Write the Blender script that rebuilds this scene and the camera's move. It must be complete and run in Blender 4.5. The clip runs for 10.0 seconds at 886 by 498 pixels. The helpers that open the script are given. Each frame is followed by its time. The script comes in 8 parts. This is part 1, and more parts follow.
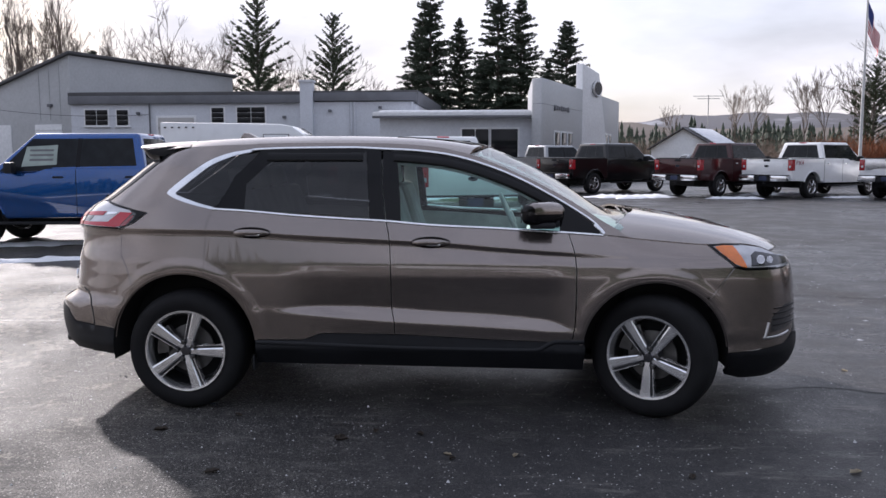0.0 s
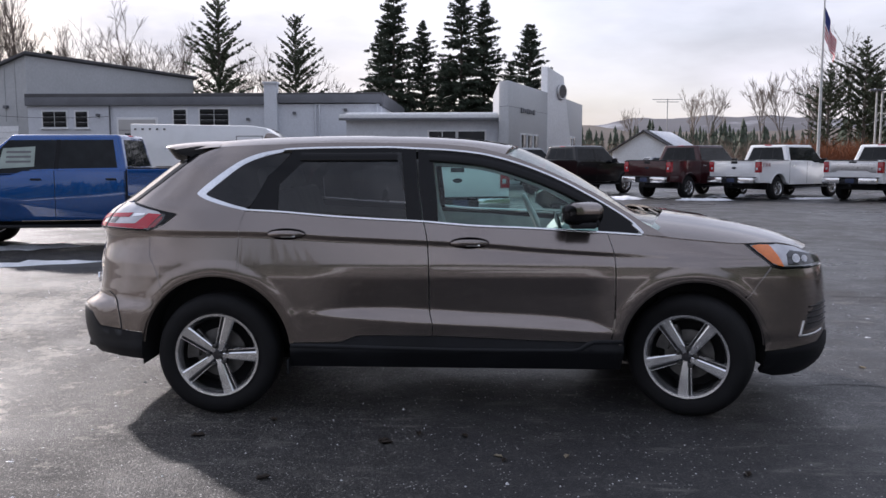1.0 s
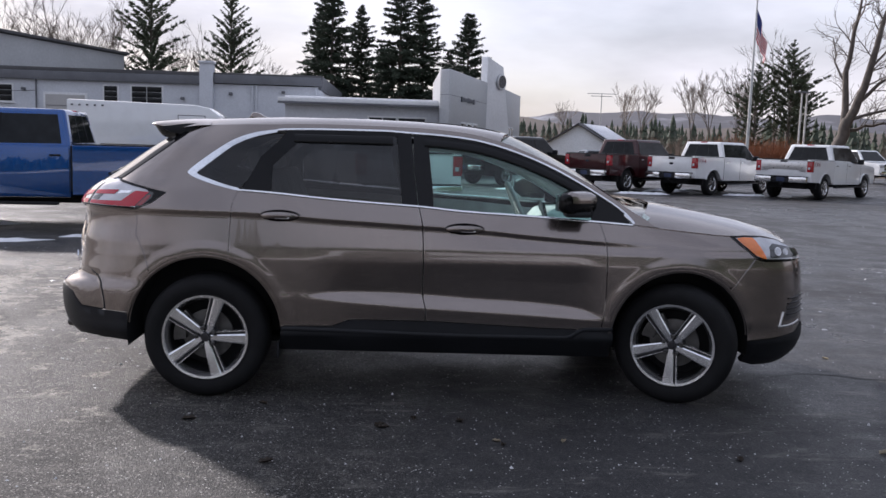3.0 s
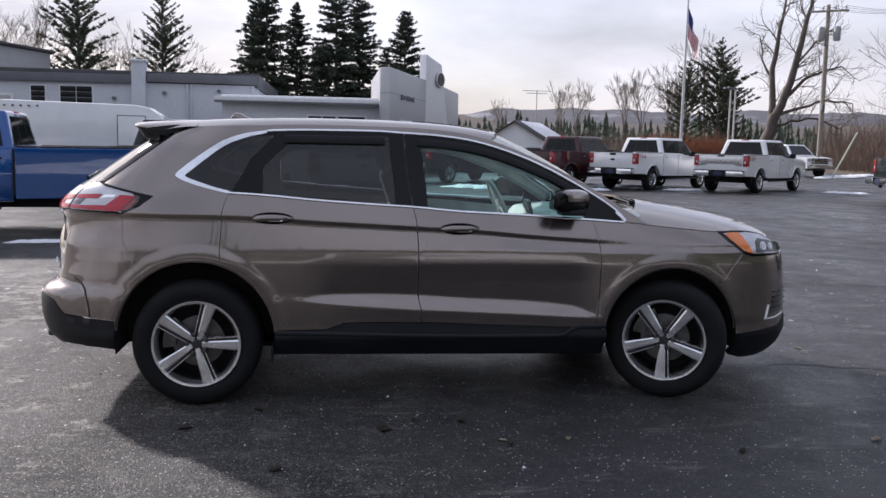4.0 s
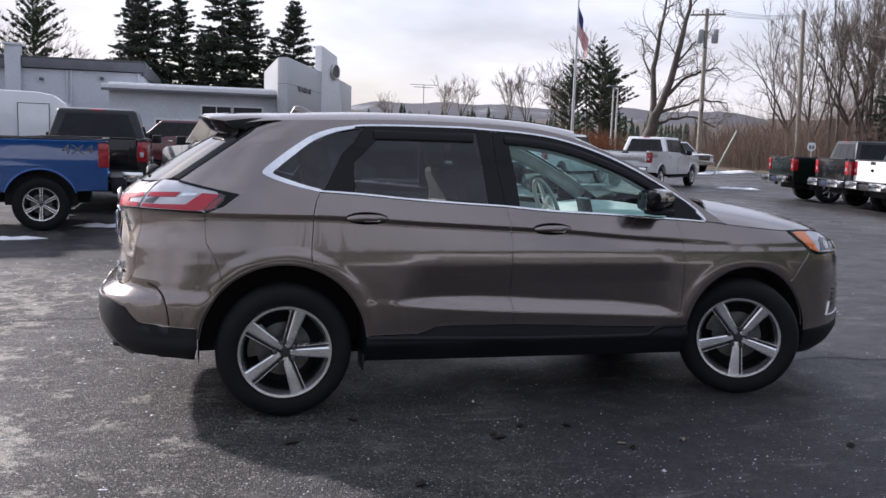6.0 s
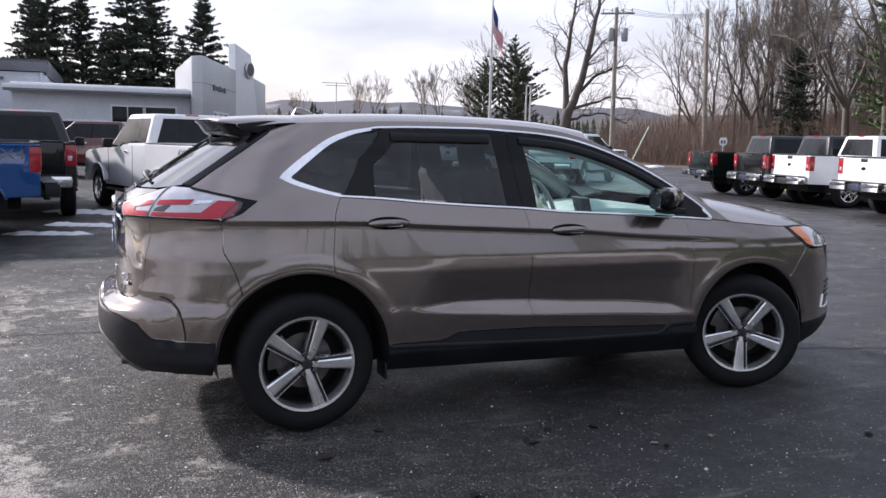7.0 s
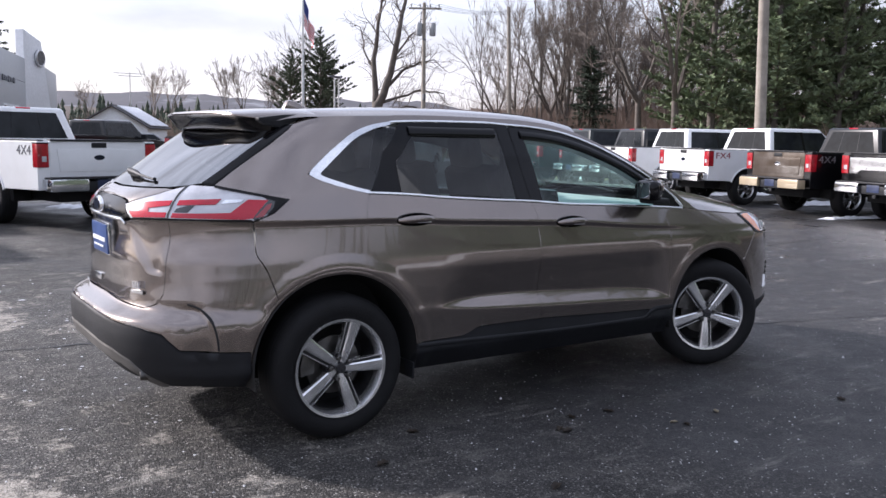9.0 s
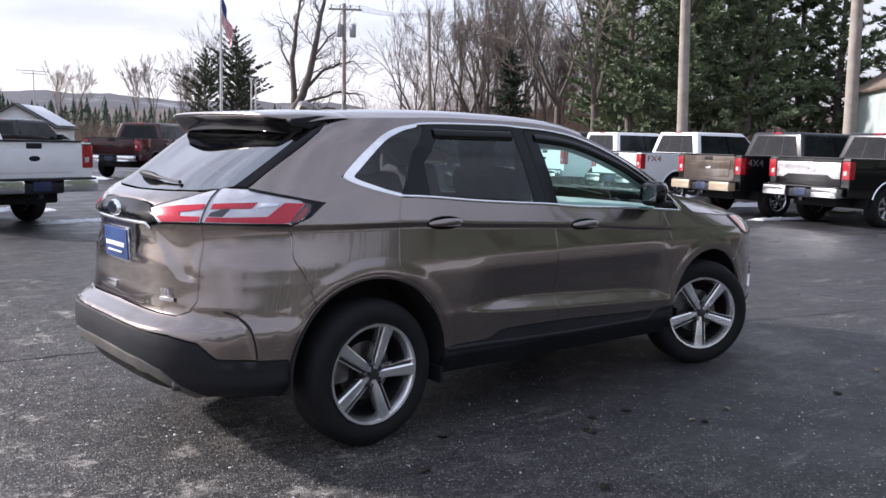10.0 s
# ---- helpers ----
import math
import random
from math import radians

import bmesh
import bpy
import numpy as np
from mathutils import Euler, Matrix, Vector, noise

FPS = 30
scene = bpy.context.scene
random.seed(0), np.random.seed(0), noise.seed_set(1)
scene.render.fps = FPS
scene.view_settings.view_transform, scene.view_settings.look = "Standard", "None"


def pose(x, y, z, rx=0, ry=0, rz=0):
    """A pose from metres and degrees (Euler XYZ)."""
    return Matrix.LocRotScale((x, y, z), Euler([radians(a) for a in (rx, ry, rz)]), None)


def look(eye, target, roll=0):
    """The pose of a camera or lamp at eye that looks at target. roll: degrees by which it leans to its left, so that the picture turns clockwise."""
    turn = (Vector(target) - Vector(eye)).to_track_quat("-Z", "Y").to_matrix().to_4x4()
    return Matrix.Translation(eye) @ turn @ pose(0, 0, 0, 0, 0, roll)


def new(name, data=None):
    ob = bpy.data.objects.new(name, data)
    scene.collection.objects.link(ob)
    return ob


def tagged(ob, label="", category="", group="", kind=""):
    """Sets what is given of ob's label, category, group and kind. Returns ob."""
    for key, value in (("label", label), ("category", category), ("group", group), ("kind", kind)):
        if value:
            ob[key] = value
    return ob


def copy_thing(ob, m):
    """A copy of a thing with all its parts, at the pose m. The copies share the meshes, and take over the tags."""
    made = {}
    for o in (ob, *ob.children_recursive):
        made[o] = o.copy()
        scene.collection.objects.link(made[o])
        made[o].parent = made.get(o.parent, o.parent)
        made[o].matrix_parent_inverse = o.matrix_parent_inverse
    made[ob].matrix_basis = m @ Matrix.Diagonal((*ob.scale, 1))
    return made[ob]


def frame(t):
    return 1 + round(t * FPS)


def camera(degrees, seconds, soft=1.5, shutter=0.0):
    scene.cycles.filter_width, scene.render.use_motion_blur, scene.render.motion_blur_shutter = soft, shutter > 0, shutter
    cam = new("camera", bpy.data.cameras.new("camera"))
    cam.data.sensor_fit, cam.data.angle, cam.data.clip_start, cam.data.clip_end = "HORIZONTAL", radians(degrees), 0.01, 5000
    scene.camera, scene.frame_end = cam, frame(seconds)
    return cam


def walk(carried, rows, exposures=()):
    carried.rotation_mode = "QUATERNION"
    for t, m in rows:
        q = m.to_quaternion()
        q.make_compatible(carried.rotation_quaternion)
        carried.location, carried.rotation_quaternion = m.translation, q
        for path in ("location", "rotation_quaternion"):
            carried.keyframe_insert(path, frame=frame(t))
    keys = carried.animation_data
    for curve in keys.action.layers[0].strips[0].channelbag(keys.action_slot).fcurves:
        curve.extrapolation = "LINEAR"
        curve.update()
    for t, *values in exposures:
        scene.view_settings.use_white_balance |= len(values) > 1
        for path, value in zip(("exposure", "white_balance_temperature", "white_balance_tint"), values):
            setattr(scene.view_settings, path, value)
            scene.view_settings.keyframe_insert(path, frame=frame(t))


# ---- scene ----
cam = camera(54.0, 10.0)
PATH = [
    (0, (0.588, -6.132, 1.6), (0.437, -4.15, 1.38), -0.1),
    (0.5, (0.365, -6.137, 1.586), (0.266, -4.151, 1.37), 0.0),
    (1, (0.108, -6.116, 1.584), (0.051, -4.129, 1.37), -0.1),
    (1.5, (-0.062, -6.138, 1.581), (-0.072, -4.15, 1.362), 0.7),
    (2, (-0.173, -6.14, 1.566), (-0.14, -4.154, 1.34), 1.5),
    (2.5, (-0.21, -6.129, 1.566), (-0.154, -4.144, 1.33), 1.9),
    (4, (-0.629, -6.058, 1.568), (-0.38, -4.089, 1.327), 1.2),
    (4.5, (-0.919, -5.943, 1.573), (-0.599, -3.982, 1.342), 1.4),
    (5, (-1.254, -5.893, 1.568), (-0.863, -3.945, 1.338), 1.3),
    (5.5, (-1.547, -5.801, 1.558), (-1.097, -3.868, 1.313), 1.8),
    (7, (-2.39, -5.372, 1.563), (-1.673, -3.522, 1.315), 1.3),
    (7.5, (-2.61, -5.234, 1.544), (-1.786, -3.429, 1.289), 1.4),
    (8, (-2.844, -5.043, 1.543), (-1.908, -3.294, 1.287), 2.0),
    (8.5, (-3.116, -4.907, 1.527), (-2.092, -3.208, 1.276), 2.0),
    (9, (-3.439, -4.777, 1.544), (-2.319, -3.14, 1.29), 1.1),
    (9.5, (-3.667, -4.596, 1.524), (-2.455, -3.025, 1.272), 1.1),
    (10, (-3.901, -4.388, 1.534), (-2.624, -2.87, 1.289), 1.4),
]
walk(cam, [(t, look(eye, target, roll)) for t, eye, target, roll in PATH],
     [(0.0, 0.42, 6200, 17), (1.0, 0.30, 6200, 17), (2.5, 0.26, 6200, 17), (4.5, 0.30, 6200, 17), (5.5, 0.36, 6180, 17), (6.9, 0.50, 6150, 17), (7.6, 0.66, 6150, 17), (8.5, 0.68, 6130, 17), (10.0, 0.64, 6110, 17)])

# ---------------- daylight ----------------
SUN_WAY = Vector((-0.61, 0.79, 0.0))
SUN_ELEV = radians(27)
world = bpy.data.worlds.new("winter_sky")
scene.world = world
world.use_nodes = True
wn, wl = world.node_tree.nodes, world.node_tree.links
wn.clear()
w_out = wn.new("ShaderNodeOutputWorld")
w_bg = wn.new("ShaderNodeBackground")
w_sky = wn.new("ShaderNodeTexSky")
w_sky.sky_type = 'NISHITA'
w_sky.sun_disc = False
w_sky.sun_elevation = SUN_ELEV
w_sky.sun_rotation = math.atan2(SUN_WAY.x, SUN_WAY.y)
w_sky.dust_density = 2.0
w_sky.ozone_density = 1.0
# a thin layer of bright cloud over the whole sky
w_co = wn.new("ShaderNodeTexCoord")
w_map = wn.new("ShaderNodeMapping")
w_map.inputs["Scale"].default_value = (1.0, 1.0, 3.2)
w_noise = wn.new("ShaderNodeTexNoise")
w_noise.inputs["Scale"].default_value = 2.1
w_noise.inputs["Detail"].default_value = 7.0
w_noise.inputs["Roughness"].default_value = 0.55
w_ramp = wn.new("ShaderNodeValToRGB")
w_ramp.color_ramp.elements[0].position = 0.36
w_ramp.color_ramp.elements[0].color = (0.62, 0.62, 0.62, 1)
w_ramp.color_ramp.elements[1].position = 0.62
w_ramp.color_ramp.elements[1].color = (0.97, 0.97, 0.97, 1)
w_sep = wn.new("ShaderNodeSeparateXYZ")
w_low = wn.new("ShaderNodeValToRGB")
w_low.color_ramp.elements[0].position = 0.0
w_low.color_ramp.elements[0].color = (5.75, 5.45, 5.35, 1)
w_low.color_ramp.elements[1].position = 0.75
w_low.color_ramp.elements[1].color = (5.5, 5.95, 6.8, 1)
for w_at, w_col in ((0.13, (5.7, 5.75, 6.05, 1)), (0.34, (5.9, 6.15, 6.75, 1))):
    w_low.color_ramp.elements.new(w_at).color = w_col
w_mix = wn.new("ShaderNodeMixRGB")
wl.new(w_co.outputs["Generated"], w_map.inputs["Vector"])
wl.new(w_map.outputs["Vector"], w_noise.inputs["Vector"])
wl.new(w_noise.outputs["Fac"], w_ramp.inputs["Fac"])
wl.new(w_co.outputs["Generated"], w_sep.inputs[0])
wl.new(w_sep.outputs["Z"], w_low.inputs["Fac"])
wl.new(w_ramp.outputs["Color"], w_mix.inputs["Fac"])
wl.new(w_sky.outputs["Color"], w_mix.inputs["Color1"])
# the haze is brighter towards the sun
w_dot = wn.new("ShaderNodeVectorMath")
w_dot.operation = 'DOT_PRODUCT'
w_dot.inputs[1].default_value = SUN_WAY.normalized()
w_glow = wn.new("ShaderNodeMapRange")
w_glow.inputs["From Min"].default_value, w_glow.inputs["From Max"].default_value = -1.0, 1.0
w_glow.inputs["To Min"].default_value, w_glow.inputs["To Max"].default_value = 0.90, 1.14
w_mul = wn.new("ShaderNodeVectorMath")
w_mul.operation = 'SCALE'
wl.new(w_co.outputs["Generated"], w_dot.inputs[0])
wl.new(w_dot.outputs["Value"], w_glow.inputs["Value"])
wl.new(w_low.outputs["Color"], w_mul.inputs[0])
w_bank = wn.new("ShaderNodeTexNoise")
w_bank.inputs["Scale"].default_value, w_bank.inputs["Detail"].default_value = 3.4, 6.0
wl.new(w_map.outputs["Vector"], w_bank.inputs["Vector"])
w_soft = wn.new("ShaderNodeMapRange")
w_soft.inputs["From Min"].default_value, w_soft.inputs["From Max"].default_value = 0.35, 0.6
w_soft.inputs["To Min"].default_value, w_soft.inputs["To Max"].default_value = 0.66, 1.03
wl.new(w_bank.outputs["Fac"], w_soft.inputs["Value"])
w_both = wn.new("ShaderNodeMath")
w_both.operation = 'MULTIPLY'
wl.new(w_glow.outputs[0], w_both.inputs[0])
wl.new(w_soft.outputs[0], w_both.inputs[1])
wl.new(w_both.outputs[0], w_mul.inputs["Scale"])
wl.new(w_mul.outputs[0], w_mix.inputs["Color2"])
wl.new(w_mix.outputs["Color"], w_bg.inputs["Color"])
w_bg.inputs["Strength"].default_value = 0.126
wl.new(w_bg.outputs["Background"], w_out.inputs["Surface"])

sun_data = bpy.data.lights.new("sun", 'SUN')
sun_data.energy = 4.6
sun_data.angle = radians(2.5)
sun_data.color = (1.0, 0.94, 0.87)
sun = new("sun", sun_data)
sun_dir = SUN_WAY.normalized() * math.cos(SUN_ELEV) + Vector((0, 0, math.sin(SUN_ELEV)))
sun.matrix_world = look(sun_dir * 60, (0, 0, 0))

# ---------------- materials ----------------
def nodes_of(name):
    m = bpy.data.materials.new(name)
    m.use_nodes = True
    t = m.node_tree
    b = t.nodes["Principled BSDF"]
    return m, t.nodes, t.links, b


def surface(name, col, rough=0.5, metal=0.0, vary=0.12, scale=6.0, bump=0.0, bump_scale=60.0, coat=0.0, fine=0.06, spec=0.5, rough_vary=0.1):
    """A painted, mineral or plastic surface: colour varied at two scales, roughness varied, fine relief."""
    m, n, l, b = nodes_of(name)
    co = n.new("ShaderNodeTexCoord")
    big = n.new("ShaderNodeTexNoise")
    big.inputs["Scale"].default_value = scale
    big.inputs["Detail"].default_value = 5.0
    small = n.new("ShaderNodeTexNoise")
    small.inputs["Scale"].default_value = scale * 14
    small.inputs["Detail"].default_value = 3.0
    for t in (big, small):
        l.new(co.outputs["Object"], t.inputs["Vector"])
    r1 = n.new("ShaderNodeMapRange")
    r1.inputs["From Min"].default_value, r1.inputs["From Max"].default_value = 0.3, 0.7
    r1.inputs["To Min"].default_value, r1.inputs["To Max"].default_value = 1 - vary, 1 + vary
    r2 = n.new("ShaderNodeMapRange")
    r2.inputs["From Min"].default_value, r2.inputs["From Max"].default_value = 0.3, 0.7
    r2.inputs["To Min"].default_value, r2.inputs["To Max"].default_value = 1 - fine, 1 + fine
    l.new(big.outputs["Fac"], r1.inputs["Value"])
    l.new(small.outputs["Fac"], r2.inputs["Value"])
    mul = n.new("ShaderNodeMath")
    mul.operation = 'MULTIPLY'
    l.new(r1.outputs[0], mul.inputs[0])
    l.new(r2.outputs[0], mul.inputs[1])
    mix = n.new("ShaderNodeVectorMath")
    mix.operation = 'SCALE'
    mix.inputs[0].default_value = col
    l.new(mul.outputs[0], mix.inputs["Scale"])
    l.new(mix.outputs[0], b.inputs["Base Color"])
    rr = n.new("ShaderNodeMapRange")
    rr.inputs["To Min"].default_value, rr.inputs["To Max"].default_value = max(rough - rough_vary, 0.02), min(rough + rough_vary, 1)
    l.new(big.outputs["Fac"], rr.inputs["Value"])
    l.new(rr.outputs[0], b.inputs["Roughness"])
    b.inputs["Metallic"].default_value = metal
    b.inputs["Specular IOR Level"].default_value = spec
    if coat:
        b.inputs["Coat Weight"].default_value = coat
        b.inputs["Coat Roughness"].default_value = 0.03
    if bump:
        bn = n.new("ShaderNodeTexNoise")
        bn.inputs["Scale"].default_value = bump_scale
        bn.inputs["Detail"].default_value = 4.0
        l.new(co.outputs["Object"], bn.inputs["Vector"])
        bp = n.new("ShaderNodeBump")
        bp.inputs["Strength"].default_value = bump
        bp.inputs["Distance"].default_value = 0.02
        l.new(bn.outputs["Fac"], bp.inputs["Height"])
        l.new(bp.outputs["Normal"], b.inputs["Normal"])
    return m


def car_paint(name, col, metal=0.0, rough=0.35, flake=0.0, dirt=0.25, coat=1.0):
    """Clear-coated paint, with metal flakes where given and a film of road salt low on the body."""
    m, n, l, b = nodes_of(name)
    co = n.new("ShaderNodeTexCoord")
    fl = n.new("ShaderNodeTexVoronoi")
    fl.inputs["Scale"].default_value = 900
    l.new(co.outputs["Object"], fl.inputs["Vector"])
    rng = n.new("ShaderNodeMapRange")
    rng.inputs["To Min"].default_value, rng.inputs["To Max"].default_value = 1 - flake, 1 + flake
    l.new(fl.outputs["Distance"], rng.inputs["Value"])
    sc = n.new("ShaderNodeVectorMath")
    sc.operation = 'SCALE'
    sc.inputs[0].default_value = col
    l.new(rng.outputs[0], sc.inputs["Scale"])
    big = n.new("ShaderNodeTexNoise")
    big.inputs["Scale"].default_value = 3.5
    big.inputs["Detail"].default_value = 8.0
    l.new(co.outputs["Object"], big.inputs["Vector"])
    film = n.new("ShaderNodeMapRange")
    film.inputs["From Min"].default_value, film.inputs["From Max"].default_value = 0.45, 0.8
    film.inputs["To Max"].default_value = dirt
    l.new(big.outputs["Fac"], film.inputs["Value"])
    mx = n.new("ShaderNodeMixRGB")
    mx.inputs["Color2"].default_value = (0.22, 0.20, 0.18, 1)
    l.new(film.outputs[0], mx.inputs["Fac"])
    l.new(sc.outputs[0], mx.inputs["Color1"])
    l.new(mx.outputs[0], b.inputs["Base Color"])
    b.inputs["Metallic"].default_value = metal
    b.inputs["Roughness"].default_value = rough
    b.inputs["Coat Weight"].default_value = coat
    b.inputs["Coat IOR"].default_value = 1.62
    b.inputs["Specular IOR Level"].default_value = 0.2
    cr = n.new("ShaderNodeMapRange")
    cr.inputs["To Min"].default_value, cr.inputs["To Max"].default_value = 0.004, 0.035
    l.new(big.outputs["Fac"], cr.inputs["Value"])
    l.new(cr.outputs[0], b.inputs["Coat Roughness"])
    return m


def glass(name, tint, dense, ior=1.5):
    """Window glass: a thin pane, clear by the tint given, with its gloss."""
    m, n, l, b = nodes_of(name)
    n.remove(b)
    out = n["Material Output"]
    tr = n.new("ShaderNodeBsdfTransparent")
    tr.inputs["Color"].default_value = (*tint, 1)
    gl = n.new("ShaderNodeBsdfGlossy")
    gl.inputs["Roughness"].default_value = 0.02
    fr = n.new("ShaderNodeLayerWeight")
    fr.inputs["Blend"].default_value = 0.5
    pw = n.new("ShaderNodeMath")
    pw.operation = 'POWER'
    pw.inputs[1].default_value = 5.0
    l.new(fr.outputs["Facing"], pw.inputs[0])
    mx = n.new("ShaderNodeMixShader")
    mul = n.new("ShaderNodeMath")
    mul.operation = 'MULTIPLY_ADD'
    f0 = ((ior - 1) / (ior + 1)) ** 2
    mul.inputs[1].default_value, mul.inputs[2].default_value = (1 - f0) * dense, f0 * dense
    l.new(pw.outputs[0], mul.inputs[0])
    l.new(mul.outputs[0], mx.inputs[0])
    l.new(tr.outputs[0], mx.inputs[1])
    l.new(gl.outputs[0], mx.inputs[2])
    l.new(mx.outputs[0], out.inputs["Surface"])
    return m


PAINT = car_paint("bronze_metallic_paint", (0.219, 0.185, 0.168), metal=0.90, rough=0.22, flake=0.25, dirt=0.05)
CLAD = surface("grained_black_plastic", (0.011, 0.0118, 0.0145), 0.52, vary=0.2, bump=0.12, bump_scale=220, spec=0.30)
GLOSS_BLACK = surface("gloss_black_trim", (0.005, 0.005, 0.006), 0.10, vary=0.15, rough_vary=0.04, spec=0.22)
RUBBER = surface("tyre_rubber", (0.008, 0.008, 0.009), 0.78, vary=0.35, scale=9, bump=0.2, bump_scale=120, spec=0.28)
CHROME = surface("chrome", (0.80, 0.81, 0.83), 0.14, 1.0, vary=0.06, rough_vary=0.05)
SATIN = surface("satin_aluminium", (0.62, 0.62, 0.63), 0.30, 1.0, vary=0.10, scale=10)
SKID = surface("dull_skid_plate", (0.17, 0.163, 0.155), 0.42, 0.6, vary=0.15, scale=10)
ALLOY = surface("machined_alloy", (0.88, 0.88, 0.89), 0.24, 0.94, vary=0.08, scale=12)
ALLOY_DARK = surface("dark_alloy_pocket", (0.050, 0.051, 0.054), 0.40, 0.7, vary=0.2, scale=12)
STEEL = surface("brake_steel", (0.15, 0.145, 0.14), 0.5, 1.0, vary=0.3, scale=15)
DARK = surface("dark_underside", (0.008, 0.008, 0.009), 0.85, vary=0.3)
INTERIOR = surface("pale_grey_interior_trim", (0.40, 0.41, 0.40), 0.7, vary=0.2, bump=0.1)
SEAT = surface("light_grey_seat_leather", (0.30, 0.30, 0.295), 0.88, vary=0.2, bump=0.25, bump_scale=150)
TINT = glass("dark_privacy_glass", (0.155, 0.162, 0.17), 1.35)
CLEAR = glass("greenish_window_glass", (0.72, 0.93, 0.89), 1.15)
MIRROR_GLASS = surface("mirror_silver", (0.34, 0.36, 0.38), 0.04, 1.0, vary=0.03, rough_vary=0.02)
REAR_GLASS = glass("heated_rear_glass", (0.09, 0.10, 0.105), 1.0, 4.6)
RED_LENS = surface("red_lamp_lens", (0.47, 0.010, 0.030), 0.16, vary=0.10, coat=0.3, rough_vary=0.05)
RED_DEEP = surface("deep_red_lamp_lens", (0.26, 0.012, 0.02), 0.18, vary=0.2, coat=1.0, rough_vary=0.05)
CLEAR_LENS = surface("clear_lamp_lens", (0.50, 0.50, 0.53), 0.12, 0.25, vary=0.15, scale=14, coat=1.0, rough_vary=0.06)
AMBER = surface("amber_reflector", (0.80, 0.20, 0.03), 0.2, vary=0.12, coat=1.0)
LAMP_DARK = surface("lamp_housing", (0.03, 0.03, 0.034), 0.25, 0.3, vary=0.2, coat=1.0)
PLATE_BLUE = surface("blue_dealer_plate", (0.030, 0.065, 0.19), 0.35, vary=0.15)
PLATE_WHITE = surface("white_plate_print", (0.72, 0.74, 0.78), 0.4, vary=0.06)
BADGE_BLUE = surface("dark_blue_badge", (0.006, 0.010, 0.022), 0.25, vary=0.1)


# ---------------- mesh helpers ----------------
def link_mesh(name, me, mat, parent=None, label=""):
    ob = new(name, me)
    me.materials.append(mat)
    if parent is not None:
        ob.parent = parent
    if label:
        ob["label"] = label
    return ob


def part(name, bm, mat, parent=None, label="", smooth=35):
    """Links a bmesh as one mesh object under a thing or a part."""
    me = bpy.data.meshes.new(name)
    bm.normal_update()
    bm.to_mesh(me)
    bm.free()
    if smooth:
        me.shade_smooth()
        me.set_sharp_from_angle(angle=radians(smooth))
    return link_mesh(name, me, mat, parent, label)


def from_lists(name, verts, faces, mat, parent=None, label="", smooth=35):
    me = bpy.data.meshes.new(name)
    me.from_pydata(verts, [], faces)
    me.update()
    if smooth:
        me.shade_smooth()
        me.set_sharp_from_angle(angle=radians(smooth))
    return link_mesh(name, me, mat, parent, label)


def empty(name, m=None):
    ob = new(name)
    if m is not None:
        ob.matrix_world = m
    return ob


def add_box(bm, size, at=(0, 0, 0), bevel=0.0, turn=(0, 0, 0), seg=2):
    """A box of that size round a centre, with bevelled edges."""
    m = pose(*at, *turn) @ Matrix.Diagonal((*size, 1))
    vs = bmesh.ops.create_cube(bm, size=1.0, matrix=m)["verts"]
    if bevel:
        es = list({e for v in vs for e in v.link_edges})
        bmesh.ops.bevel(bm, geom=es, offset=bevel, segments=seg, affect='EDGES', profile=0.6)


def box(size, at=(0, 0, 0), bevel=0.0, turn=(0, 0, 0), seg=2):
    bm = bmesh.new()
    add_box(bm, size, at, bevel, turn, seg)
    return bm


def add_tube(bm, pts, radii, sides=10, caps=True):
    """A tube through points, with a radius at each."""
    rings = []
    n = len(pts)
    pts = [Vector(p) for p in pts]
    for i, p in enumerate(pts):
        d = (pts[min(i + 1, n - 1)] - pts[max(i - 1, 0)]).normalized()
        a = d.orthogonal().normalized() if i == 0 else (rings_a - d * rings_a.dot(d)).normalized()
        rings_a = a
        b = d.cross(a)
        r = radii[i] if hasattr(radii, "__len__") else radii
        rings.append([bm.verts.new(p + (a * math.cos(2 * math.pi * k / sides) + b * math.sin(2 * math.pi * k / sides)) * r) for k in range(sides)])
    for r0, r1 in zip(rings, rings[1:]):
        for k in range(sides):
            bm.faces.new((r0[k], r0[(k + 1) % sides], r1[(k + 1) % sides], r1[k]))
    if caps:
        bm.faces.new(rings[0][::-1])
        bm.faces.new(rings[-1])


def tube(pts, radii, sides=10):
    bm = bmesh.new()
    add_tube(bm, pts, radii, sides)
    return bm


def add_lathe(bm, profile, sides=48, axis='y', at=(0, 0, 0), closed=False):
    """Turns a profile of (radius, along) round an axis."""
    rings = []
    for r, h in profile:
        ring = []
        for k in range(sides):
            a = 2 * math.pi * k / sides
            c, s = r * math.cos(a), r * math.sin(a)
            p = (c, h, s) if axis == 'y' else ((c, s, h) if axis == 'z' else (h, c, s))
            ring.append(bm.verts.new(Vector(p) + Vector(at)))
        rings.append(ring)
    pairs = list(zip(rings, rings[1:] + ([rings[0]] if closed else [])))
    for r0, r1 in pairs if closed else pairs[:len(rings) - 1]:
        for k in range(sides):
            f = (r0[k], r0[(k + 1) % sides], r1[(k + 1) % sides], r1[k])
            bm.faces.new(f)
    bmesh.ops.recalc_face_normals(bm, faces=bm.faces)


def lathe(profile, sides=48, axis='y', at=(0, 0, 0), closed=False):
    bm = bmesh.new()
    add_lathe(bm, profile, sides, axis, at, closed)
    return bm


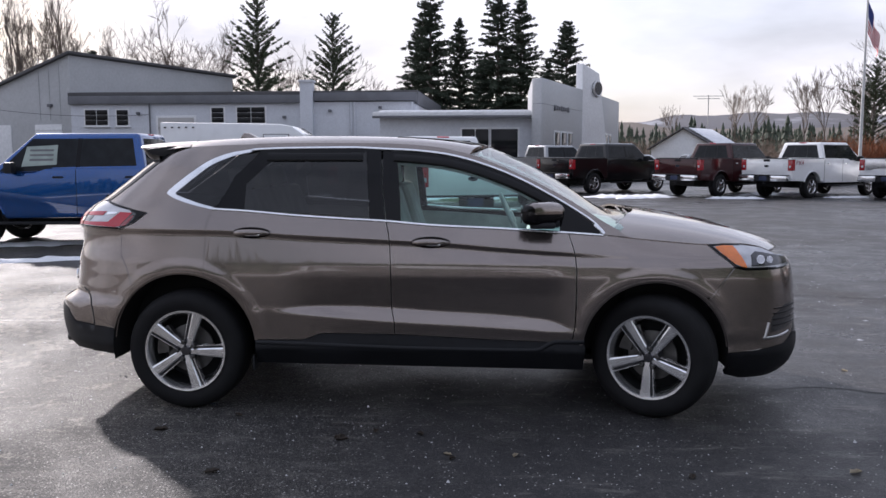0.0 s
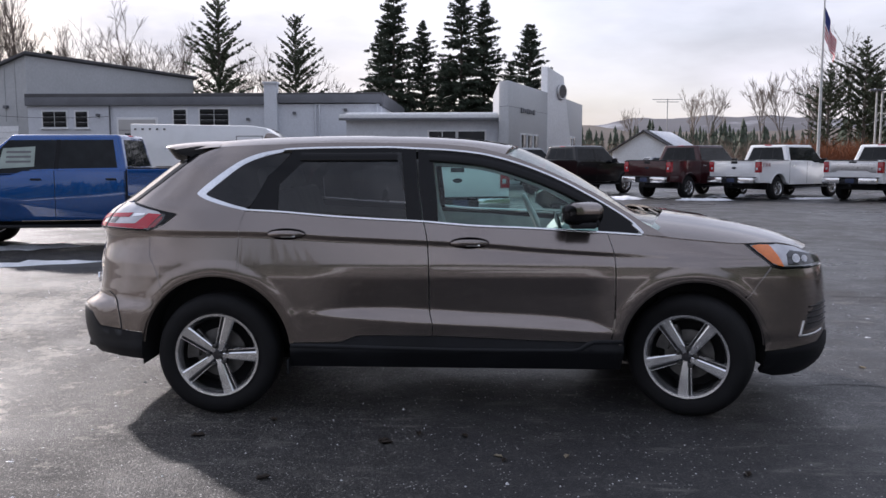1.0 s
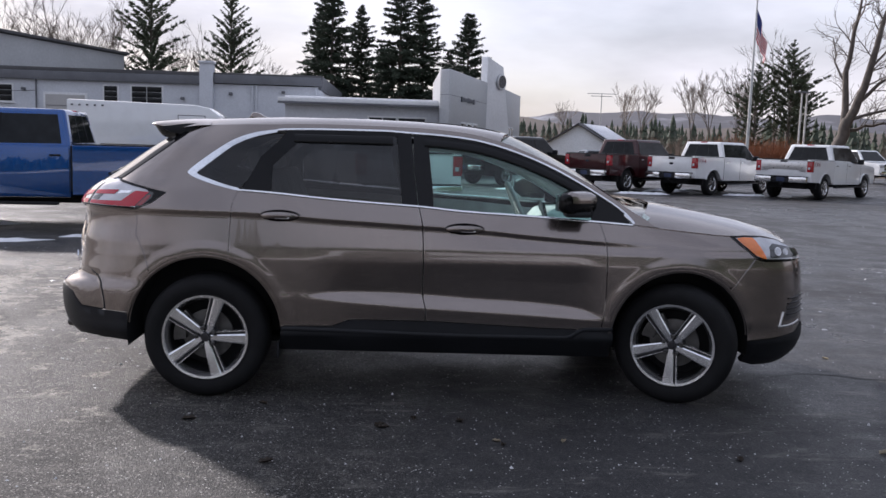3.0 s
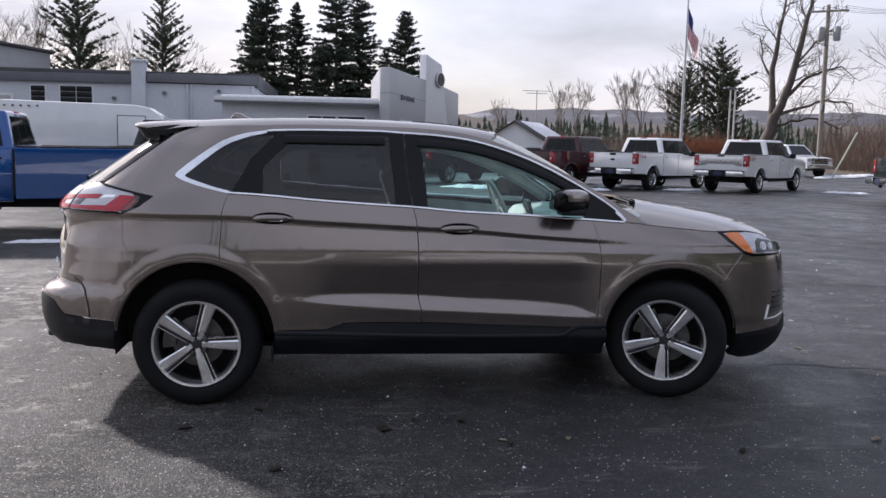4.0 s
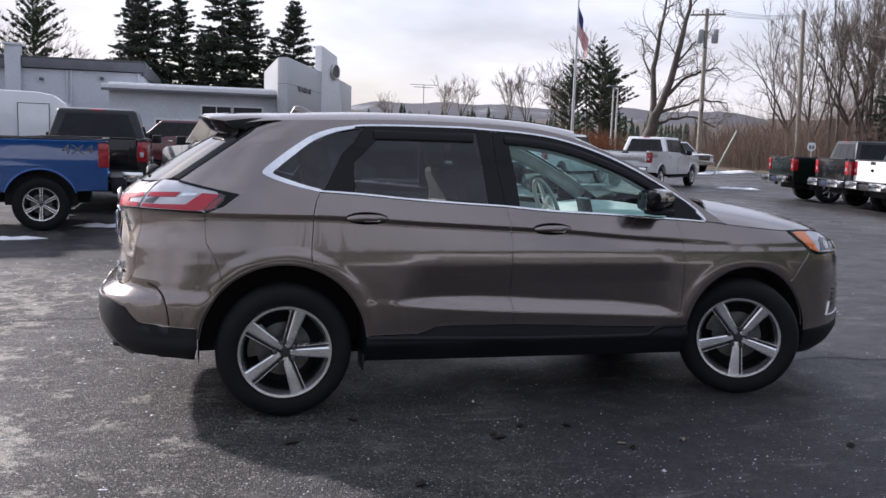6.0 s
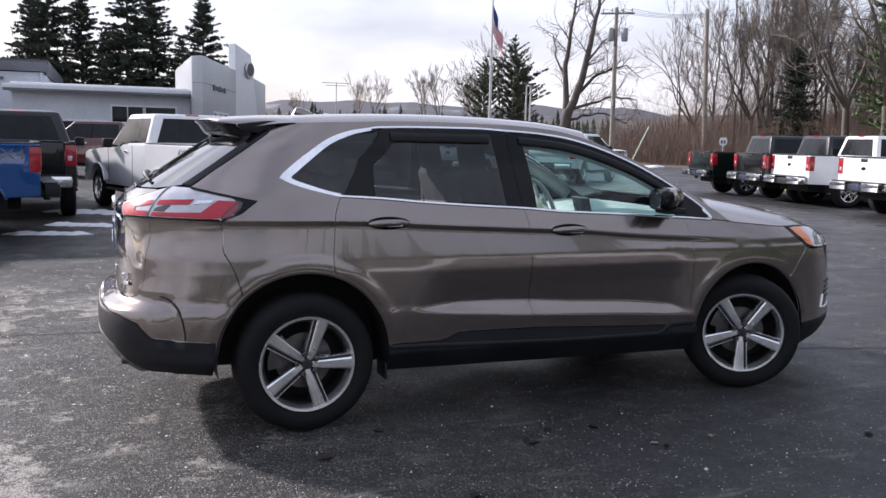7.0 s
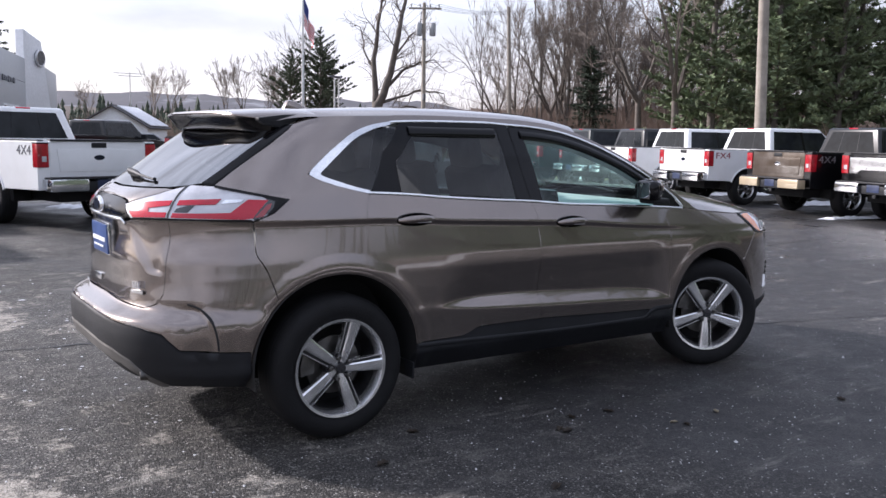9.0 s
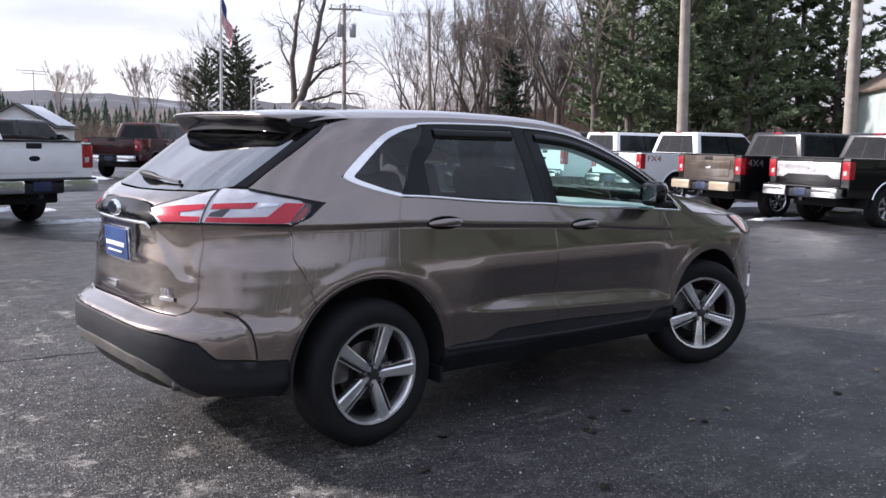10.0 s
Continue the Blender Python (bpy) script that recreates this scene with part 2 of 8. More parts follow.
def prism(outline, depth, plane='xz', at=0.0, bevel=0.0):
    """A polygon given in a plane, made solid by a depth."""
    bm = bmesh.new()
    mk = {'xz': lambda a, b, d: (a, d, b), 'yz': lambda a, b, d: (d, a, b), 'xy': lambda a, b, d: (a, b, d)}[plane]
    v0 = [bm.verts.new(mk(a, b, at)) for a, b in outline]
    v1 = [bm.verts.new(mk(a, b, at + depth)) for a, b in outline]
    bm.faces.new(v0)
    bm.faces.new(v1[::-1])
    k = len(outline)
    for i in range(k):
        bm.faces.new((v0[i], v1[i], v1[(i + 1) % k], v0[(i + 1) % k]))
    bmesh.ops.recalc_face_normals(bm, faces=bm.faces)
    if bevel:
        bmesh.ops.bevel(bm, geom=list(bm.edges), offset=bevel, segments=2, affect='EDGES', profile=0.6)
    return bm


def table(*pts):
    """A smooth curve through (x, value) pairs that does not overshoot."""
    xs, vs = [p[0] for p in pts], [p[1] for p in pts]
    n = len(xs)
    d = [(vs[i + 1] - vs[i]) / (xs[i + 1] - xs[i]) for i in range(n - 1)]
    m = [d[0]] + [0.0 if d[i - 1] * d[i] <= 0 else 2 * d[i - 1] * d[i] / (d[i - 1] + d[i]) for i in range(1, n - 1)] + [d[-1]]

    def f(x):
        if x <= xs[0]:
            return vs[0]
        if x >= xs[-1]:
            return vs[-1]
        i = 0
        while x > xs[i + 1]:
            i += 1
        h = xs[i + 1] - xs[i]
        t = (x - xs[i]) / h
        return (vs[i] * (1 + 2 * t) * (1 - t) ** 2 + m[i] * h * t * (1 - t) ** 2 + vs[i + 1] * t * t * (3 - 2 * t) + m[i + 1] * h * t * t * (t - 1))
    return f


def ease(a, b, x):
    t = min(max((x - a) / (b - a), 0.0), 1.0)
    return t * t * (3 - 2 * t)


def text_mesh(words, height, depth=0.002):
    """Letters of Blender's own font as a mesh, upright in the xz plane, centred."""
    cu = bpy.data.curves.new("letters", 'FONT')
    cu.body, cu.size, cu.extrude = words, height * 1.4, depth
    cu.align_x, cu.align_y = 'CENTER', 'CENTER'
    ob = bpy.data.objects.new("letters", cu)
    scene.collection.objects.link(ob)
    me = bpy.data.meshes.new_from_object(ob.evaluated_get(bpy.context.evaluated_depsgraph_get()))
    bpy.data.objects.remove(ob)
    me.transform(Matrix.Rotation(radians(90), 4, 'X'))
    return me

# ---------------- ground ----------------
def asphalt():
    """Worn, wet asphalt: fine stones, worn lighter wheel tracks, patches of dried salt, wet stretches and painted-in
    shade.
    """
    m, n, l, b = nodes_of("worn_damp_asphalt")
    co = n.new("ShaderNodeTexCoord")
    def noise_node(scale, detail=6.0, rough=0.6):
        t = n.new("ShaderNodeTexNoise")
        t.inputs["Scale"].default_value, t.inputs["Detail"].default_value, t.inputs["Roughness"].default_value = scale, detail, rough
        l.new(co.outputs["Object"], t.inputs["Vector"])
        return t
    def ramp(src, p0, p1, c0, c1):
        r = n.new("ShaderNodeMapRange")
        r.inputs["From Min"].default_value, r.inputs["From Max"].default_value = p0, p1
        r.inputs["To Min"].default_value, r.inputs["To Max"].default_value = c0, c1
        l.new(src, r.inputs["Value"])
        return r.outputs[0]
    def mixc(fac, a, c2):
        x = n.new("ShaderNodeMixRGB")
        l.new(fac, x.inputs["Fac"])
        if isinstance(a, tuple):
            x.inputs["Color1"].default_value = a
        else:
            l.new(a, x.inputs["Color1"])
        x.inputs["Color2"].default_value = c2
        return x.outputs[0]
    big, mid, fine, grit = noise_node(0.22), noise_node(1.3, 8, 0.65), noise_node(22, 5, 0.7), noise_node(95, 3, 0.7)
    salt = noise_node(2.6, 12, 0.82)
    c = mixc(ramp(big.outputs["Fac"], 0.35, 0.68, 0, 1), (0.015, 0.0145, 0.0145, 1), (0.036, 0.034, 0.032, 1))
    c = mixc(ramp(mid.outputs["Fac"], 0.52, 0.66, 0, 0.6), c, (0.062, 0.060, 0.058, 1))
    # dried road salt: thickest towards the tail of the parked SUV
    sx = n.new("ShaderNodeSeparateXYZ")
    l.new(co.outputs["Object"], sx.inputs[0])
    drift = n.new("ShaderNodeMath")
    drift.operation = 'MULTIPLY_ADD'
    l.new(salt.outputs["Fac"], drift.inputs[0])
    drift.inputs[1].default_value = 1.0
    warp = n.new("ShaderNodeMath")
    warp.operation = 'MULTIPLY_ADD'
    l.new(noise_node(0.45, 4, 0.6).outputs["Fac"], warp.inputs[0])
    warp.inputs[1].default_value = 7.0
    l.new(sx.outputs["X"], warp.inputs[2])
    l.new(ramp(warp.outputs[0], 2.8, -0.8, -0.04, 0.13), drift.inputs[2])
    c = mixc(ramp(drift.outputs[0], 0.585, 0.65, 0, 0.92), c, (0.31, 0.285, 0.25, 1))
    # a damp dark stretch round the parked SUV, with its shade painted in
    wet_shade = n.new("ShaderNodeMath")
    wet_shade.operation = 'MULTIPLY'
    l.new(ramp(warp.outputs[0], 1.7, 4.0, 0.0, 0.72), wet_shade.inputs[0])
    l.new(ramp(sx.outputs["Y"], -8.0, -4.6, 0.0, 1.0), wet_shade.inputs[1])
    c = mixc(ramp(grit.outputs["Fac"], 0.54, 0.66, 0, 0.6), c, (0.20, 0.19, 0.175, 1))
    c = mixc(ramp(fine.outputs["Fac"], 0.30, 0.45, 0.45, 0.0), c, (0.018, 0.018, 0.019, 1))
    # single stones of the aggregate, each of its own grey, and finger-wide mottling
    stone = n.new("ShaderNodeTexVoronoi")
    stone.inputs["Scale"].default_value = 120
    l.new(co.outputs["Object"], stone.inputs["Vector"])
    sv = n.new("ShaderNodeSeparateXYZ")
    l.new(stone.outputs["Color"], sv.inputs[0])
    c = mixc(ramp(sv.outputs["X"], 0.80, 0.95, 0, 0.6), c, (0.27, 0.26, 0.24, 1))
    c = mixc(ramp(sv.outputs["Y"], 0.55, 0.9, 0, 0.6), c, (0.012, 0.012, 0.013, 1))
    mott = noise_node(6.5, 12, 0.84)
    c = mixc(ramp(mott.outputs["Fac"], 0.52, 0.64, 0, 0.55), c, (0.155, 0.145, 0.128, 1))
    c = mixc(ramp(mott.outputs["Fac"], 0.47, 0.36, 0, 0.7), c, (0.012, 0.012, 0.012, 1))
    # wet ground and the SUV's shade darkened together into the colour
    c = mixc(wet_shade.outputs[0], c, (0.0125, 0.0125, 0.0145, 1))
    # meltwater round the snow strips beyond the SUV's tail, with the pickup's shade painted in
    melt_shade = n.new("ShaderNodeMath")
    melt_shade.operation = 'MULTIPLY'
    l.new(ramp(sx.outputs["Y"], 3.2, 5.4, 0.0, 0.8), melt_shade.inputs[0])
    l.new(ramp(sx.outputs["X"], -1.2, -3.4, 0.0, 1.0), melt_shade.inputs[1])
    c = mixc(melt_shade.outputs[0], c, (0.017, 0.017, 0.018, 1))
    # crumbs of dried salt and ice, thumbnail size
    crumb = n.new("ShaderNodeTexVoronoi")
    crumb.inputs["Scale"].default_value = 62
    l.new(co.outputs["Object"], crumb.inputs["Vector"])
    cs = n.new("ShaderNodeSeparateXYZ")
    l.new(crumb.outputs["Color"], cs.inputs[0])
    cm = n.new("ShaderNodeMath")
    cm.operation = 'MULTIPLY'
    l.new(ramp(crumb.outputs["Distance"], 0.30, 0.18, 0, 1), cm.inputs[0])
    l.new(ramp(cs.outputs["Z"], 0.955, 0.97, 0, 0.7), cm.inputs[1])
    c = mixc(cm.outputs[0], c, (0.50, 0.49, 0.47, 1))
    # pale streaks swept along the lot by traffic
    sweep = n.new("ShaderNodeMapping")
    sweep.inputs["Scale"].default_value = (0.8, 3.4, 1.0)
    l.new(co.outputs["Object"], sweep.inputs["Vector"])
    streak = n.new("ShaderNodeTexNoise")
    streak.inputs["Scale"].default_value, streak.inputs["Detail"].default_value, streak.inputs["Roughness"].default_value = 1.7, 10, 0.74
    l.new(sweep.outputs[0], streak.inputs["Vector"])
    c = mixc(ramp(streak.outputs["Fac"], 0.56, 0.70, 0, 0.55), c, (0.19, 0.178, 0.16, 1))
    c = mixc(ramp(streak.outputs["Fac"], 0.44, 0.32, 0, 0.6), c, (0.012, 0.012, 0.0125, 1))
    dry = n.new("ShaderNodeVectorMath")
    dry.operation = 'SCALE'
    dry.inputs["Scale"].default_value = 1.4
    l.new(c, dry.inputs[0])
    l.new(dry.outputs[0], b.inputs["Base Color"])
    wet = ramp(big.outputs["Fac"], 0.40, 0.62, 0.40, 0.62)
    wet2 = n.new("ShaderNodeMath")
    wet2.operation = 'ADD'
    l.new(wet, wet2.inputs[0])
    l.new(ramp(mid.outputs["Fac"], 0.35, 0.65, -0.10, 0.22), wet2.inputs[1])
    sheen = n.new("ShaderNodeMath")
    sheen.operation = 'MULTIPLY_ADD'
    l.new(wet_shade.outputs[0], sheen.inputs[0])
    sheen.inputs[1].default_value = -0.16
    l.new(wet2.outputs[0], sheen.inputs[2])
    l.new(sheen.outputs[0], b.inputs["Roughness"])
    l.new(ramp(wet_shade.outputs[0], 0.0, 0.72, 0.14, 0.36), b.inputs["Specular IOR Level"])
    hgt = n.new("ShaderNodeMath")
    hgt.operation = 'ADD'
    l.new(grit.outputs["Fac"], hgt.inputs[0])
    l.new(fine.outputs["Fac"], hgt.inputs[1])
    hg2 = n.new("ShaderNodeMath")
    hg2.operation = 'MULTIPLY_ADD'
    l.new(stone.outputs["Distance"], hg2.inputs[0])
    hg2.inputs[1].default_value = -0.35
    l.new(hgt.outputs[0], hg2.inputs[2])
    bp = n.new("ShaderNodeBump")
    bp.inputs["Distance"].default_value = 0.014
    l.new(hg2.outputs[0], bp.inputs["Height"])
    l.new(ramp(wet_shade.outputs[0], 0.0, 0.72, 0.8, 0.45), bp.inputs["Strength"])
    l.new(bp.outputs["Normal"], b.inputs["Normal"])
    return m


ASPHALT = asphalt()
SNOW = surface("old_snow", (0.74, 0.75, 0.78), 0.75, vary=0.12, scale=2, bump=0.5, bump_scale=12)
GRASS = surface("winter_grass", (0.20, 0.165, 0.075), 0.95, vary=0.35, scale=1.2, bump=0.6, bump_scale=40)
FIELD = surface("brown_winter_field", (0.115, 0.085, 0.055), 0.95, vary=0.35, scale=0.25, bump=0.5, bump_scale=6)


def sheet(name, outline, z, mat, label, category="ground", kind="structure"):
    bm = bmesh.new()
    bm.faces.new([bm.verts.new((x, y, z)) for x, y in outline])
    ob = part(name, bm, mat, smooth=0)
    return tagged(ob, label, category, kind=kind)


field = sheet("ground", [(-2500, -2500), (2500, -2500), (2500, 2500), (-2500, 2500)], -0.02, FIELD, "brown winter field reaching to the hills")
lot = sheet("pavement", [(-60, -60), (40, -60), (34, 0), (30, 30), (36, 46), (34, 70), (-60, 70)], 0.0, ASPHALT, "dark wet asphalt of the sales lot, shade painted in near the SUV", "asphalt")

# ---------------- the bronze SUV ----------------
# Body surface: half-width W(x, z) along the flanks, wrapped round the ends by a superellipse in plan.
XR, XF = -0.95, 0.95
z_should = table((-2.3, 1.128), (-1.26, 1.127), (-1.02, 1.119), (-0.71, 1.100), (-0.37, 1.084), (-0.14, 1.073), (0.24, 1.055), (0.51, 1.032), (0.82, 1.011), (1.22, 0.990), (1.7, 0.975))
z_belt = table((-2.3, 1.290), (-1.6, 1.275), (-1.235, 1.258), (-1.06, 1.249), (-0.72, 1.221), (-0.38, 1.200), (-0.17, 1.189), (0.136, 1.164), (0.478, 1.149), (0.82, 1.130), (1.154, 1.108), (1.33, 1.088), (1.76, 1.052), (2.0, 1.045), (2.2, 1.0))
z_lowb = table((-0.85, 0.632), (-0.37, 0.594), (-0.13, 0.579), (0.18, 0.566), (0.52, 0.550), (0.83, 0.533), (1.0, 0.522))
z_lowt = table((-0.85, 0.640), (-0.71, 0.658), (-0.37, 0.666), (-0.13, 0.658), (0.18, 0.638), (0.49, 0.624), (0.83, 0.588), (1.0, 0.535))
z_clad = table((-0.98, 0.452), (-0.68, 0.456), (-0.545, 0.498), (-0.13, 0.497), (0.18, 0.486), (0.49, 0.473), (1.0, 0.457))
z_step = table((-0.98, 0.425), (-0.71, 0.419), (-0.37, 0.410), (-0.09, 0.403), (0.32, 0.398), (0.76, 0.398), (0.865, 0.452), (1.05, 0.455))
x_rear = table((0.25, -2.28), (0.33, -2.37), (0.42, -2.425), (0.52, -2.450), (0.575, -2.452), (0.62, -2.447), (0.648, -2.441), (0.660, -2.426), (0.698, -2.364), (0.714, -2.352), (0.80, -2.345), (0.92, -2.352), (1.04, -2.335), (1.10, -2.342), (1.13, -2.352), (1.20, -2.315), (1.25, -2.262), (1.295, -2.185), (1.40, -2.03), (1.50, -1.875), (1.58, -1.74), (1.66, -1.60))
x_front = table((0.18, 2.27), (0.23, 2.37), (0.33, 2.430), (0.44, 2.440), (0.56, 2.425), (0.74, 2.415), (0.89, 2.390), (0.96, 2.36), (1.0, 2.33), (1.05, 2.26), (1.11, 2.10))
n_rear = table((0.3, 3.9), (0.7, 3.7), (0.9, 3.3), (1.15, 3.1), (1.30, 3.2), (1.40, 3.4), (1.6, 4.5))
n_front = table((0.3, 4.3), (0.9, 4.3), (1.1, 4.0))
R_AX, F_AX = -1.424, 1.424
ARCH_R, ARCH_F = (-1.428, 0.400, 0.457), (1.462, 0.398, 0.432)


def half_width(x, z):
    a = ease(-0.86, -0.55, x) * (1 - ease(0.80, 1.0, x))
    sh = 1 - ease(0.85, 1.22, x)
    zs, zb = z_should(x), z_belt(x)
    zl, zt = z_lowb(x), z_lowt(x)
    zc = z_clad(x)
    pts = ((0.20, 0.80), (0.285, 0.875), (min(0.40, zc - 0.04), 0.952), (zc, 0.947), (zl, 0.955), (max(zt, zl + 0.02), 0.953 - 0.034 * a),
           (0.745, 0.955 - 0.022 * a), (0.855, 0.956 - 0.003 * a), (0.93, 0.950), (zs - 0.022, 0.931 - 0.005 * sh + 0.003 * (1 - sh)), (zs, 0.931 + 0.006 * sh), (zb, 0.886))
    if z >= zb:
        return 0.886 - (z - zb) * 0.395 - max(z - zb - 0.25, 0) * 0.12
    lo = pts[0]
    if z <= lo[0]:
        return lo[1]
    for hi in pts[1:]:
        if z <= hi[0]:
            t = (z - lo[0]) / max(hi[0] - lo[0], 1e-4)
            return lo[1] + (hi[1] - lo[1]) * t
        lo = hi
    return 0.886


def half_width_soft(x, z):
    return (half_width(x, z - 0.009) + 2 * half_width(x, z) + half_width(x, z + 0.009)) * 0.25


def flare(x, z):
    f = 0.0
    for cx, cz, r in (ARCH_R, ARCH_F):
        d = math.hypot(x - cx, z - cz) - r
        if z > 0.30:
            f += 0.0048 * ease(0.0, 0.035, d) * (1 - ease(0.045, 0.105, d)) - 0.004 * (1 - ease(-0.01, 0.006, d))
    return f


def gate_hollow(y, z):
    """How far the tailgate falls back outside its slanting crease."""
    d = (y - 0.336 - (1.083 - z) * 0.95) * 0.725
    return 0.013 * ease(0.0, 0.055, d) * (1 - ease(0.055, 0.17, d)) * ease(0.862, 0.892, z) * (1 - ease(1.09, 1.13, z)) * (1 - ease(0.60, 0.645, y))


hollow_edge = table((0.50, -2.035), (0.58, -2.043), (0.66, -2.062), (0.716, -2.10), (0.745, -2.17), (0.768, -2.26), (0.79, -2.40))


def corner_hollow(x, z):
    """How far the bumper's corner is sunk behind the edge of the rear wing."""
    d = hollow_edge(z) - x
    return 0.017 * ease(0.0, 0.020, d) * (1 - ease(0.06, 0.20, d)) * ease(0.498, 0.508, z) * (1 - ease(0.700, 0.750, z))


def surf(u, z):
    """A point of the right flank, wrapped to the middle of the tail (u falling) or of the nose (u rising)."""
    w = half_width_soft(min(max(u, -1.9), 2.0), z)
    if u < XR:
        big, n, th = -(x_rear(z) - XR), n_rear(z), (XR - u) / 1.30
        sgn = -1
        x0 = XR
    elif u > XF:
        big, n, th = x_front(z) - XF, n_front(z), (u - XF) / 1.30
        sgn = 1
        x0 = XF
    else:
        return Vector((u, -w - flare(u, z), z))
    th = min(th, math.pi / 2)
    if sgn < 0:
        big = -((x_rear(z - 0.006) + 2 * x_rear(z) + x_rear(z + 0.006)) / 4 - XR)
    c, s = math.cos(th), math.sin(th)
    r = 1 / (c ** n + s ** n) ** (1 / n)
    x, y = x0 + sgn * big * r * s, -w * r * c
    if sgn < 0 and -y < 0.66 and 0.84 < z < 1.14:
        x += gate_hollow(-y, z)
    if sgn < 0 and 0.498 < z < 0.752:
        y += corner_hollow(x, z) * min(1, 2.2 * c)
    return Vector((x, y - flare(x, z) * min(1, 2.2 * c), z))


U_TAIL, U_NOSE = XR - 1.30 * math.pi / 2, XF + 1.30 * math.pi / 2


def on_x(x, z):
    """The chart's place of the flank's point at that x."""
    if XR <= x <= XF:
        return (x, z)
    lo, hi = (XR, U_TAIL) if x < XR else (XF, U_NOSE)
    for _ in range(30):
        mid = (lo + hi) / 2
        if (surf(mid, z).x > x) == (x < XR):
            lo = mid
        else:
            hi = mid
    return (lo, z)


def on_y(y, z, rear=True):
    """The chart's place of the end's point at that distance right of the middle."""
    lo, hi = (U_TAIL, XR) if rear else (U_NOSE, XF)
    for _ in range(30):
        mid = (lo + hi) / 2
        if -surf(mid, z).y < y:
            lo = mid
        else:
            hi = mid
    return (lo, z)


def normal_at(u, z):
    h = 0.004
    du = surf(min(u + h, U_NOSE), z) - surf(max(u - h, U_TAIL), z)
    dz = surf(u, z + h) - surf(u, z - h)
    n = du.cross(dz)
    return n.normalized() if n.length > 1e-9 else Vector((-1, 0, 0))


def dense(pts, step, closed=True):
    out = []
    k = len(pts)
    for i in range(k if closed else k - 1):
        a, b = pts[i], pts[(i + 1) % k]
        m = max(1, int(math.dist(a, b) / step))
        out += [(a[0] + (b[0] - a[0]) * j / m, a[1] + (b[1] - a[1]) * j / m) for j in range(m)]
    if not closed:
        out.append(pts[-1])
    return out


def soft_line(pts, step=0.02):
    """A smooth open line through the points (Catmull-Rom)."""
    p = [2 * np.array(pts[0]) - np.array(pts[1])] + [np.array(q) for q in pts] + [2 * np.array(pts[-1]) - np.array(pts[-2])]
    out = []
    for i in range(1, len(p) - 2):
        m = max(2, int(np.linalg.norm(p[i + 1] - p[i]) / step))
        for j in range(m):
            t = j / m
            q = 0.5 * (2 * p[i] + (p[i + 1] - p[i - 1]) * t + (2 * p[i - 1] - 5 * p[i] + 4 * p[i + 1] - p[i + 2]) * t * t + (3 * p[i] - p[i - 1] - 3 * p[i + 1] + p[i + 2]) * t ** 3)
            out.append((float(q[0]), float(q[1])))
    out.append((float(pts[-1][0]), float(pts[-1][1])))
    return out


def inside(poly, x, y):
    c = False
    j = len(poly) - 1
    for i in range(len(poly)):
        xi, yi = poly[i]
        xj, yj = poly[j]
        if (yi > y) != (yj > y) and x < (xj - xi) * (y - yi) / (yj - yi) + xi:
            c = not c
        j = i
    return c


def shrink(poly, g, keep):
    """Moves an outline inwards by g; points for which keep() holds stay on their line."""
    area = sum(a[0] * b[1] - b[0] * a[1] for a, b in zip(poly, poly[1:] + poly[:1]))
    sg = 1 if area > 0 else -1
    out = []
    k = len(poly)
    for i in range(k):
        p0, p, p1 = poly[i - 1], poly[i], poly[(i + 1) % k]
        d = Vector((p1[0] - p0[0], p1[1] - p0[1]))
        if d.length < 1e-6:
            out.append(p)
            continue
        d.normalize()
        q = (p[0] - d.y * g * sg, p[1] + d.x * g * sg)
        out.append((p[0], q[1]) if keep(p) else q)
    return out


from mathutils import geometry as flat_geometry


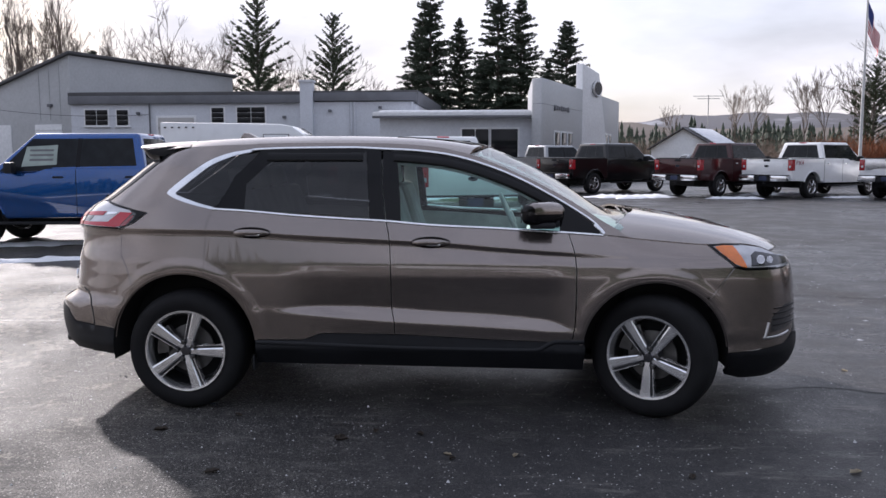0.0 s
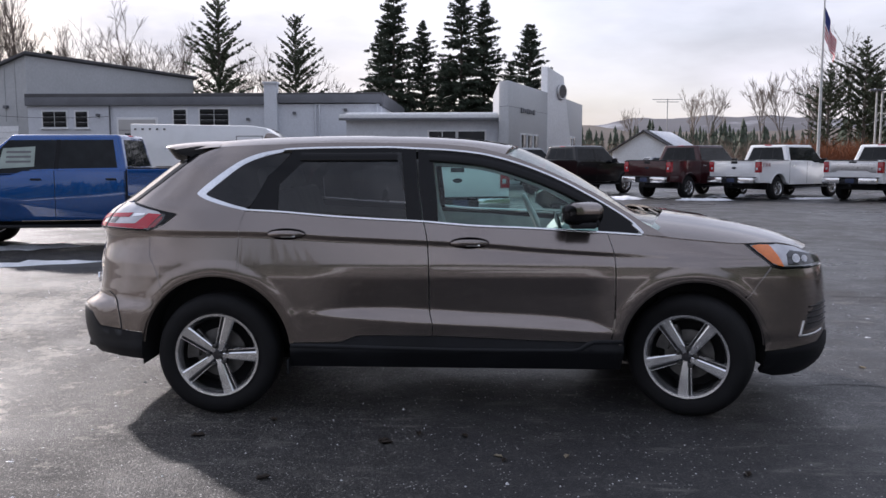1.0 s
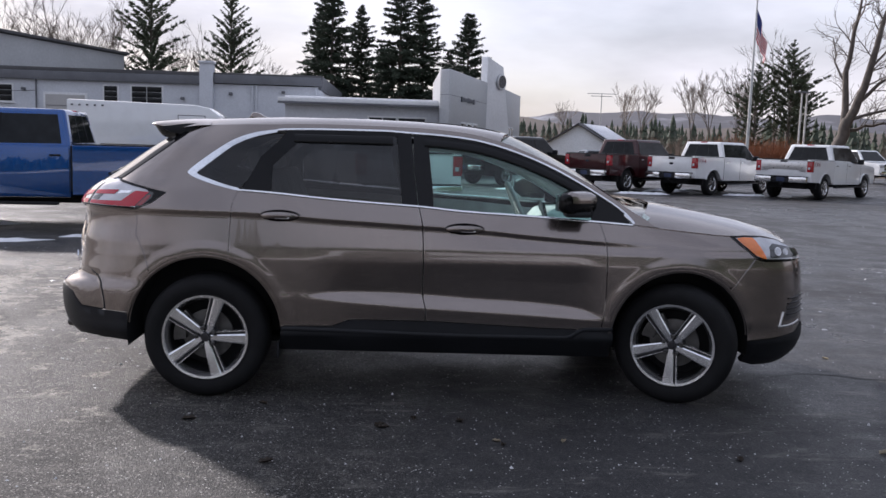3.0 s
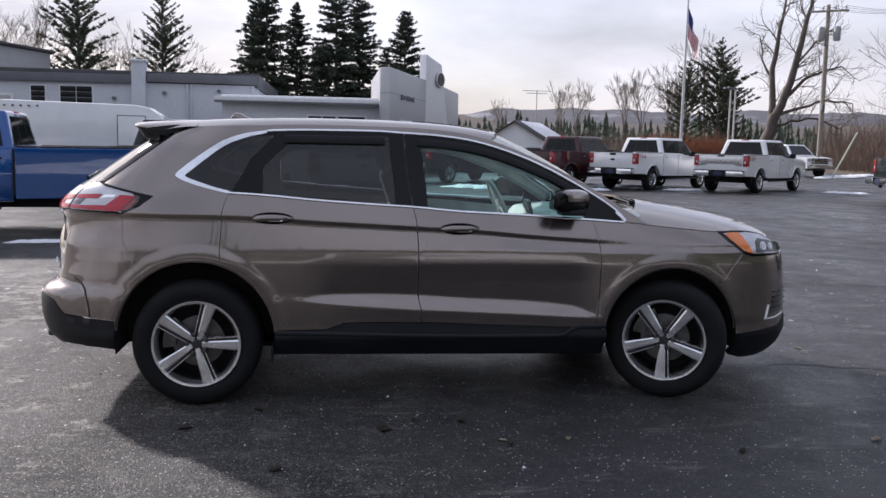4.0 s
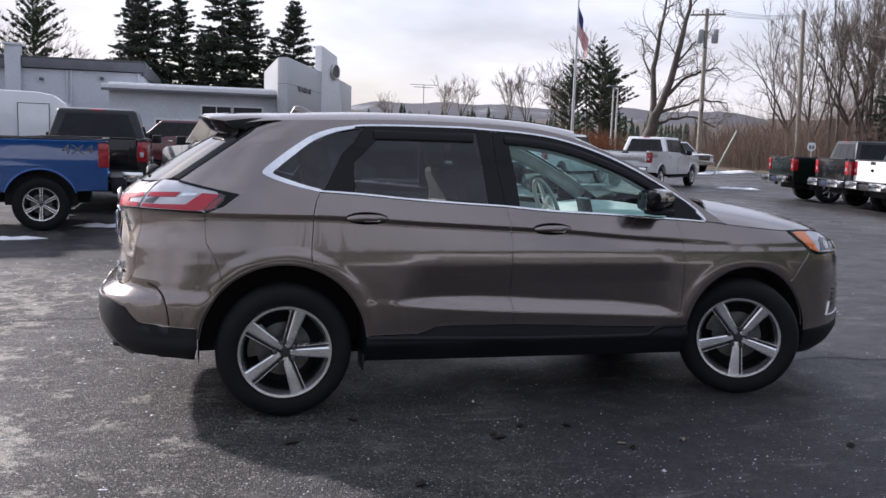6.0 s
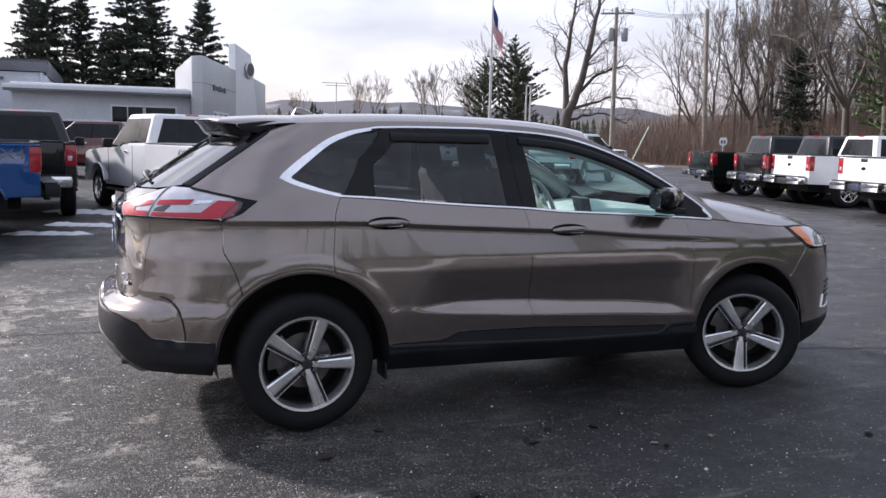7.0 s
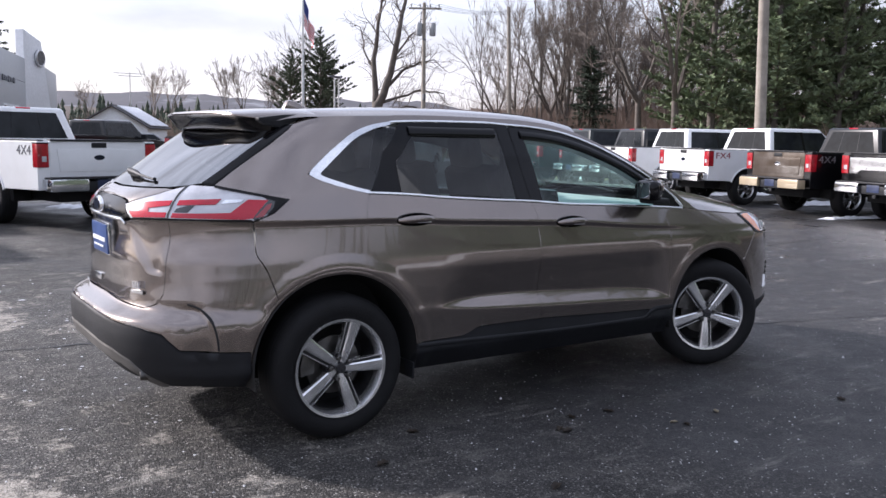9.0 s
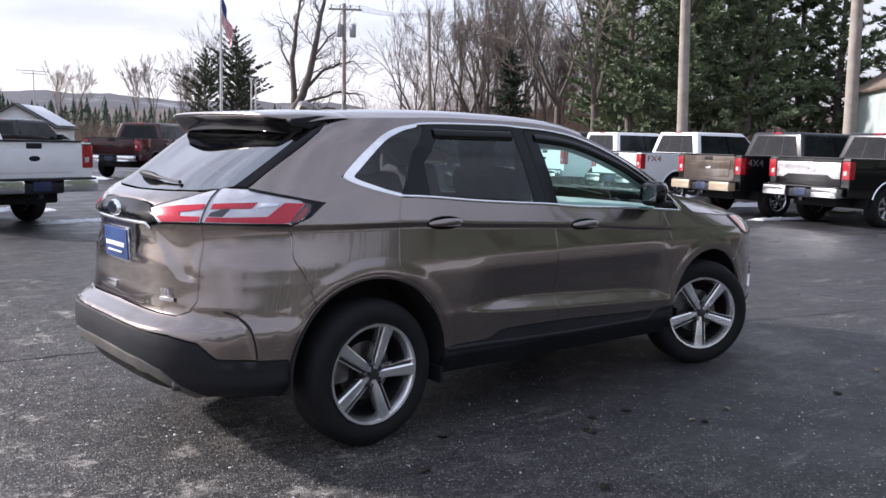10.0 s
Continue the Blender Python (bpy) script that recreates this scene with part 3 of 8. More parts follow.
def chart_mesh(name, outline, mat, parent, label="", mode="copy", lines=(), step=0.04, gap=0.0034, lip=0.018, lift=0.0, fn=None, nfn=None):
    """A body panel: an outline in the flank's chart, filled, laid on the body surface with true normals and a turned-in lip.
    mode: copy (a second one on the left), join (both halves in one), right."""
    fn = fn or surf
    nfn = nfn or normal_at
    edge = (U_TAIL, U_NOSE)
    at_mid = lambda p: min(abs(p[0] - edge[0]), abs(p[0] - edge[1])) < 0.004
    poly = dense(outline, step * 0.6)
    if gap:
        poly = shrink(poly, gap, at_mid if mode == "join" else (lambda p: False))
    pts = list(poly)
    edges = [(i, (i + 1) % len(poly)) for i in range(len(poly))]
    nb = len(poly)
    bx = np.array(poly)
    for line in lines:
        d = [p for p in dense(line, step * 0.6, False) if inside(poly, *p) and np.min(np.hypot(bx[:, 0] - p[0], bx[:, 1] - p[1])) > step * 0.2]
        s0 = len(pts)
        pts += d
        edges += [(s0 + i, s0 + i + 1) for i in range(len(d) - 1) if math.dist(d[i], d[i + 1]) < step]
    have = np.array(pts)
    x0, x1, y0, y1 = bx[:, 0].min(), bx[:, 0].max(), bx[:, 1].min(), bx[:, 1].max()
    row = 0
    y = y0 + step * 0.5
    while y < y1:
        x = x0 + step * (0.5 if row % 2 else 0.25)
        while x < x1:
            if np.min(np.hypot(have[:, 0] - x, have[:, 1] - y)) > step * 0.5 and inside(poly, x, y):
                pts.append((x, y))
            x += step
        y += step * 0.87
        row += 1
    vs, es, fs, ov, oe, of = flat_geometry.delaunay_2d_cdt([Vector(p) for p in pts], edges, [list(range(nb))], 1, 1e-6)
    P = [Vector(fn(v.x, v.y)) for v in vs]
    N = [nfn(v.x, v.y) for v in vs]
    P = [p + n * lift for p, n in zip(P, N)]
    F = [tuple(f) for f in fs]
    # orientation
    a, b, c = F[0]
    if (P[b] - P[a]).cross(P[c] - P[a]).dot(N[a]) < 0:
        F = [f[::-1] for f in F]
    if lip:
        cnt = {}
        for f in F:
            for i in range(3):
                cnt[(f[i], f[(i + 1) % 3])] = 1
        rim = [(i, j) for (i, j) in cnt if (j, i) not in cnt]
        low = {}
        for i, j in rim:
            if mode == "join" and abs(P[i].y) < 0.003 and abs(P[j].y) < 0.003:
                continue
            for k in (i, j):
                if k not in low:
                    low[k] = len(P)
                    P.append(P[k] - N[k] * lip)
                    N.append(N[k])
            F.append((j, i, low[i], low[j]))
    def make(PP, FF, NN, nm):
        me = bpy.data.meshes.new(nm)
        me.from_pydata([tuple(p) for p in PP], [], FF)
        me.update()
        me.shade_smooth()
        me.normals_split_custom_set_from_vertices([tuple(q) for q in NN])
        return link_mesh(nm, me, mat, parent, label)
    flip = lambda v: Vector((v.x, -v.y, v.z))
    if mode == "join":
        k = len(P)
        for i, p in enumerate(P):
            if abs(p.y) < 0.003:
                p.y = 0.0
                N[i] = Vector((N[i].x, 0, N[i].z)).normalized()
        return make(P + [flip(p) for p in P], F + [tuple(k + i for i in f[::-1]) for f in F], N + [flip(q) for q in N], name)
    ob = make(P, F, N, name)
    if mode == "copy":
        make([flip(p) for p in P], [f[::-1] for f in F], [flip(q) for q in N], name)
    return ob


def ribbon(name, line, width, mat, parent, label="", lift=0.004, thick=0.010, mode="copy", fn=None, nfn=None):
    """A moulding along a line of the chart: width is a number or one for each end and the middle."""
    fn, nfn = fn or surf, nfn or normal_at
    k = len(line)
    verts, faces = [], []
    for i, p in enumerate(line):
        a, b = line[max(i - 1, 0)], line[min(i + 1, k - 1)]
        d = Vector((b[0] - a[0], b[1] - a[1])).normalized()
        w = width(i / (k - 1)) if callable(width) else width
        ring = []
        for s, h in ((-0.5, -thick), (-0.5, lift * 0.4), (-0.3, lift), (0.3, lift), (0.5, lift * 0.4), (0.5, -thick)):
            q = (p[0] - d.y * w * s, p[1] + d.x * w * s)
            verts.append(tuple(Vector(fn(*q)) + nfn(*q) * h))
        if i:
            o = len(verts) - 12
            faces += [(o + j, o + j + 1, o + j + 7, o + j + 6) for j in range(5)]
    n = len(verts)
    faces += [(0, 5, 4, 3, 2, 1), tuple(range(n - 6, n))]
    made = []
    for side in ((1, -1) if mode == "copy" else (1,)):
        bm = bmesh.new()
        bv = [bm.verts.new((x, y * side, z)) for x, y, z in verts]
        for f in faces:
            bm.faces.new([bv[j] for j in f])
        bmesh.ops.recalc_face_normals(bm, faces=bm.faces)
        made.append(part(name, bm, mat, parent, label, smooth=50))
    return made


def arc(c, a0, a1, n=28):
    cx, cz, r = c
    return [on_x(cx + r * math.cos(radians(a0 + (a1 - a0) * i / n)), cz + r * math.sin(radians(a0 + (a1 - a0) * i / n))) for i in range(n + 1)]


suv = tagged(empty("suv"), "bronze-grey metallic mid-size SUV with five-spoke alloy wheels, parked on asphalt", "car")

# outlines shared by panels
belt = lambda x0, x1, n=24: [on_x(x0 + (x1 - x0) * i / n, z_belt(x0 + (x1 - x0) * i / n) - 0.002) for i in range(n + 1)]
clad_top = lambda x0, x1, n=20: [(x0 + (x1 - x0) * i / n, z_clad(x0 + (x1 - x0) * i / n)) for i in range(n + 1)]
CREASE = (-0.052, -0.040, -0.030, -0.021, -0.012, -0.003, 0.006, 0.015, 0.027)
crease = [[(x, z_should(x) + dz) for x in np.linspace(-0.945, 1.25, 90)] for dz in CREASE]
crease_r = [[on_x(x, z_should(x) + dz) for x in np.linspace(-1.86, -0.945, 48)] for dz in CREASE]
band = [[(x, z_lowb(x) + dz) for x in np.linspace(-0.85, 0.99, 40)] for dz in (-0.022, -0.010, 0.002, 0.013)] + [[(x, z_lowt(x) + dz) for x in np.linspace(-0.8, 0.96, 40)] for dz in (-0.008, 0.004, 0.016, 0.030)]
seam_b = soft_line([(-0.160, 1.186), (-0.137, 1.079), (-0.126, 0.87), (-0.125, 0.665), (-0.107, 0.578), (-0.106, z_clad(-0.106))])
seam_r = soft_line([on_x(-1.236, 1.257), on_x(-1.262, 1.20), on_x(-1.277, 1.13), on_x(-1.284, 1.0), on_x(-1.285, 0.845)])
seam_f = soft_line([(0.946, 1.121), on_x(0.984, 0.99), on_x(0.993, 0.82), on_x(0.990, 0.61), on_x(0.977, 0.506), on_x(0.968, z_clad(0.968))])
ringed = [arc((c[0], c[1], c[2] + d), 12, 168, 40) for c in (ARCH_R, ARCH_F) for d in (0.008, 0.020, 0.034, 0.048, 0.064, 0.080, 0.096, 0.110)]
ang_r = math.degrees(math.asin((z_clad(-0.98) - ARCH_R[1]) / ARCH_R[2]))
ang_f = math.degrees(math.asin((z_clad(1.03) - ARCH_F[1]) / ARCH_F[2]))
top_r = math.degrees(math.atan2(0.845 - ARCH_R[1], -1.285 - ARCH_R[0]))

rear_door = chart_mesh("rear_door", belt(-1.236, -0.160) + seam_b[1:] + clad_top(-0.106, -0.975)[1:] + arc(ARCH_R, ang_r, top_r)[1:-1] + seam_r[::-1][:-1], PAINT, suv, lines=crease + crease_r + band + ringed, step=0.03)
front_door = chart_mesh("front_door", belt(-0.160, 0.946) + seam_f[1:] + clad_top(0.968, -0.106)[1:] + seam_b[::-1][1:-1], PAINT, suv, lines=crease + band, step=0.03)

# front fender: from the door to the bumper's seam, under the bonnet's edge
hood_edge = [on_x(x, z_belt(x)) for x in np.linspace(0.946, 1.765, 20)]
lamp_back = [on_x(1.775, 1.048), on_x(1.83, 1.000), on_x(1.925, 0.925)]
fend_arc_hi = math.degrees(math.atan2(0.745 - ARCH_F[1], 1.79 - ARCH_F[0]))
fender = chart_mesh("front_fender", hood_edge + lamp_back + [on_x(1.86, 0.84), on_x(1.792, 0.745)] + arc(ARCH_F, fend_arc_hi, 180 - ang_f)[1:] + clad_top(1.03, 0.968)[1:] + seam_f[::-1][1:-1], PAINT, suv, lines=crease + ringed, step=0.03)

# quarter panel with the rear pillar
side_glass_low = [on_x(-1.530, 1.338), on_x(-1.40, 1.297), on_x(-1.236, 1.259)]
lamp_tip = [on_x(-1.666, 1.230)]
lamp_top = [on_x(-1.80, 1.256), on_x(-1.90, 1.275), on_x(-1.985, 1.293)]
bump_seam = soft_line([on_x(-1.853, 1.118), on_x(-1.846, 0.985), on_x(-1.805, 0.90), on_x(-1.752, 0.735)])
pillar_back = [on_x(-1.985, 1.293), on_x(-1.90, 1.355), on_x(-1.80, 1.425), on_x(-1.70, 1.495), on_x(-1.60, 1.568), on_x(-1.52, 1.622)]
roof_edge_z = table((-1.6, 1.625), (-1.45, 1.640), (-1.1, 1.655), (-0.7, 1.665), (-0.2, 1.660), (0.1, 1.640), (0.32, 1.596), (0.5, 1.533), (0.68, 1.456), (0.86, 1.366), (1.0, 1.286), (1.15, 1.190), (1.26, 1.128))
glass_top_z = table((-1.56, 1.352), (-1.45, 1.440), (-1.28, 1.553), (-1.10, 1.604), (-0.99, 1.620), (-0.74, 1.628), (-0.39, 1.630), (-0.21, 1.622), (-0.04, 1.614), (0.17, 1.592), (0.31, 1.562), (0.49, 1.505), (0.67, 1.430), (0.845, 1.338), (0.935, 1.286), (1.10, 1.178), (1.165, 1.112))
top_line = lambda x0, x1, f, n=24: [on_x(x0 + (x1 - x0) * i / n, f(x0 + (x1 - x0) * i / n)) for i in range(n + 1)]
lamp_under = [on_x(-1.853, 1.122), on_x(-1.751, 1.167), on_x(-1.672, 1.228)]
quarter = chart_mesh("quarter_panel", seam_r[::-1] + side_glass_low[::-1][1:-1] + [on_x(-1.556, 1.352)] + top_line(-1.52, -1.0, glass_top_z)[1:] + top_line(-1.0, -1.52, roof_edge_z) + pillar_back[::-1][1:] + lamp_top[::-1][1:] + lamp_tip + lamp_under[::-1] + bump_seam[1:] + arc(ARCH_R, math.degrees(math.atan2(0.735 - ARCH_R[1], -1.752 - ARCH_R[0])), top_r)[1:-1], PAINT, suv, lines=crease_r + ringed, step=0.03, gap=0.002)

# roof side rail over the doors, down the windscreen pillar
cant = chart_mesh("roof_rail", top_line(-1.0, 1.165, glass_top_z, 50) + [on_x(1.24, 1.102)] + top_line(1.255, -1.0, roof_edge_z, 50), PAINT, suv, step=0.03, gap=0.0)
cowl = chart_mesh("cowl_corner", [on_x(1.166, 1.110), on_x(1.325, 1.092), on_x(1.255, 1.130), on_x(1.235, 1.128)], PAINT, suv, step=0.03)

# glass and pillars of the flank
pane_q = chart_mesh("quarter_window", [on_x(-1.500, 1.350), on_x(-1.42, 1.318), on_x(-1.30, 1.286), on_x(-1.222, 1.272)] + [on_x(-1.11, 1.46), on_x(-0.985, 1.606)] + top_line(-1.0, -1.45, lambda x: glass_top_z(x) - 0.020, 14) + [on_x(-1.49, 1.375)], TINT, suv, "dark tinted glass", step=0.05, gap=0, lip=0)
black_rear = chart_mesh("door_window_frame", [on_x(-1.224, 1.260), on_x(-1.045, 1.252), on_x(-1.045, 1.415), on_x(-0.905, 1.548), on_x(-0.872, 1.602), on_x(-0.30, 1.608), on_x(-0.262, 1.205), on_x(-0.166, 1.192), on_x(-0.196, 1.40), on_x(-0.214, 1.617)] + top_line(-0.25, -0.97, lambda x: glass_top_z(x) - 0.004, 12) + [on_x(-1.115, 1.462)], GLOSS_BLACK, suv, "gloss black window surround", step=0.05, lift=0.001, gap=0)
pane_r = chart_mesh("rear_door_window", [on_x(-1.043, 1.254), on_x(-0.264, 1.207), on_x(-0.302, 1.606), on_x(-0.870, 1.600), on_x(-0.903, 1.547), on_x(-1.043, 1.414)], TINT, suv, "dark tinted glass", step=0.06, gap=0.001, lip=0, lift=-0.003)
black_front = chart_mesh("door_window_frame", [on_x(-0.158, 1.191), on_x(-0.072, 1.184), on_x(-0.078, 1.30), on_x(-0.112, 1.588), on_x(0.14, 1.562)] + top_line(0.20, 0.87, lambda x: glass_top_z(x) - 0.042, 14) + [on_x(0.885, 1.285), on_x(0.895, 1.137), on_x(0.95, 1.126), on_x(1.12, 1.114), on_x(1.135, 1.125)] + top_line(1.10, -0.20, lambda x: glass_top_z(x) - 0.010, 30) + [on_x(-0.19, 1.40)], GLOSS_BLACK, suv, "gloss black window surround", step=0.05, lift=0.001, gap=0)
pane_f = chart_mesh("front_door_window", [on_x(-0.070, 1.183), on_x(0.40, 1.153), on_x(0.893, 1.133), on_x(0.883, 1.283)] + top_line(0.868, 0.20, lambda x: glass_top_z(x) - 0.043, 14) + [on_x(0.14, 1.560), on_x(-0.110, 1.586), on_x(-0.076, 1.30)], CLEAR, suv, "clear greenish glass", step=0.06, gap=0.001, lip=0, lift=-0.003)
for ob in bpy.data.objects:
    if ob.data and ob.type == 'MESH' and ob.data.materials and ob.data.materials[0] in (TINT, CLEAR):
        ob.visible_shadow = False

# chrome round the side windows, as on the car thick behind the quarter pane
ribbon("window_chrome", belt(-1.245, 1.15, 44), 0.015, CHROME, suv, "bright chrome waist moulding", lift=0.006)
ribbon("window_chrome", top_line(-1.03, 1.15, lambda x: glass_top_z(x) + 0.004, 50), 0.014, CHROME, suv, "bright chrome roof-side moulding", lift=0.005)
q_outer = soft_line([on_x(-1.235, 1.252), on_x(-1.33, 1.272), on_x(-1.42, 1.295), on_x(-1.50, 1.322), on_x(-1.540, 1.343), on_x(-1.545, 1.358), on_x(-1.50, 1.400), on_x(-1.40, 1.478), on_x(-1.28, 1.556), on_x(-1.16, 1.600), on_x(-1.03, 1.622)], 0.02)
q_inner = soft_line([on_x(-1.03, 1.609), on_x(-1.15, 1.580), on_x(-1.27, 1.528), on_x(-1.38, 1.446), on_x(-1.46, 1.380), on_x(-1.492, 1.352), on_x(-1.47, 1.336), on_x(-1.40, 1.312), on_x(-1.32, 1.287), on_x(-1.235, 1.267)], 0.02)
chart_mesh("window_chrome", q_outer + q_inner, CHROME, suv, "broad chrome quarter-window moulding", step=0.02, lift=0.006, gap=0, lip=0.010)
ribbon("window_chrome", [on_x(1.10, 1.170), on_x(1.135, 1.140), on_x(1.158, 1.114)], 0.022, CHROME, suv, lift=0.006)
# smoked wind deflectors over the door windows
ribbon("wind_deflector", [on_x(-0.925 + 0.005 * i, 1.574) for i in range(0, 122, 6)], 0.050, GLOSS_BLACK, suv, "smoked plastic wind deflector", lift=0.012)
ribbon("wind_deflector", [on_x(x, glass_top_z(x) - 0.052) for x in np.linspace(-0.13, 0.86, 30)], 0.044, GLOSS_BLACK, suv, "smoked plastic wind deflector", lift=0.012)

# sill cladding in two steps
chart_mesh("sill_cladding", clad_top(-0.972, 1.03) + [(1.04, 0.43), (1.035, 0.275), (0.0, 0.283), (-0.985, 0.292), (-0.972, 0.43)], CLAD, suv, "grained black plastic", lines=[[(x, z_step(x)) for x in np.linspace(-0.95, 1.0, 40)], [(x, z_step(x) - 0.016) for x in np.linspace(-0.95, 1.0, 40)]], step=0.035, lift=0.002, lip=0.03)
ribbon("cladding_step", [(x, z_step(x) + 0.012) for x in np.linspace(-0.965, 1.03, 50)], 0.026, CLAD, suv, lift=0.007)

# rear bumper
gate_low = [(U_TAIL, 0.712), on_y(0.2, 0.709), on_y(0.45, 0.705), on_y(0.575, 0.704), on_y(0.632, 0.728), on_y(0.656, 0.775), on_y(0.650, 0.917), on_y(0.636, 1.121)]
bumper_upper = [on_x(-1.853, 1.118), on_x(-2.0, 1.122), on_y(0.72, 1.124)] + gate_low[::-1] + [(U_TAIL, 0.64), on_y(0.30, 0.637), on_y(0.62, 0.628), on_y(0.74, 0.60), on_x(-2.20, 0.525), on_x(-2.03, 0.512), on_x(-1.885, 0.508)]
ang0 = math.degrees(math.atan2(0.508 - ARCH_R[1], -1.885 - ARCH_R[0]))
if ang0 < 0:
    ang0 += 360
ang1 = math.degrees(math.atan2(0.735 - ARCH_R[1], -1.752 - ARCH_R[0]))
chart_mesh("rear_bumper", bumper_upper[:-1] + arc(ARCH_R, ang0, ang1) + bump_seam[::-1][1:-1], PAINT, suv, mode="join", step=0.03, lines=ringed[:8] + [[on_y(y, z) for y in np.linspace(0.0, 0.74, 30)] for z in (0.642, 0.652, 0.662, 0.672, 0.682, 0.692, 0.702)] + [[on_x(x, z) for x in np.linspace(-2.28, -1.95, 20)] for z in (0.642, 0.656, 0.670, 0.684, 0.698, 0.712)] + [[on_x(hollow_edge(z) - d, z) for z in np.linspace(0.515, 0.738, 16)] for d in (-0.002, 0.006, 0.013, 0.021, 0.04)])
chart_mesh("bumper_cladding", [(U_TAIL, 0.637), on_y(0.30, 0.634), on_y(0.62, 0.625), on_y(0.74, 0.597), on_x(-2.20, 0.522), on_x(-2.03, 0.509), on_x(-1.888, 0.503), on_x(-1.886, 0.40), on_x(-1.90, 0.325), on_x(-2.10, 0.338), on_y(0.82, 0.340), on_y(0.71, 0.338), on_y(0.655, 0.395), on_y(0.58, 0.462), on_y(0.45, 0.498), on_y(0.2, 0.510), (U_TAIL, 0.512)], CLAD, suv, "grained black plastic", mode="join", step=0.035, lift=0.004, lip=0.03)
chart_mesh("bumper_valance", [(U_TAIL, 0.508), on_y(0.2, 0.506), on_y(0.45, 0.494), on_y(0.58, 0.457), on_y(0.65, 0.392), on_y(0.70, 0.336), on_y(0.665, 0.326), on_y(0.635, 0.350), on_y(0.585, 0.395), on_y(0.50, 0.428), on_y(0.42, 0.428), on_y(0.38, 0.442), on_y(0.20, 0.446), (U_TAIL, 0.448)], SKID, suv, "dull silver skid plate", mode="join", step=0.03, lift=0.006, lip=0.03)
chart_mesh("bumper_underside", [(U_TAIL, 0.452), on_y(0.35, 0.450), on_y(0.60, 0.43), on_y(0.74, 0.36), on_y(0.70, 0.32), on_y(0.40, 0.325), (U_TAIL, 0.325)], CLAD, suv, "black plastic under the bumper", mode="join", step=0.05, lift=-0.030, gap=0, lip=0)
# thin dark strip that paints in the shade along the corner's crease
ribbon("bumper_recess", [on_x(hollow_edge(z), z) for z in np.linspace(0.520, 0.738, 24)], 0.007, CLAD, suv, lift=0.002, thick=0.003)
for s in (-1, 1):
    bm = bmesh.new()
    add_lathe(bm, [(0.050, 0.10), (0.056, 0.004), (0.060, -0.003), (0.065, 0.002), (0.066, 0.03), (0.064, 0.12)], 32, 'x', (0, 0, 0))
    bm.transform(Matrix.Translation((surf(*on_y(0.585, 0.405)).x + 0.030, 0.575 * s, 0.405)) @ Matrix.Rotation(radians(14 * s), 4, 'Z') @ Matrix.Rotation(radians(-24 * s), 4, 'X') @ Matrix.Diagonal((1, 1.12, 0.60, 1)))
    tip = part("exhaust_tip", bm, STEEL, suv, "polished oval exhaust tip")
    bm = bmesh.new()
    add_lathe(bm, [(0.0, 0.09), (0.052, 0.09)], 24, 'x', (0, 0, 0))
    bm.transform(Matrix.Translation((surf(*on_y(0.585, 0.405)).x + 0.030, 0.575 * s, 0.405)) @ Matrix.Rotation(radians(14 * s), 4, 'Z') @ Matrix.Rotation(radians(-24 * s), 4, 'X') @ Matrix.Diagonal((1, 1.12, 0.60, 1)))
    part("exhaust_bore", bm, DARK, tip)

# tailgate skin, glass, lamps
gate_skin = chart_mesh("tailgate", gate_low + [on_y(0.45, 1.116), on_y(0.33, 1.103), (U_TAIL, 1.106)], PAINT, suv, "bronze lower tailgate", mode="join", lines=[[on_y(0.336 + o + 0.95 * k * 0.02, 1.083 - k * 0.02) for k in range(11)] for o in (-0.004, 0.018, 0.040, 0.062, 0.084)] + [[on_y(y, z) for y in np.linspace(0.45, 0.635, 9)] for z in (0.858, 0.870, 0.882, 0.894)] + [[on_y(y, z) for y in np.linspace(0.0, 0.6, 22)] for z in (0.718, 0.730, 0.745)], step=0.03)
chart_mesh("tailgate_panel", [(U_TAIL, 1.112), on_y(0.33, 1.110), on_y(0.39, 1.125), on_y(0.425, 1.120), on_y(0.315, 1.188), on_y(0.30, 1.204), on_y(0.2, 1.216), (U_TAIL, 1.220)], GLOSS_BLACK, suv, "gloss black panel between the tail lamps", mode="join", step=0.04)
ribbon("tailgate_chrome", [(U_TAIL + 0.001, 1.112)] + [on_y(y, 1.112 + 0.004 * y) for y in (0.1, 0.2, 0.28, 0.315)] + [on_y(0.335, 1.100), on_y(0.345, 1.090)], 0.016, CHROME, suv, lift=0.008)
chart_mesh("tailgate_upper", [(U_TAIL, 1.223), on_y(0.2, 1.219), on_y(0.31, 1.207), on_y(0.33, 1.196), on_y(0.42, 1.222), on_y(0.50, 1.248), on_y(0.55, 1.272), on_y(0.50, 1.275), on_y(0.3, 1.268), (U_TAIL, 1.262)], PAINT, suv, "bronze upper tailgate under the glass", mode="join", step=0.04)
blade_out = [on_x(-1.988, 1.298), on_x(-1.915, 1.346), on_x(-1.815, 1.415), on_x(-1.715, 1.487), on_x(-1.62, 1.556), on_x(-1.57, 1.595)]
blade_in = [on_y(-surf(*c).y - 0.046, c[1] + 0.004) for c in blade_out]
rear_pane = chart_mesh("rear_window", [(U_TAIL, 1.266), on_y(0.3, 1.272), on_y(0.50, 1.279), on_y(0.58, 1.290)] + blade_in + [on_y(0.52, 1.612), (U_TAIL, 1.625)], REAR_GLASS, suv, "dark rear screen", mode="join", step=0.05, gap=0, lip=0)
rear_pane.visible_shadow = False
chart_mesh("screen_side_trim", blade_in + blade_out[::-1], GLOSS_BLACK, suv, "gloss black blade beside the rear screen", step=0.03, lift=0.003)

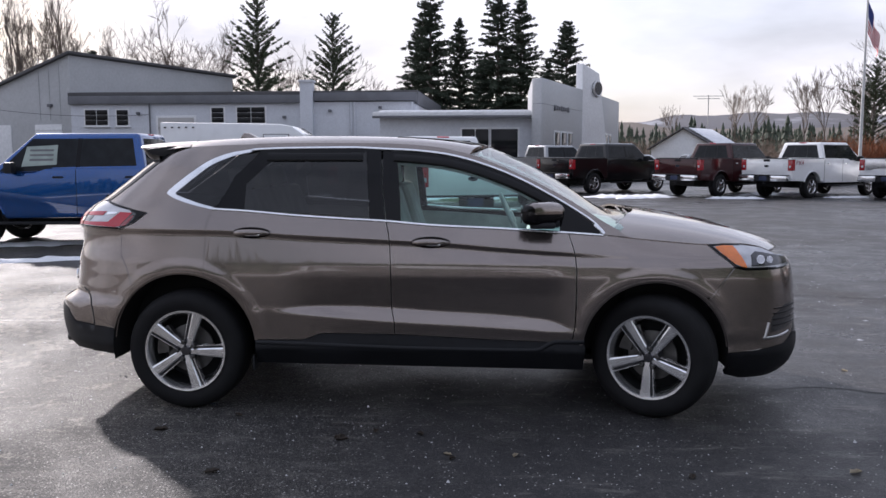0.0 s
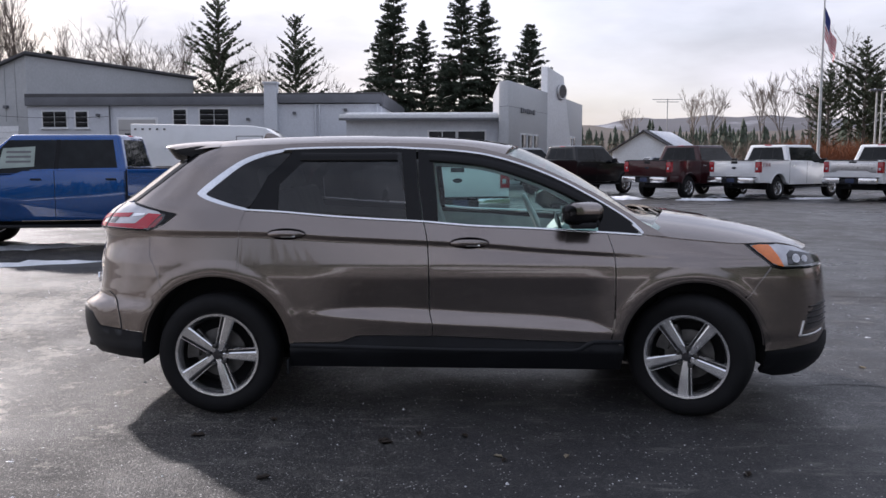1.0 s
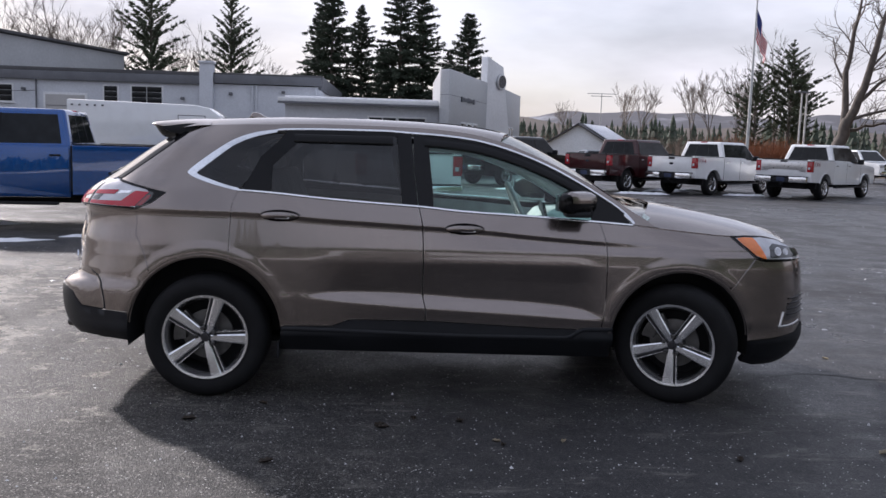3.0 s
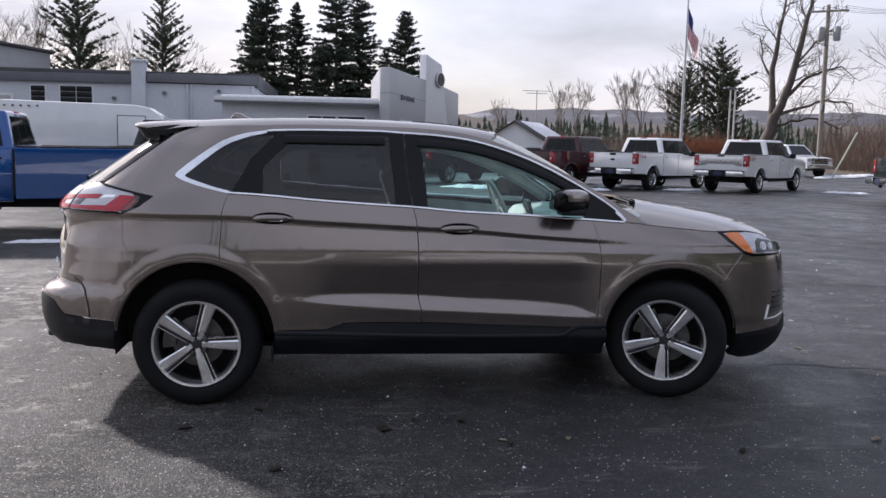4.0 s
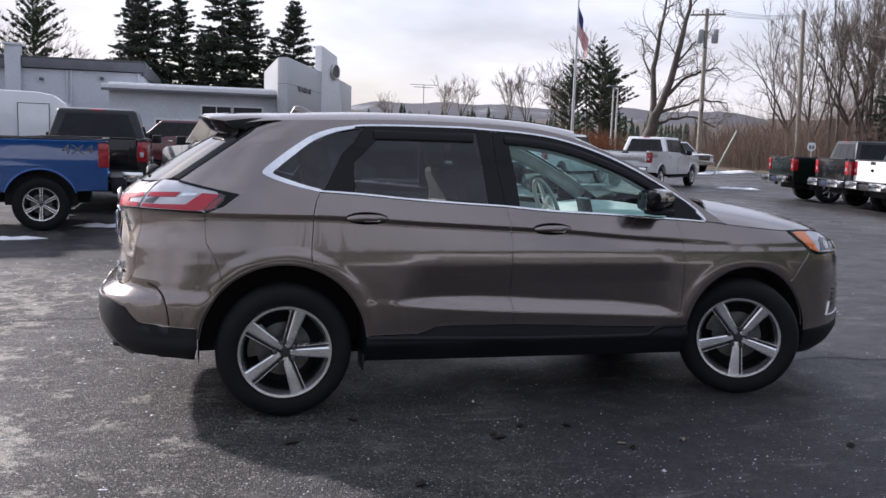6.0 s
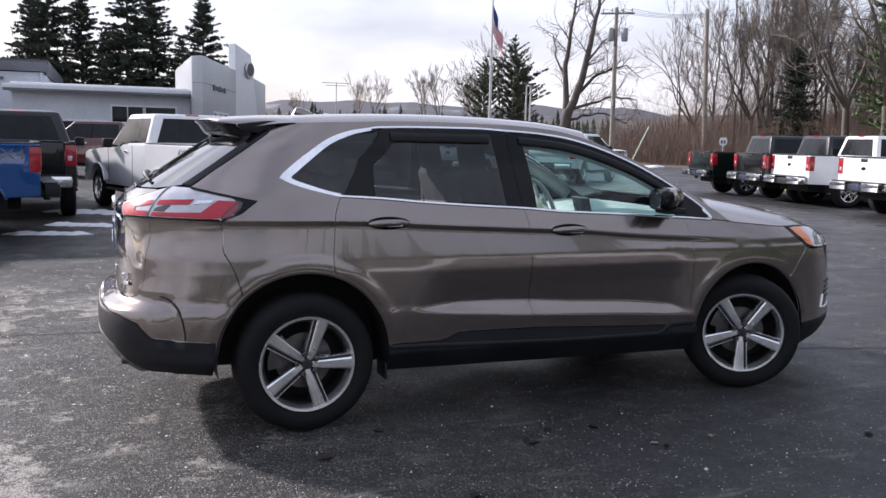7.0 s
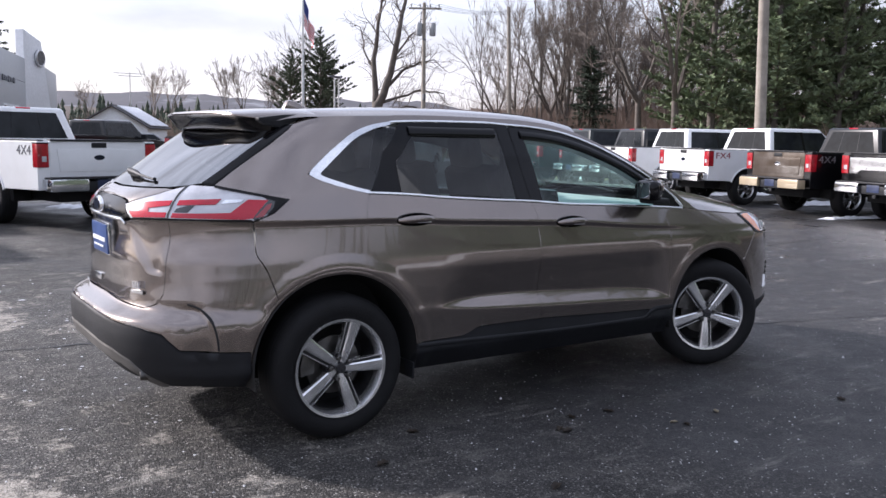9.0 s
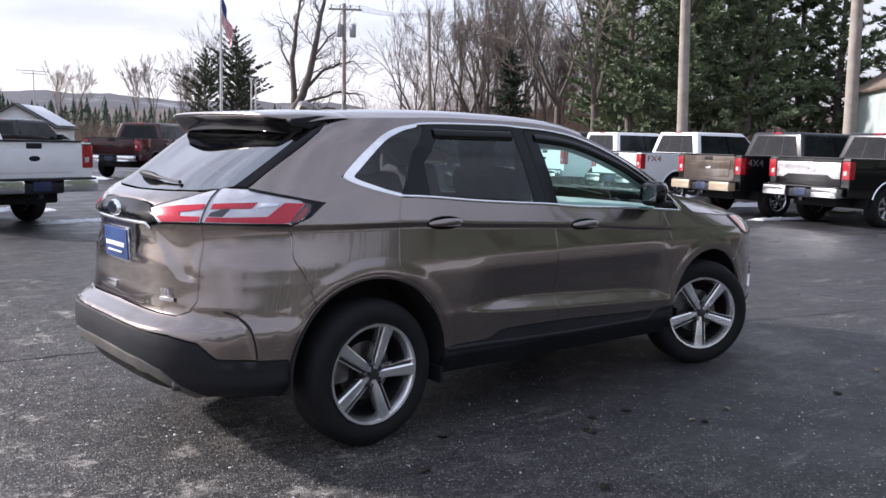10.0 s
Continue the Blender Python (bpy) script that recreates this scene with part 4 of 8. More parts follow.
tail_lamp = chart_mesh("tail_lamp", [on_x(-1.985, 1.289), on_x(-1.90, 1.271), on_x(-1.80, 1.252), on_x(-1.673, 1.229), on_x(-1.755, 1.170), on_x(-1.857, 1.127), on_x(-2.0, 1.130), on_x(-2.13, 1.132), on_y(0.62, 1.130), on_y(0.50, 1.125), on_y(0.43, 1.122), on_y(0.322, 1.186), on_y(0.42, 1.217), on_y(0.50, 1.243), on_y(0.56, 1.274), on_y(0.605, 1.292)], CLEAR_LENS, suv, "clear and red wrap-round tail lamp", step=0.025, lift=0.004, gap=0.003)
chart_mesh("lamp_backing", [on_x(-1.985, 1.296), on_x(-1.80, 1.262), on_x(-1.655, 1.236), on_x(-1.75, 1.160), on_x(-1.86, 1.110), on_x(-2.1, 1.108), on_y(0.62, 1.105), on_y(0.42, 1.105), on_y(0.30, 1.19), on_y(0.42, 1.225), on_y(0.55, 1.282), on_y(0.605, 1.300)], LAMP_DARK, suv, step=0.05, lift=-0.016, gap=0, lip=0)
low_edge = [on_x(-1.895, 1.137), on_x(-2.0, 1.139), on_x(-2.1, 1.140), on_y(0.649, 1.140)]
for nm, mt, out in (("lamp_red_bar", RED_LENS, [on_y(0.648, 1.160), on_x(-2.08, 1.162), on_x(-1.947, 1.167), on_x(-1.86, 1.229), on_x(-1.771, 1.226), on_x(-1.853, 1.142)] + low_edge),
                    ("lamp_red_bar", RED_LENS, [on_y(0.636, 1.219), on_x(-2.08, 1.224), on_x(-1.973, 1.230), on_x(-2.002, 1.204), on_x(-2.08, 1.201), on_y(0.642, 1.197)]),
                    ("lamp_red_bar", RED_LENS, [on_y(0.375, 1.187), on_y(0.49, 1.205), on_y(0.610, 1.217), on_y(0.614, 1.195), on_y(0.522, 1.178), on_y(0.534, 1.160), on_y(0.622, 1.162), on_y(0.626, 1.140), on_y(0.53, 1.136), on_y(0.45, 1.132), on_y(0.363, 1.174)]),
                    ("lamp_deep_lens", RED_DEEP, [on_x(-1.846, 1.143), on_x(-1.778, 1.206), on_x(-1.757, 1.212), on_x(-1.768, 1.190), on_x(-1.805, 1.150)]),
                    ("lamp_smoked_lens", LAMP_DARK, [on_x(-1.79, 1.246), on_x(-1.70, 1.226), on_x(-1.752, 1.178), on_x(-1.846, 1.134), on_x(-1.855, 1.140), on_x(-1.773, 1.222)]),
                    ("lamp_smoked_lens", LAMP_DARK, [on_x(-2.115, 1.196), on_x(-2.085, 1.198), on_x(-2.12, 1.165), on_y(0.650, 1.165), on_y(0.650, 1.182)]),
                    ("lamp_reflector", CHROME, [on_x(-1.960, 1.226), on_x(-1.880, 1.229), on_x(-1.897, 1.216), on_x(-1.980, 1.208)]),
                    ("lamp_divider", ALLOY_DARK, [on_y(0.640, 1.134), on_y(0.635, 1.134), on_y(0.615, 1.217), on_y(0.589, 1.283), on_y(0.594, 1.286), on_y(0.620, 1.217)]),
                    ("lamp_edge", GLOSS_BLACK, [on_x(-1.80, 1.253), on_x(-1.671, 1.230), on_x(-1.755, 1.168), on_x(-1.857, 1.126), on_x(-1.842, 1.138), on_x(-1.795, 1.150), on_x(-1.752, 1.192), on_x(-1.740, 1.222), on_x(-1.80, 1.243)]),
                    ("lamp_edge", GLOSS_BLACK, [on_x(-1.985, 1.291), on_x(-1.90, 1.273), on_x(-1.80, 1.254), on_x(-1.80, 1.243), on_x(-1.90, 1.262), on_x(-1.985, 1.281)]),
                    ("lamp_edge", GLOSS_BLACK, [on_x(-1.857, 1.127), on_x(-2.0, 1.130), on_x(-2.13, 1.132), on_y(0.62, 1.130), on_y(0.43, 1.122), on_y(0.445, 1.130), on_y(0.62, 1.137), on_x(-2.0, 1.137), on_x(-1.86, 1.136)])):
    chart_mesh(nm, out, mt, suv, step=0.025, lift=0.007 if mt is LAMP_DARK else 0.008 if mt not in (GLOSS_BLACK, RED_DEEP) else 0.0095, gap=0, lip=0.003)

# headlamps, front bumper, grille
head = chart_mesh("headlamp", [on_x(1.778, 1.046), on_x(1.83, 1.000), on_x(1.93, 0.922), on_x(1.99, 0.908), on_x(2.19, 0.905), on_y(0.62, 0.915, False), on_y(0.60, 0.965, False), on_x(2.20, 0.985), on_x(2.10, 1.028), on_x(1.97, 1.048), on_x(1.86, 1.052)], CLEAR_LENS, suv, "clear headlamp with an amber corner", step=0.03, lift=0.003, gap=0.003)
for wc in (ARCH_R, ARCH_F):
    ribbon("arch_edge", arc((wc[0], wc[1], wc[2] + 0.009), 6, 174, 48), 0.020, PAINT, suv, lift=0.002, thick=0.012)
chart_mesh("lamp_amber", [on_x(1.815, 1.036), on_x(1.85, 1.002), on_x(1.925, 0.940), on_x(1.985, 0.918), on_x(2.00, 0.918), on_x(1.955, 1.0), on_x(1.925, 1.040), on_x(1.86, 1.043)], AMBER, suv, step=0.03, lift=0.007, gap=0, lip=0.003)
chart_mesh("lamp_housing", [on_x(2.03, 0.925), on_x(2.18, 0.922), on_y(0.66, 0.930, False), on_y(0.66, 0.96, False), on_x(2.17, 0.985), on_x(2.06, 1.005), on_x(2.03, 0.985)], LAMP_DARK, suv, step=0.03, lift=0.006, gap=0, lip=0.003)
for x0, z0, k in ((2.090, 0.958, 1.0), (2.152, 0.954, 0.8)):
    ring = [(math.cos(q), math.sin(q)) for q in np.linspace(0, 2 * math.pi, 13)[:-1]]
    chart_mesh("lamp_bezel", [on_x(x0 + 0.027 * k * a, z0 + 0.025 * k * b) for a, b in ring], SATIN, suv, step=0.02, lift=0.009, gap=0, lip=0.003)
    chart_mesh("lamp_projector", [on_x(x0 + 0.020 * k * a, z0 + 0.018 * k * b) for a, b in ring], CLEAR_LENS, suv, step=0.02, lift=0.012, gap=0, lip=0.004)
chart_mesh("lamp_edge", [on_x(1.778, 1.046), on_x(1.83, 1.000), on_x(1.93, 0.922), on_x(1.99, 0.908), on_x(2.19, 0.905), on_x(2.19, 0.913), on_x(1.995, 0.917), on_x(1.935, 0.930), on_x(1.84, 1.003), on_x(1.80, 1.040), on_x(1.87, 1.046), on_x(1.97, 1.043), on_x(1.97, 1.049), on_x(1.86, 1.053)], GLOSS_BLACK, suv, step=0.03, lift=0.008, gap=0, lip=0.003)
fa_lo = math.degrees(math.asin((0.40 - ARCH_F[1]) / ARCH_F[2]))
chart_mesh("front_bumper", [on_x(1.925, 0.920), on_x(1.99, 0.904), on_x(2.19, 0.901), on_y(0.62, 0.911, False), on_y(0.60, 0.80, False), on_y(0.62, 0.60, False), on_y(0.70, 0.50, False), on_x(2.26, 0.44), on_x(2.05, 0.415), on_x(1.893, 0.405)] + arc(ARCH_F, fa_lo, fend_arc_hi)[1:] + [on_x(1.86, 0.84)], PAINT, suv, step=0.035)
chart_mesh("bumper_cladding", [on_x(1.895, 0.400), on_x(2.05, 0.411), on_x(2.26, 0.436), on_y(0.70, 0.496, False), on_y(0.5, 0.47, False), (U_NOSE, 0.45), (U_NOSE, 0.22), on_y(0.5, 0.21, False), on_x(2.2, 0.205), on_x(2.0, 0.215), on_x(1.90, 0.25)], CLAD, suv, "grained black plastic", mode="join", step=0.04, lift=0.003, lip=0.03)
chart_mesh("grille", [on_y(0.598, 0.905, False), on_y(0.598, 0.80, False), on_y(0.615, 0.60, False), on_y(0.695, 0.50, False), on_y(0.5, 0.474, False), (U_NOSE, 0.454), (U_NOSE, 0.92), on_y(0.4, 0.915, False)], GLOSS_BLACK, suv, "black grille with chrome bars", mode="join", step=0.04, lip=0.03)
for z in (0.62, 0.68, 0.74, 0.80, 0.86):
    ribbon("grille_bar", [on_y(y, z, False) for y in np.linspace(0.44, 0.02, 14)], 0.02, CHROME, suv, lift=0.012)
chart_mesh("fog_recess", [on_x(2.165, 0.520), on_x(2.26, 0.530), on_x(2.35, 0.560), on_x(2.35, 0.690), on_x(2.26, 0.680), on_x(2.175, 0.610)], LAMP_DARK, suv, step=0.02, lift=0.002, gap=0, lip=0.004)
ribbon("fog_chrome", soft_line([on_x(2.118, 0.487), on_x(2.20, 0.490), on_x(2.26, 0.500), on_x(2.30, 0.512)], 0.02), 0.015, SATIN, suv, lift=0.005)
ribbon("fog_chrome", [on_x(2.128, 0.492), on_x(2.140, 0.535), on_x(2.152, 0.580)], 0.011, SATIN, suv, lift=0.009)
for z in (0.560, 0.595, 0.630, 0.662):
    ribbon("fog_slat", [on_x(2.185 + 0.1 * max(z - 0.6, 0), z), on_x(2.26, z + 0.004), on_x(2.345, z + 0.010)], 0.010, GLOSS_BLACK, suv, lift=0.009)



# ---- roof, windscreen, bonnet: skins across the car ----
def skin(name, rows, mat, parent, label="", lip=0.0):
    """A grid of points, rows along the car, each from the right edge to the left."""
    n, m = len(rows), len(rows[0])
    verts = [tuple(p) for r in rows for p in r]
    faces = [(i * m + j, i * m + j + 1, (i + 1) * m + j + 1, (i + 1) * m + j) for i in range(n - 1) for j in range(m - 1)]
    bm = bmesh.new()
    bv = [bm.verts.new(v) for v in verts]
    for f in faces:
        bm.faces.new([bv[k] for k in f])
    bmesh.ops.recalc_face_normals(bm, faces=bm.faces)
    if sum(f.normal.z for f in bm.faces) < 0:
        bmesh.ops.reverse_faces(bm, faces=bm.faces)
    if lip:
        r = bmesh.ops.extrude_edge_only(bm, edges=[e for e in bm.edges if len(e.link_faces) == 1])
        for v in r["geom"]:
            if isinstance(v, bmesh.types.BMVert):
                v.co.z -= lip
        bmesh.ops.recalc_face_normals(bm, faces=bm.faces)
    return part(name, bm, mat, parent, label, smooth=40)


roof_mid = table((-1.95, 1.640), (-1.70, 1.662), (-1.33, 1.690), (-0.92, 1.708), (-0.6, 1.712), (-0.3, 1.708), (0.0, 1.694), (0.2, 1.671), (0.40, 1.632), (0.55, 1.592))


def across(x, ze, ye, zc, k=25, p=2.6, bow=0.0):
    row = []
    for j in range(k):
        t = -1 + 2 * j / (k - 1)
        t = math.copysign(abs(t) ** 0.8, t)
        row.append(Vector((x + bow * (1 - t * t), t * ye, ze + (zc - ze) * (1 - abs(t) ** p))))
    return row


roof_rows = []
for x in np.linspace(-1.50, 0.34, 44):
    e = surf(*on_x(x, roof_edge_z(x)))
    roof_rows.append(across(x, e.z - 0.002, -e.y, roof_mid(x), p=9.0, bow=0.12 * ease(-0.4, 0.34, x)))
skin("roof", roof_rows, PAINT, suv, lip=0.02)
pano = []
for x in np.linspace(-0.15, 0.30, 12):
    e = surf(*on_x(x, roof_edge_z(x)))
    r = across(x, e.z, -e.y, roof_mid(x), p=9.0, bow=0.12 * ease(-0.4, 0.34, x))[4:-4]
    pano.append([p + Vector((0, 0, 0.004)) for p in r])
skin("roof_glass", pano, GLOSS_BLACK, suv, "dark glass sunroof", lip=0.006)
screen = []
for i in range(26):
    x = 0.345 + (1.245 - 0.345) * i / 25
    e = surf(*on_x(x, roof_edge_z(x)))
    bow = 0.12 + 0.10 * i / 25
    screen.append(across(x, e.z, -e.y, roof_edge_z(min(x + bow, 1.26)) + 0.060 + 0.030 * (1 - i / 25), p=2.2, bow=bow))
wind = skin("windscreen", screen, CLEAR, suv, "clear windscreen")
wind.visible_shadow = False

hood_mid = table((1.15, 1.236), (1.33, 1.224), (1.5, 1.205), (1.7, 1.176), (1.9, 1.139), (2.1, 1.092), (2.25, 1.045), (2.33, 1.003), (2.38, 0.948))
hood_low = table((1.15, 1.106), (1.33, 1.090), (1.55, 1.070), (1.765, 1.054), (1.97, 1.053), (2.10, 1.032), (2.2, 0.990), (2.36, 0.912))
hood_rows = []
for i in range(34):
    s = i / 33
    row = []
    for j in range(31):
        t = -1 + 2 * j / 30
        t = math.copysign(abs(t) ** 0.75, t)
        back = 1.180 + 0.250 * (1 - t * t)
        front = 2.365 - 0.20 * abs(t) ** 3.0
        x = back + (front - back) * s
        e = surf(*on_x(min(x, 2.19), hood_low(x)))
        y = -e.y * (1.0 if x < 2.15 else 1.0 - 0.25 * ease(2.15, 2.36, x))
        zc, ze = hood_mid(x), hood_low(x)
        rise = 0.009 * math.exp(-((abs(t) - 0.60) / 0.06) ** 2) * (1 - s * 0.7)
        row.append(Vector((x, t * y, ze + 0.001 + (zc - ze) * (1 - abs(t) ** 4.2) + rise)))
    hood_rows.append(row)
skin("bonnet", hood_rows, PAINT, suv, lip=0.015)
cowl_rows = [[Vector((1.20 + 0.23 * (1 - t * t) + k * 0.05, t * 0.78, 1.070 + 0.105 * (1 - t ** 4) - k * 0.016)) for t in np.linspace(-1, 1, 21)] for k in range(4)]
skin("cowl", cowl_rows, CLAD, suv, "black plastic cowl under the windscreen")
for y0, y1 in ((-0.62, 0.02), (0.0, 0.60)):
    part("wiper", tube([(1.40 - 0.26 * (y0 / 0.84) ** 2, y0, 1.160), (1.375, (y0 + y1) / 2, 1.196), (1.38, y1, 1.206)], 0.006, 6), CLAD, suv, "black wiper arm")

def on_glass(y, z, out):
    c = on_y(abs(y), z)
    p = surf(*c) + normal_at(*c) * out
    return (p.x, p.y if y < 0 else -p.y, p.z)


# spoiler over the rear screen
def spoiler_row(s, drop=0.0, fwd=0.0):
    row = []
    for j in range(57):
        t = -1 + 2 * j / 56
        k = abs(t)
        thin = 1 - 0.85 * ease(0.70, 1.0, k)
        back = -1.885 + 0.085 * k ** 2.4 + 0.14 * ease(0.80, 1.0, k) ** 2
        x = -1.44 + (back + 1.44) * s + fwd * thin
        row.append(Vector((x, t * (0.700 - 0.050 * s), 1.684 - 0.026 * s * s - (0.045 + 0.004 * s) * k ** 7.0 - drop * thin)))
    return row


sp = [spoiler_row(s) for s in np.linspace(0, 0.97, 10)]
sp += [spoiler_row(1.0, 0.003), spoiler_row(1.0, 0.009, -0.003), spoiler_row(1.0, 0.016, -0.001), spoiler_row(1.0, 0.020, 0.005)]
skin("roof_spoiler", sp, PAINT, suv, "bronze roof spoiler")
rows2 = [sp[-1]]
for s in (0.96, 0.90, 0.80, 0.65, 0.5, 0.35, 0.2, 0.1, 0.0):
    rows2.append([p.lerp(Vector(on_glass(p.y * 0.93, 1.572 - 0.020 * abs(p.y) ** 2, -0.004)), 1 - s) - Vector((0, 0, 0.030 * math.sin(math.pi * min(s * 1.15, 1)))) for p in sp[-1]])
bm = bmesh.new()
bv = [[bm.verts.new(p) for p in r] for r in rows2]
for r0, r1 in zip(bv, bv[1:]):
    for j in range(56):
        bm.faces.new((r0[j], r0[j + 1], r1[j + 1], r1[j]))
bmesh.ops.recalc_face_normals(bm, faces=bm.faces)
part("spoiler_underside", bm, GLOSS_BLACK, suv, "black underside of the spoiler")
for s in (-1, 1):
    part("spoiler_end", prism([(-1.44, 1.652), (-1.625, 1.578), (-1.70, 1.590), (-1.742, 1.612), (-1.742, 1.626), (-1.60, 1.645)], 0.050, 'xz', s * 0.628 - 0.025, 0.006), CLAD, suv)
# shark fin
bm = prism([(-1.335, 1.685), (-1.30, 1.745), (-1.26, 1.742), (-1.20, 1.712), (-1.13, 1.692), (-1.13, 1.684)], 0.056, 'xz', -0.028, 0.014)
part("roof_antenna", bm, PAINT, suv, "bronze shark-fin aerial")
# rear wiper and washer
part("rear_wiper", tube([on_glass(0.22, 1.322, 0.012), on_glass(0.17, 1.318, 0.020), on_glass(0.08, 1.311, 0.024), on_glass(-0.04, 1.307, 0.024), on_glass(-0.12, 1.304, 0.018)], [0.006, 0.014, 0.019, 0.017, 0.009], 12), CLAD, suv, "black rear wiper")
part("wiper_blade", tube([on_glass(-0.10, 1.305, 0.022), on_glass(-0.24, 1.301, 0.016), on_glass(-0.315, 1.299, 0.012), on_glass(-0.335, 1.299, 0.012)], [0.008, 0.006, 0.006, 0.010], 8), CLAD, suv)

# badge, number plate, lettering on the tailgate
bm = bmesh.new()
add_lathe(bm, [(0.0, -0.012), (0.056, -0.012), (0.066, -0.004), (0.068, 0.004), (0.0, 0.004)], 36, 'x')
bm.transform(Matrix.Translation((-2.352, 0.04, 1.165)) @ Matrix.Diagonal((1, 1.15, 0.62, 1)))
badge = part("badge", bm, CHROME, suv, "plain oval chrome badge")
bm = bmesh.new()
add_lathe(bm, [(0.0, -0.016), (0.046, -0.016), (0.050, -0.010)], 32, 'x')
bm.transform(Matrix.Translation((-2.352, 0.04, 1.165)) @ Matrix.Diagonal((1, 1.15, 0.62, 1)))
part("badge_field", bm, BADGE_BLUE, badge)
plate = part("number_plate", box((0.008, 0.305, 0.153), (-2.361, 0.0, 0.992), 0.003, (0, -3, 0)), PLATE_BLUE, suv, "blue dealer plate with white bars")
part("plate_frame", box((0.012, 0.322, 0.17), (-2.353, 0.0, 0.992), 0.004, (0, -3, 0)), CHROME, suv)
# bars for the print; the middle one also paints in a band of glare
for z, h, w in ((0.995, 0.022, 0.25), (0.960, 0.010, 0.19), (1.058, 0.012, 0.20)):
    part("plate_bar", box((0.003, w, h), (-2.3675 - (z - 1.0) * -0.05, 0.0, z - 0.008), 0.001), PLATE_WHITE, plate)
part("plate_recess", box((0.02, 0.44, 0.21), (-2.338, 0.0, 1.010), 0.008), LAMP_DARK, suv)
part("gate_handle", box((0.014, 0.13, 0.034), (-2.352, 0.10, 0.775), 0.005), CHROME, suv, "chrome strip with a bar of lettering")
sel = text_mesh("SEL", 0.034, 0.004)
mid_x = (min(p.co.x for p in sel.vertices) + max(p.co.x for p in sel.vertices)) / 2
sel.transform(Matrix.Translation((-mid_x, 0, 0)))
stick = on_y(0.505, 0.79)
face_n = normal_at(*stick)
face_turn = math.atan2(face_n.x, -face_n.y)
spot = surf(*stick) + face_n * 0.015
sel.transform(Matrix.Translation((spot.x, spot.y, 0.806)) @ Matrix.Rotation(face_turn, 4, 'Z'))
link_mesh("trim_lettering", sel, CHROME, suv, "chrome letters")
spot = surf(*on_y(0.505, 0.770)) + face_n * 0.009
part("trim_bar", box((0.006, 0.095, 0.020), (spot.x, spot.y, 0.774), 0.002, (0, 0, math.degrees(face_turn) + 90)), CHROME, suv)

# door handles and mirrors
for x, z in ((-0.985, 1.119), (0.118, 1.066)):
    for s in (-1, 1):
        w = half_width_soft(x, z) + 0.004
        bm = bmesh.new()
        pts = []
        for i in range(11):
            t = -1 + 2 * i / 10
            pts.append((x + 0.108 * t, s * (w + 0.034 * (1 - t ** 4)), z - 0.006 * t * t))
        add_tube(bm, pts, [0.009 + 0.010 * (1 - (-1 + 2 * i / 10) ** 4) for i in range(11)], 12)
        bm.transform(Matrix.Translation((0, 0, z)) @ Matrix.Diagonal((1, 1, 1.15, 1)) @ Matrix.Translation((0, 0, -z)))
        handle = part("door_handle", bm, PAINT, suv)
        # flat black disc in place of the shade inside the body-coloured cup
        bm = bmesh.new()
        add_lathe(bm, [(0.0, 0.0), (0.095, 0.0), (0.118, 0.004), (0.125, -0.008)], 32, 'y')
        bm.transform(Matrix.Translation((x, s * (w + 0.001), z - 0.004)) @ Matrix.Diagonal((0.96, s, 0.285, 1)))
        part("handle_cup", bm, GLOSS_BLACK, suv)
        part("handle_strip", box((0.085, 0.004, 0.010), (x + 0.02, s * (w + 0.046), z - 0.014), 0.002), CHROME, handle)
def mirror_shell(s, grow, keep):
    bm = bmesh.new()
    rings = []
    for i in range(11):
        t = i / 10
        y = 0.915 + (0.165 + grow) * t
        x_back, x_fore = 0.662 - grow + 0.03 * ease(0.85, 1.0, t), 0.915 + grow - 0.185 * t ** 1.15 - 0.03 * ease(0.8, 1.0, t)
        hx, cx = (x_fore - x_back) / 2, (x_fore + x_back) / 2
        hz = (0.070 + grow) * (1 - 0.20 * t ** 2) * (1 - 0.35 * ease(0.80, 1.0, t))
        ring = []
        for k in range(28):
            a = 2 * math.pi * k / 28
            c, d = math.cos(a), math.sin(a)
            rr = (abs(c) ** 3.0 + abs(d) ** 3.0) ** (-1 / 3.0)
            ring.append(bm.verts.new((cx + hx * c * rr, s * y, 1.236 + 0.006 * t + hz * d * rr)))
        rings.append(ring)
    for r0, r1 in zip(rings, rings[1:]):
        for k in range(28):
            bm.faces.new((r0[k], r0[(k + 1) % 28], r1[(k + 1) % 28], r1[k]))
    bm.faces.new(rings[0])
    bm.faces.new(rings[-1])
    bmesh.ops.recalc_face_normals(bm, faces=bm.faces)
    bmesh.ops.delete(bm, geom=[f for f in bm.faces if not keep(f.calc_center_median())], context='FACES')
    return bm


for s in (-1, 1):
    mirror = part("door_mirror", mirror_shell(s, 0.0, lambda c: True), GLOSS_BLACK, suv, "black door mirror with a bronze cap", smooth=50)
    part("mirror_cap", mirror_shell(s, 0.004, lambda c: c.z > 1.245 and c.x > 0.715 and abs(c.y) < 1.065), PAINT, mirror, "bronze cap", smooth=50)
    part("mirror_base", box((0.15, 0.12, 0.034), (0.785, s * 0.975, 1.172), 0.013), CLAD, mirror)
    part("mirror_glass", box((0.006, 0.105, 0.098), (0.660, s * 0.992, 1.240), 0.003), MIRROR_GLASS, mirror)
    part("mirror_foot", box((0.12, 0.10, 0.045), (0.83, s * 0.90, 1.178), 0.015), CLAD, mirror)
    part("fuel_flap", box((0.14, 0.004, 0.14), (-1.60, 0.925, 1.02), 0.002), PAINT, suv) if s > 0 else None


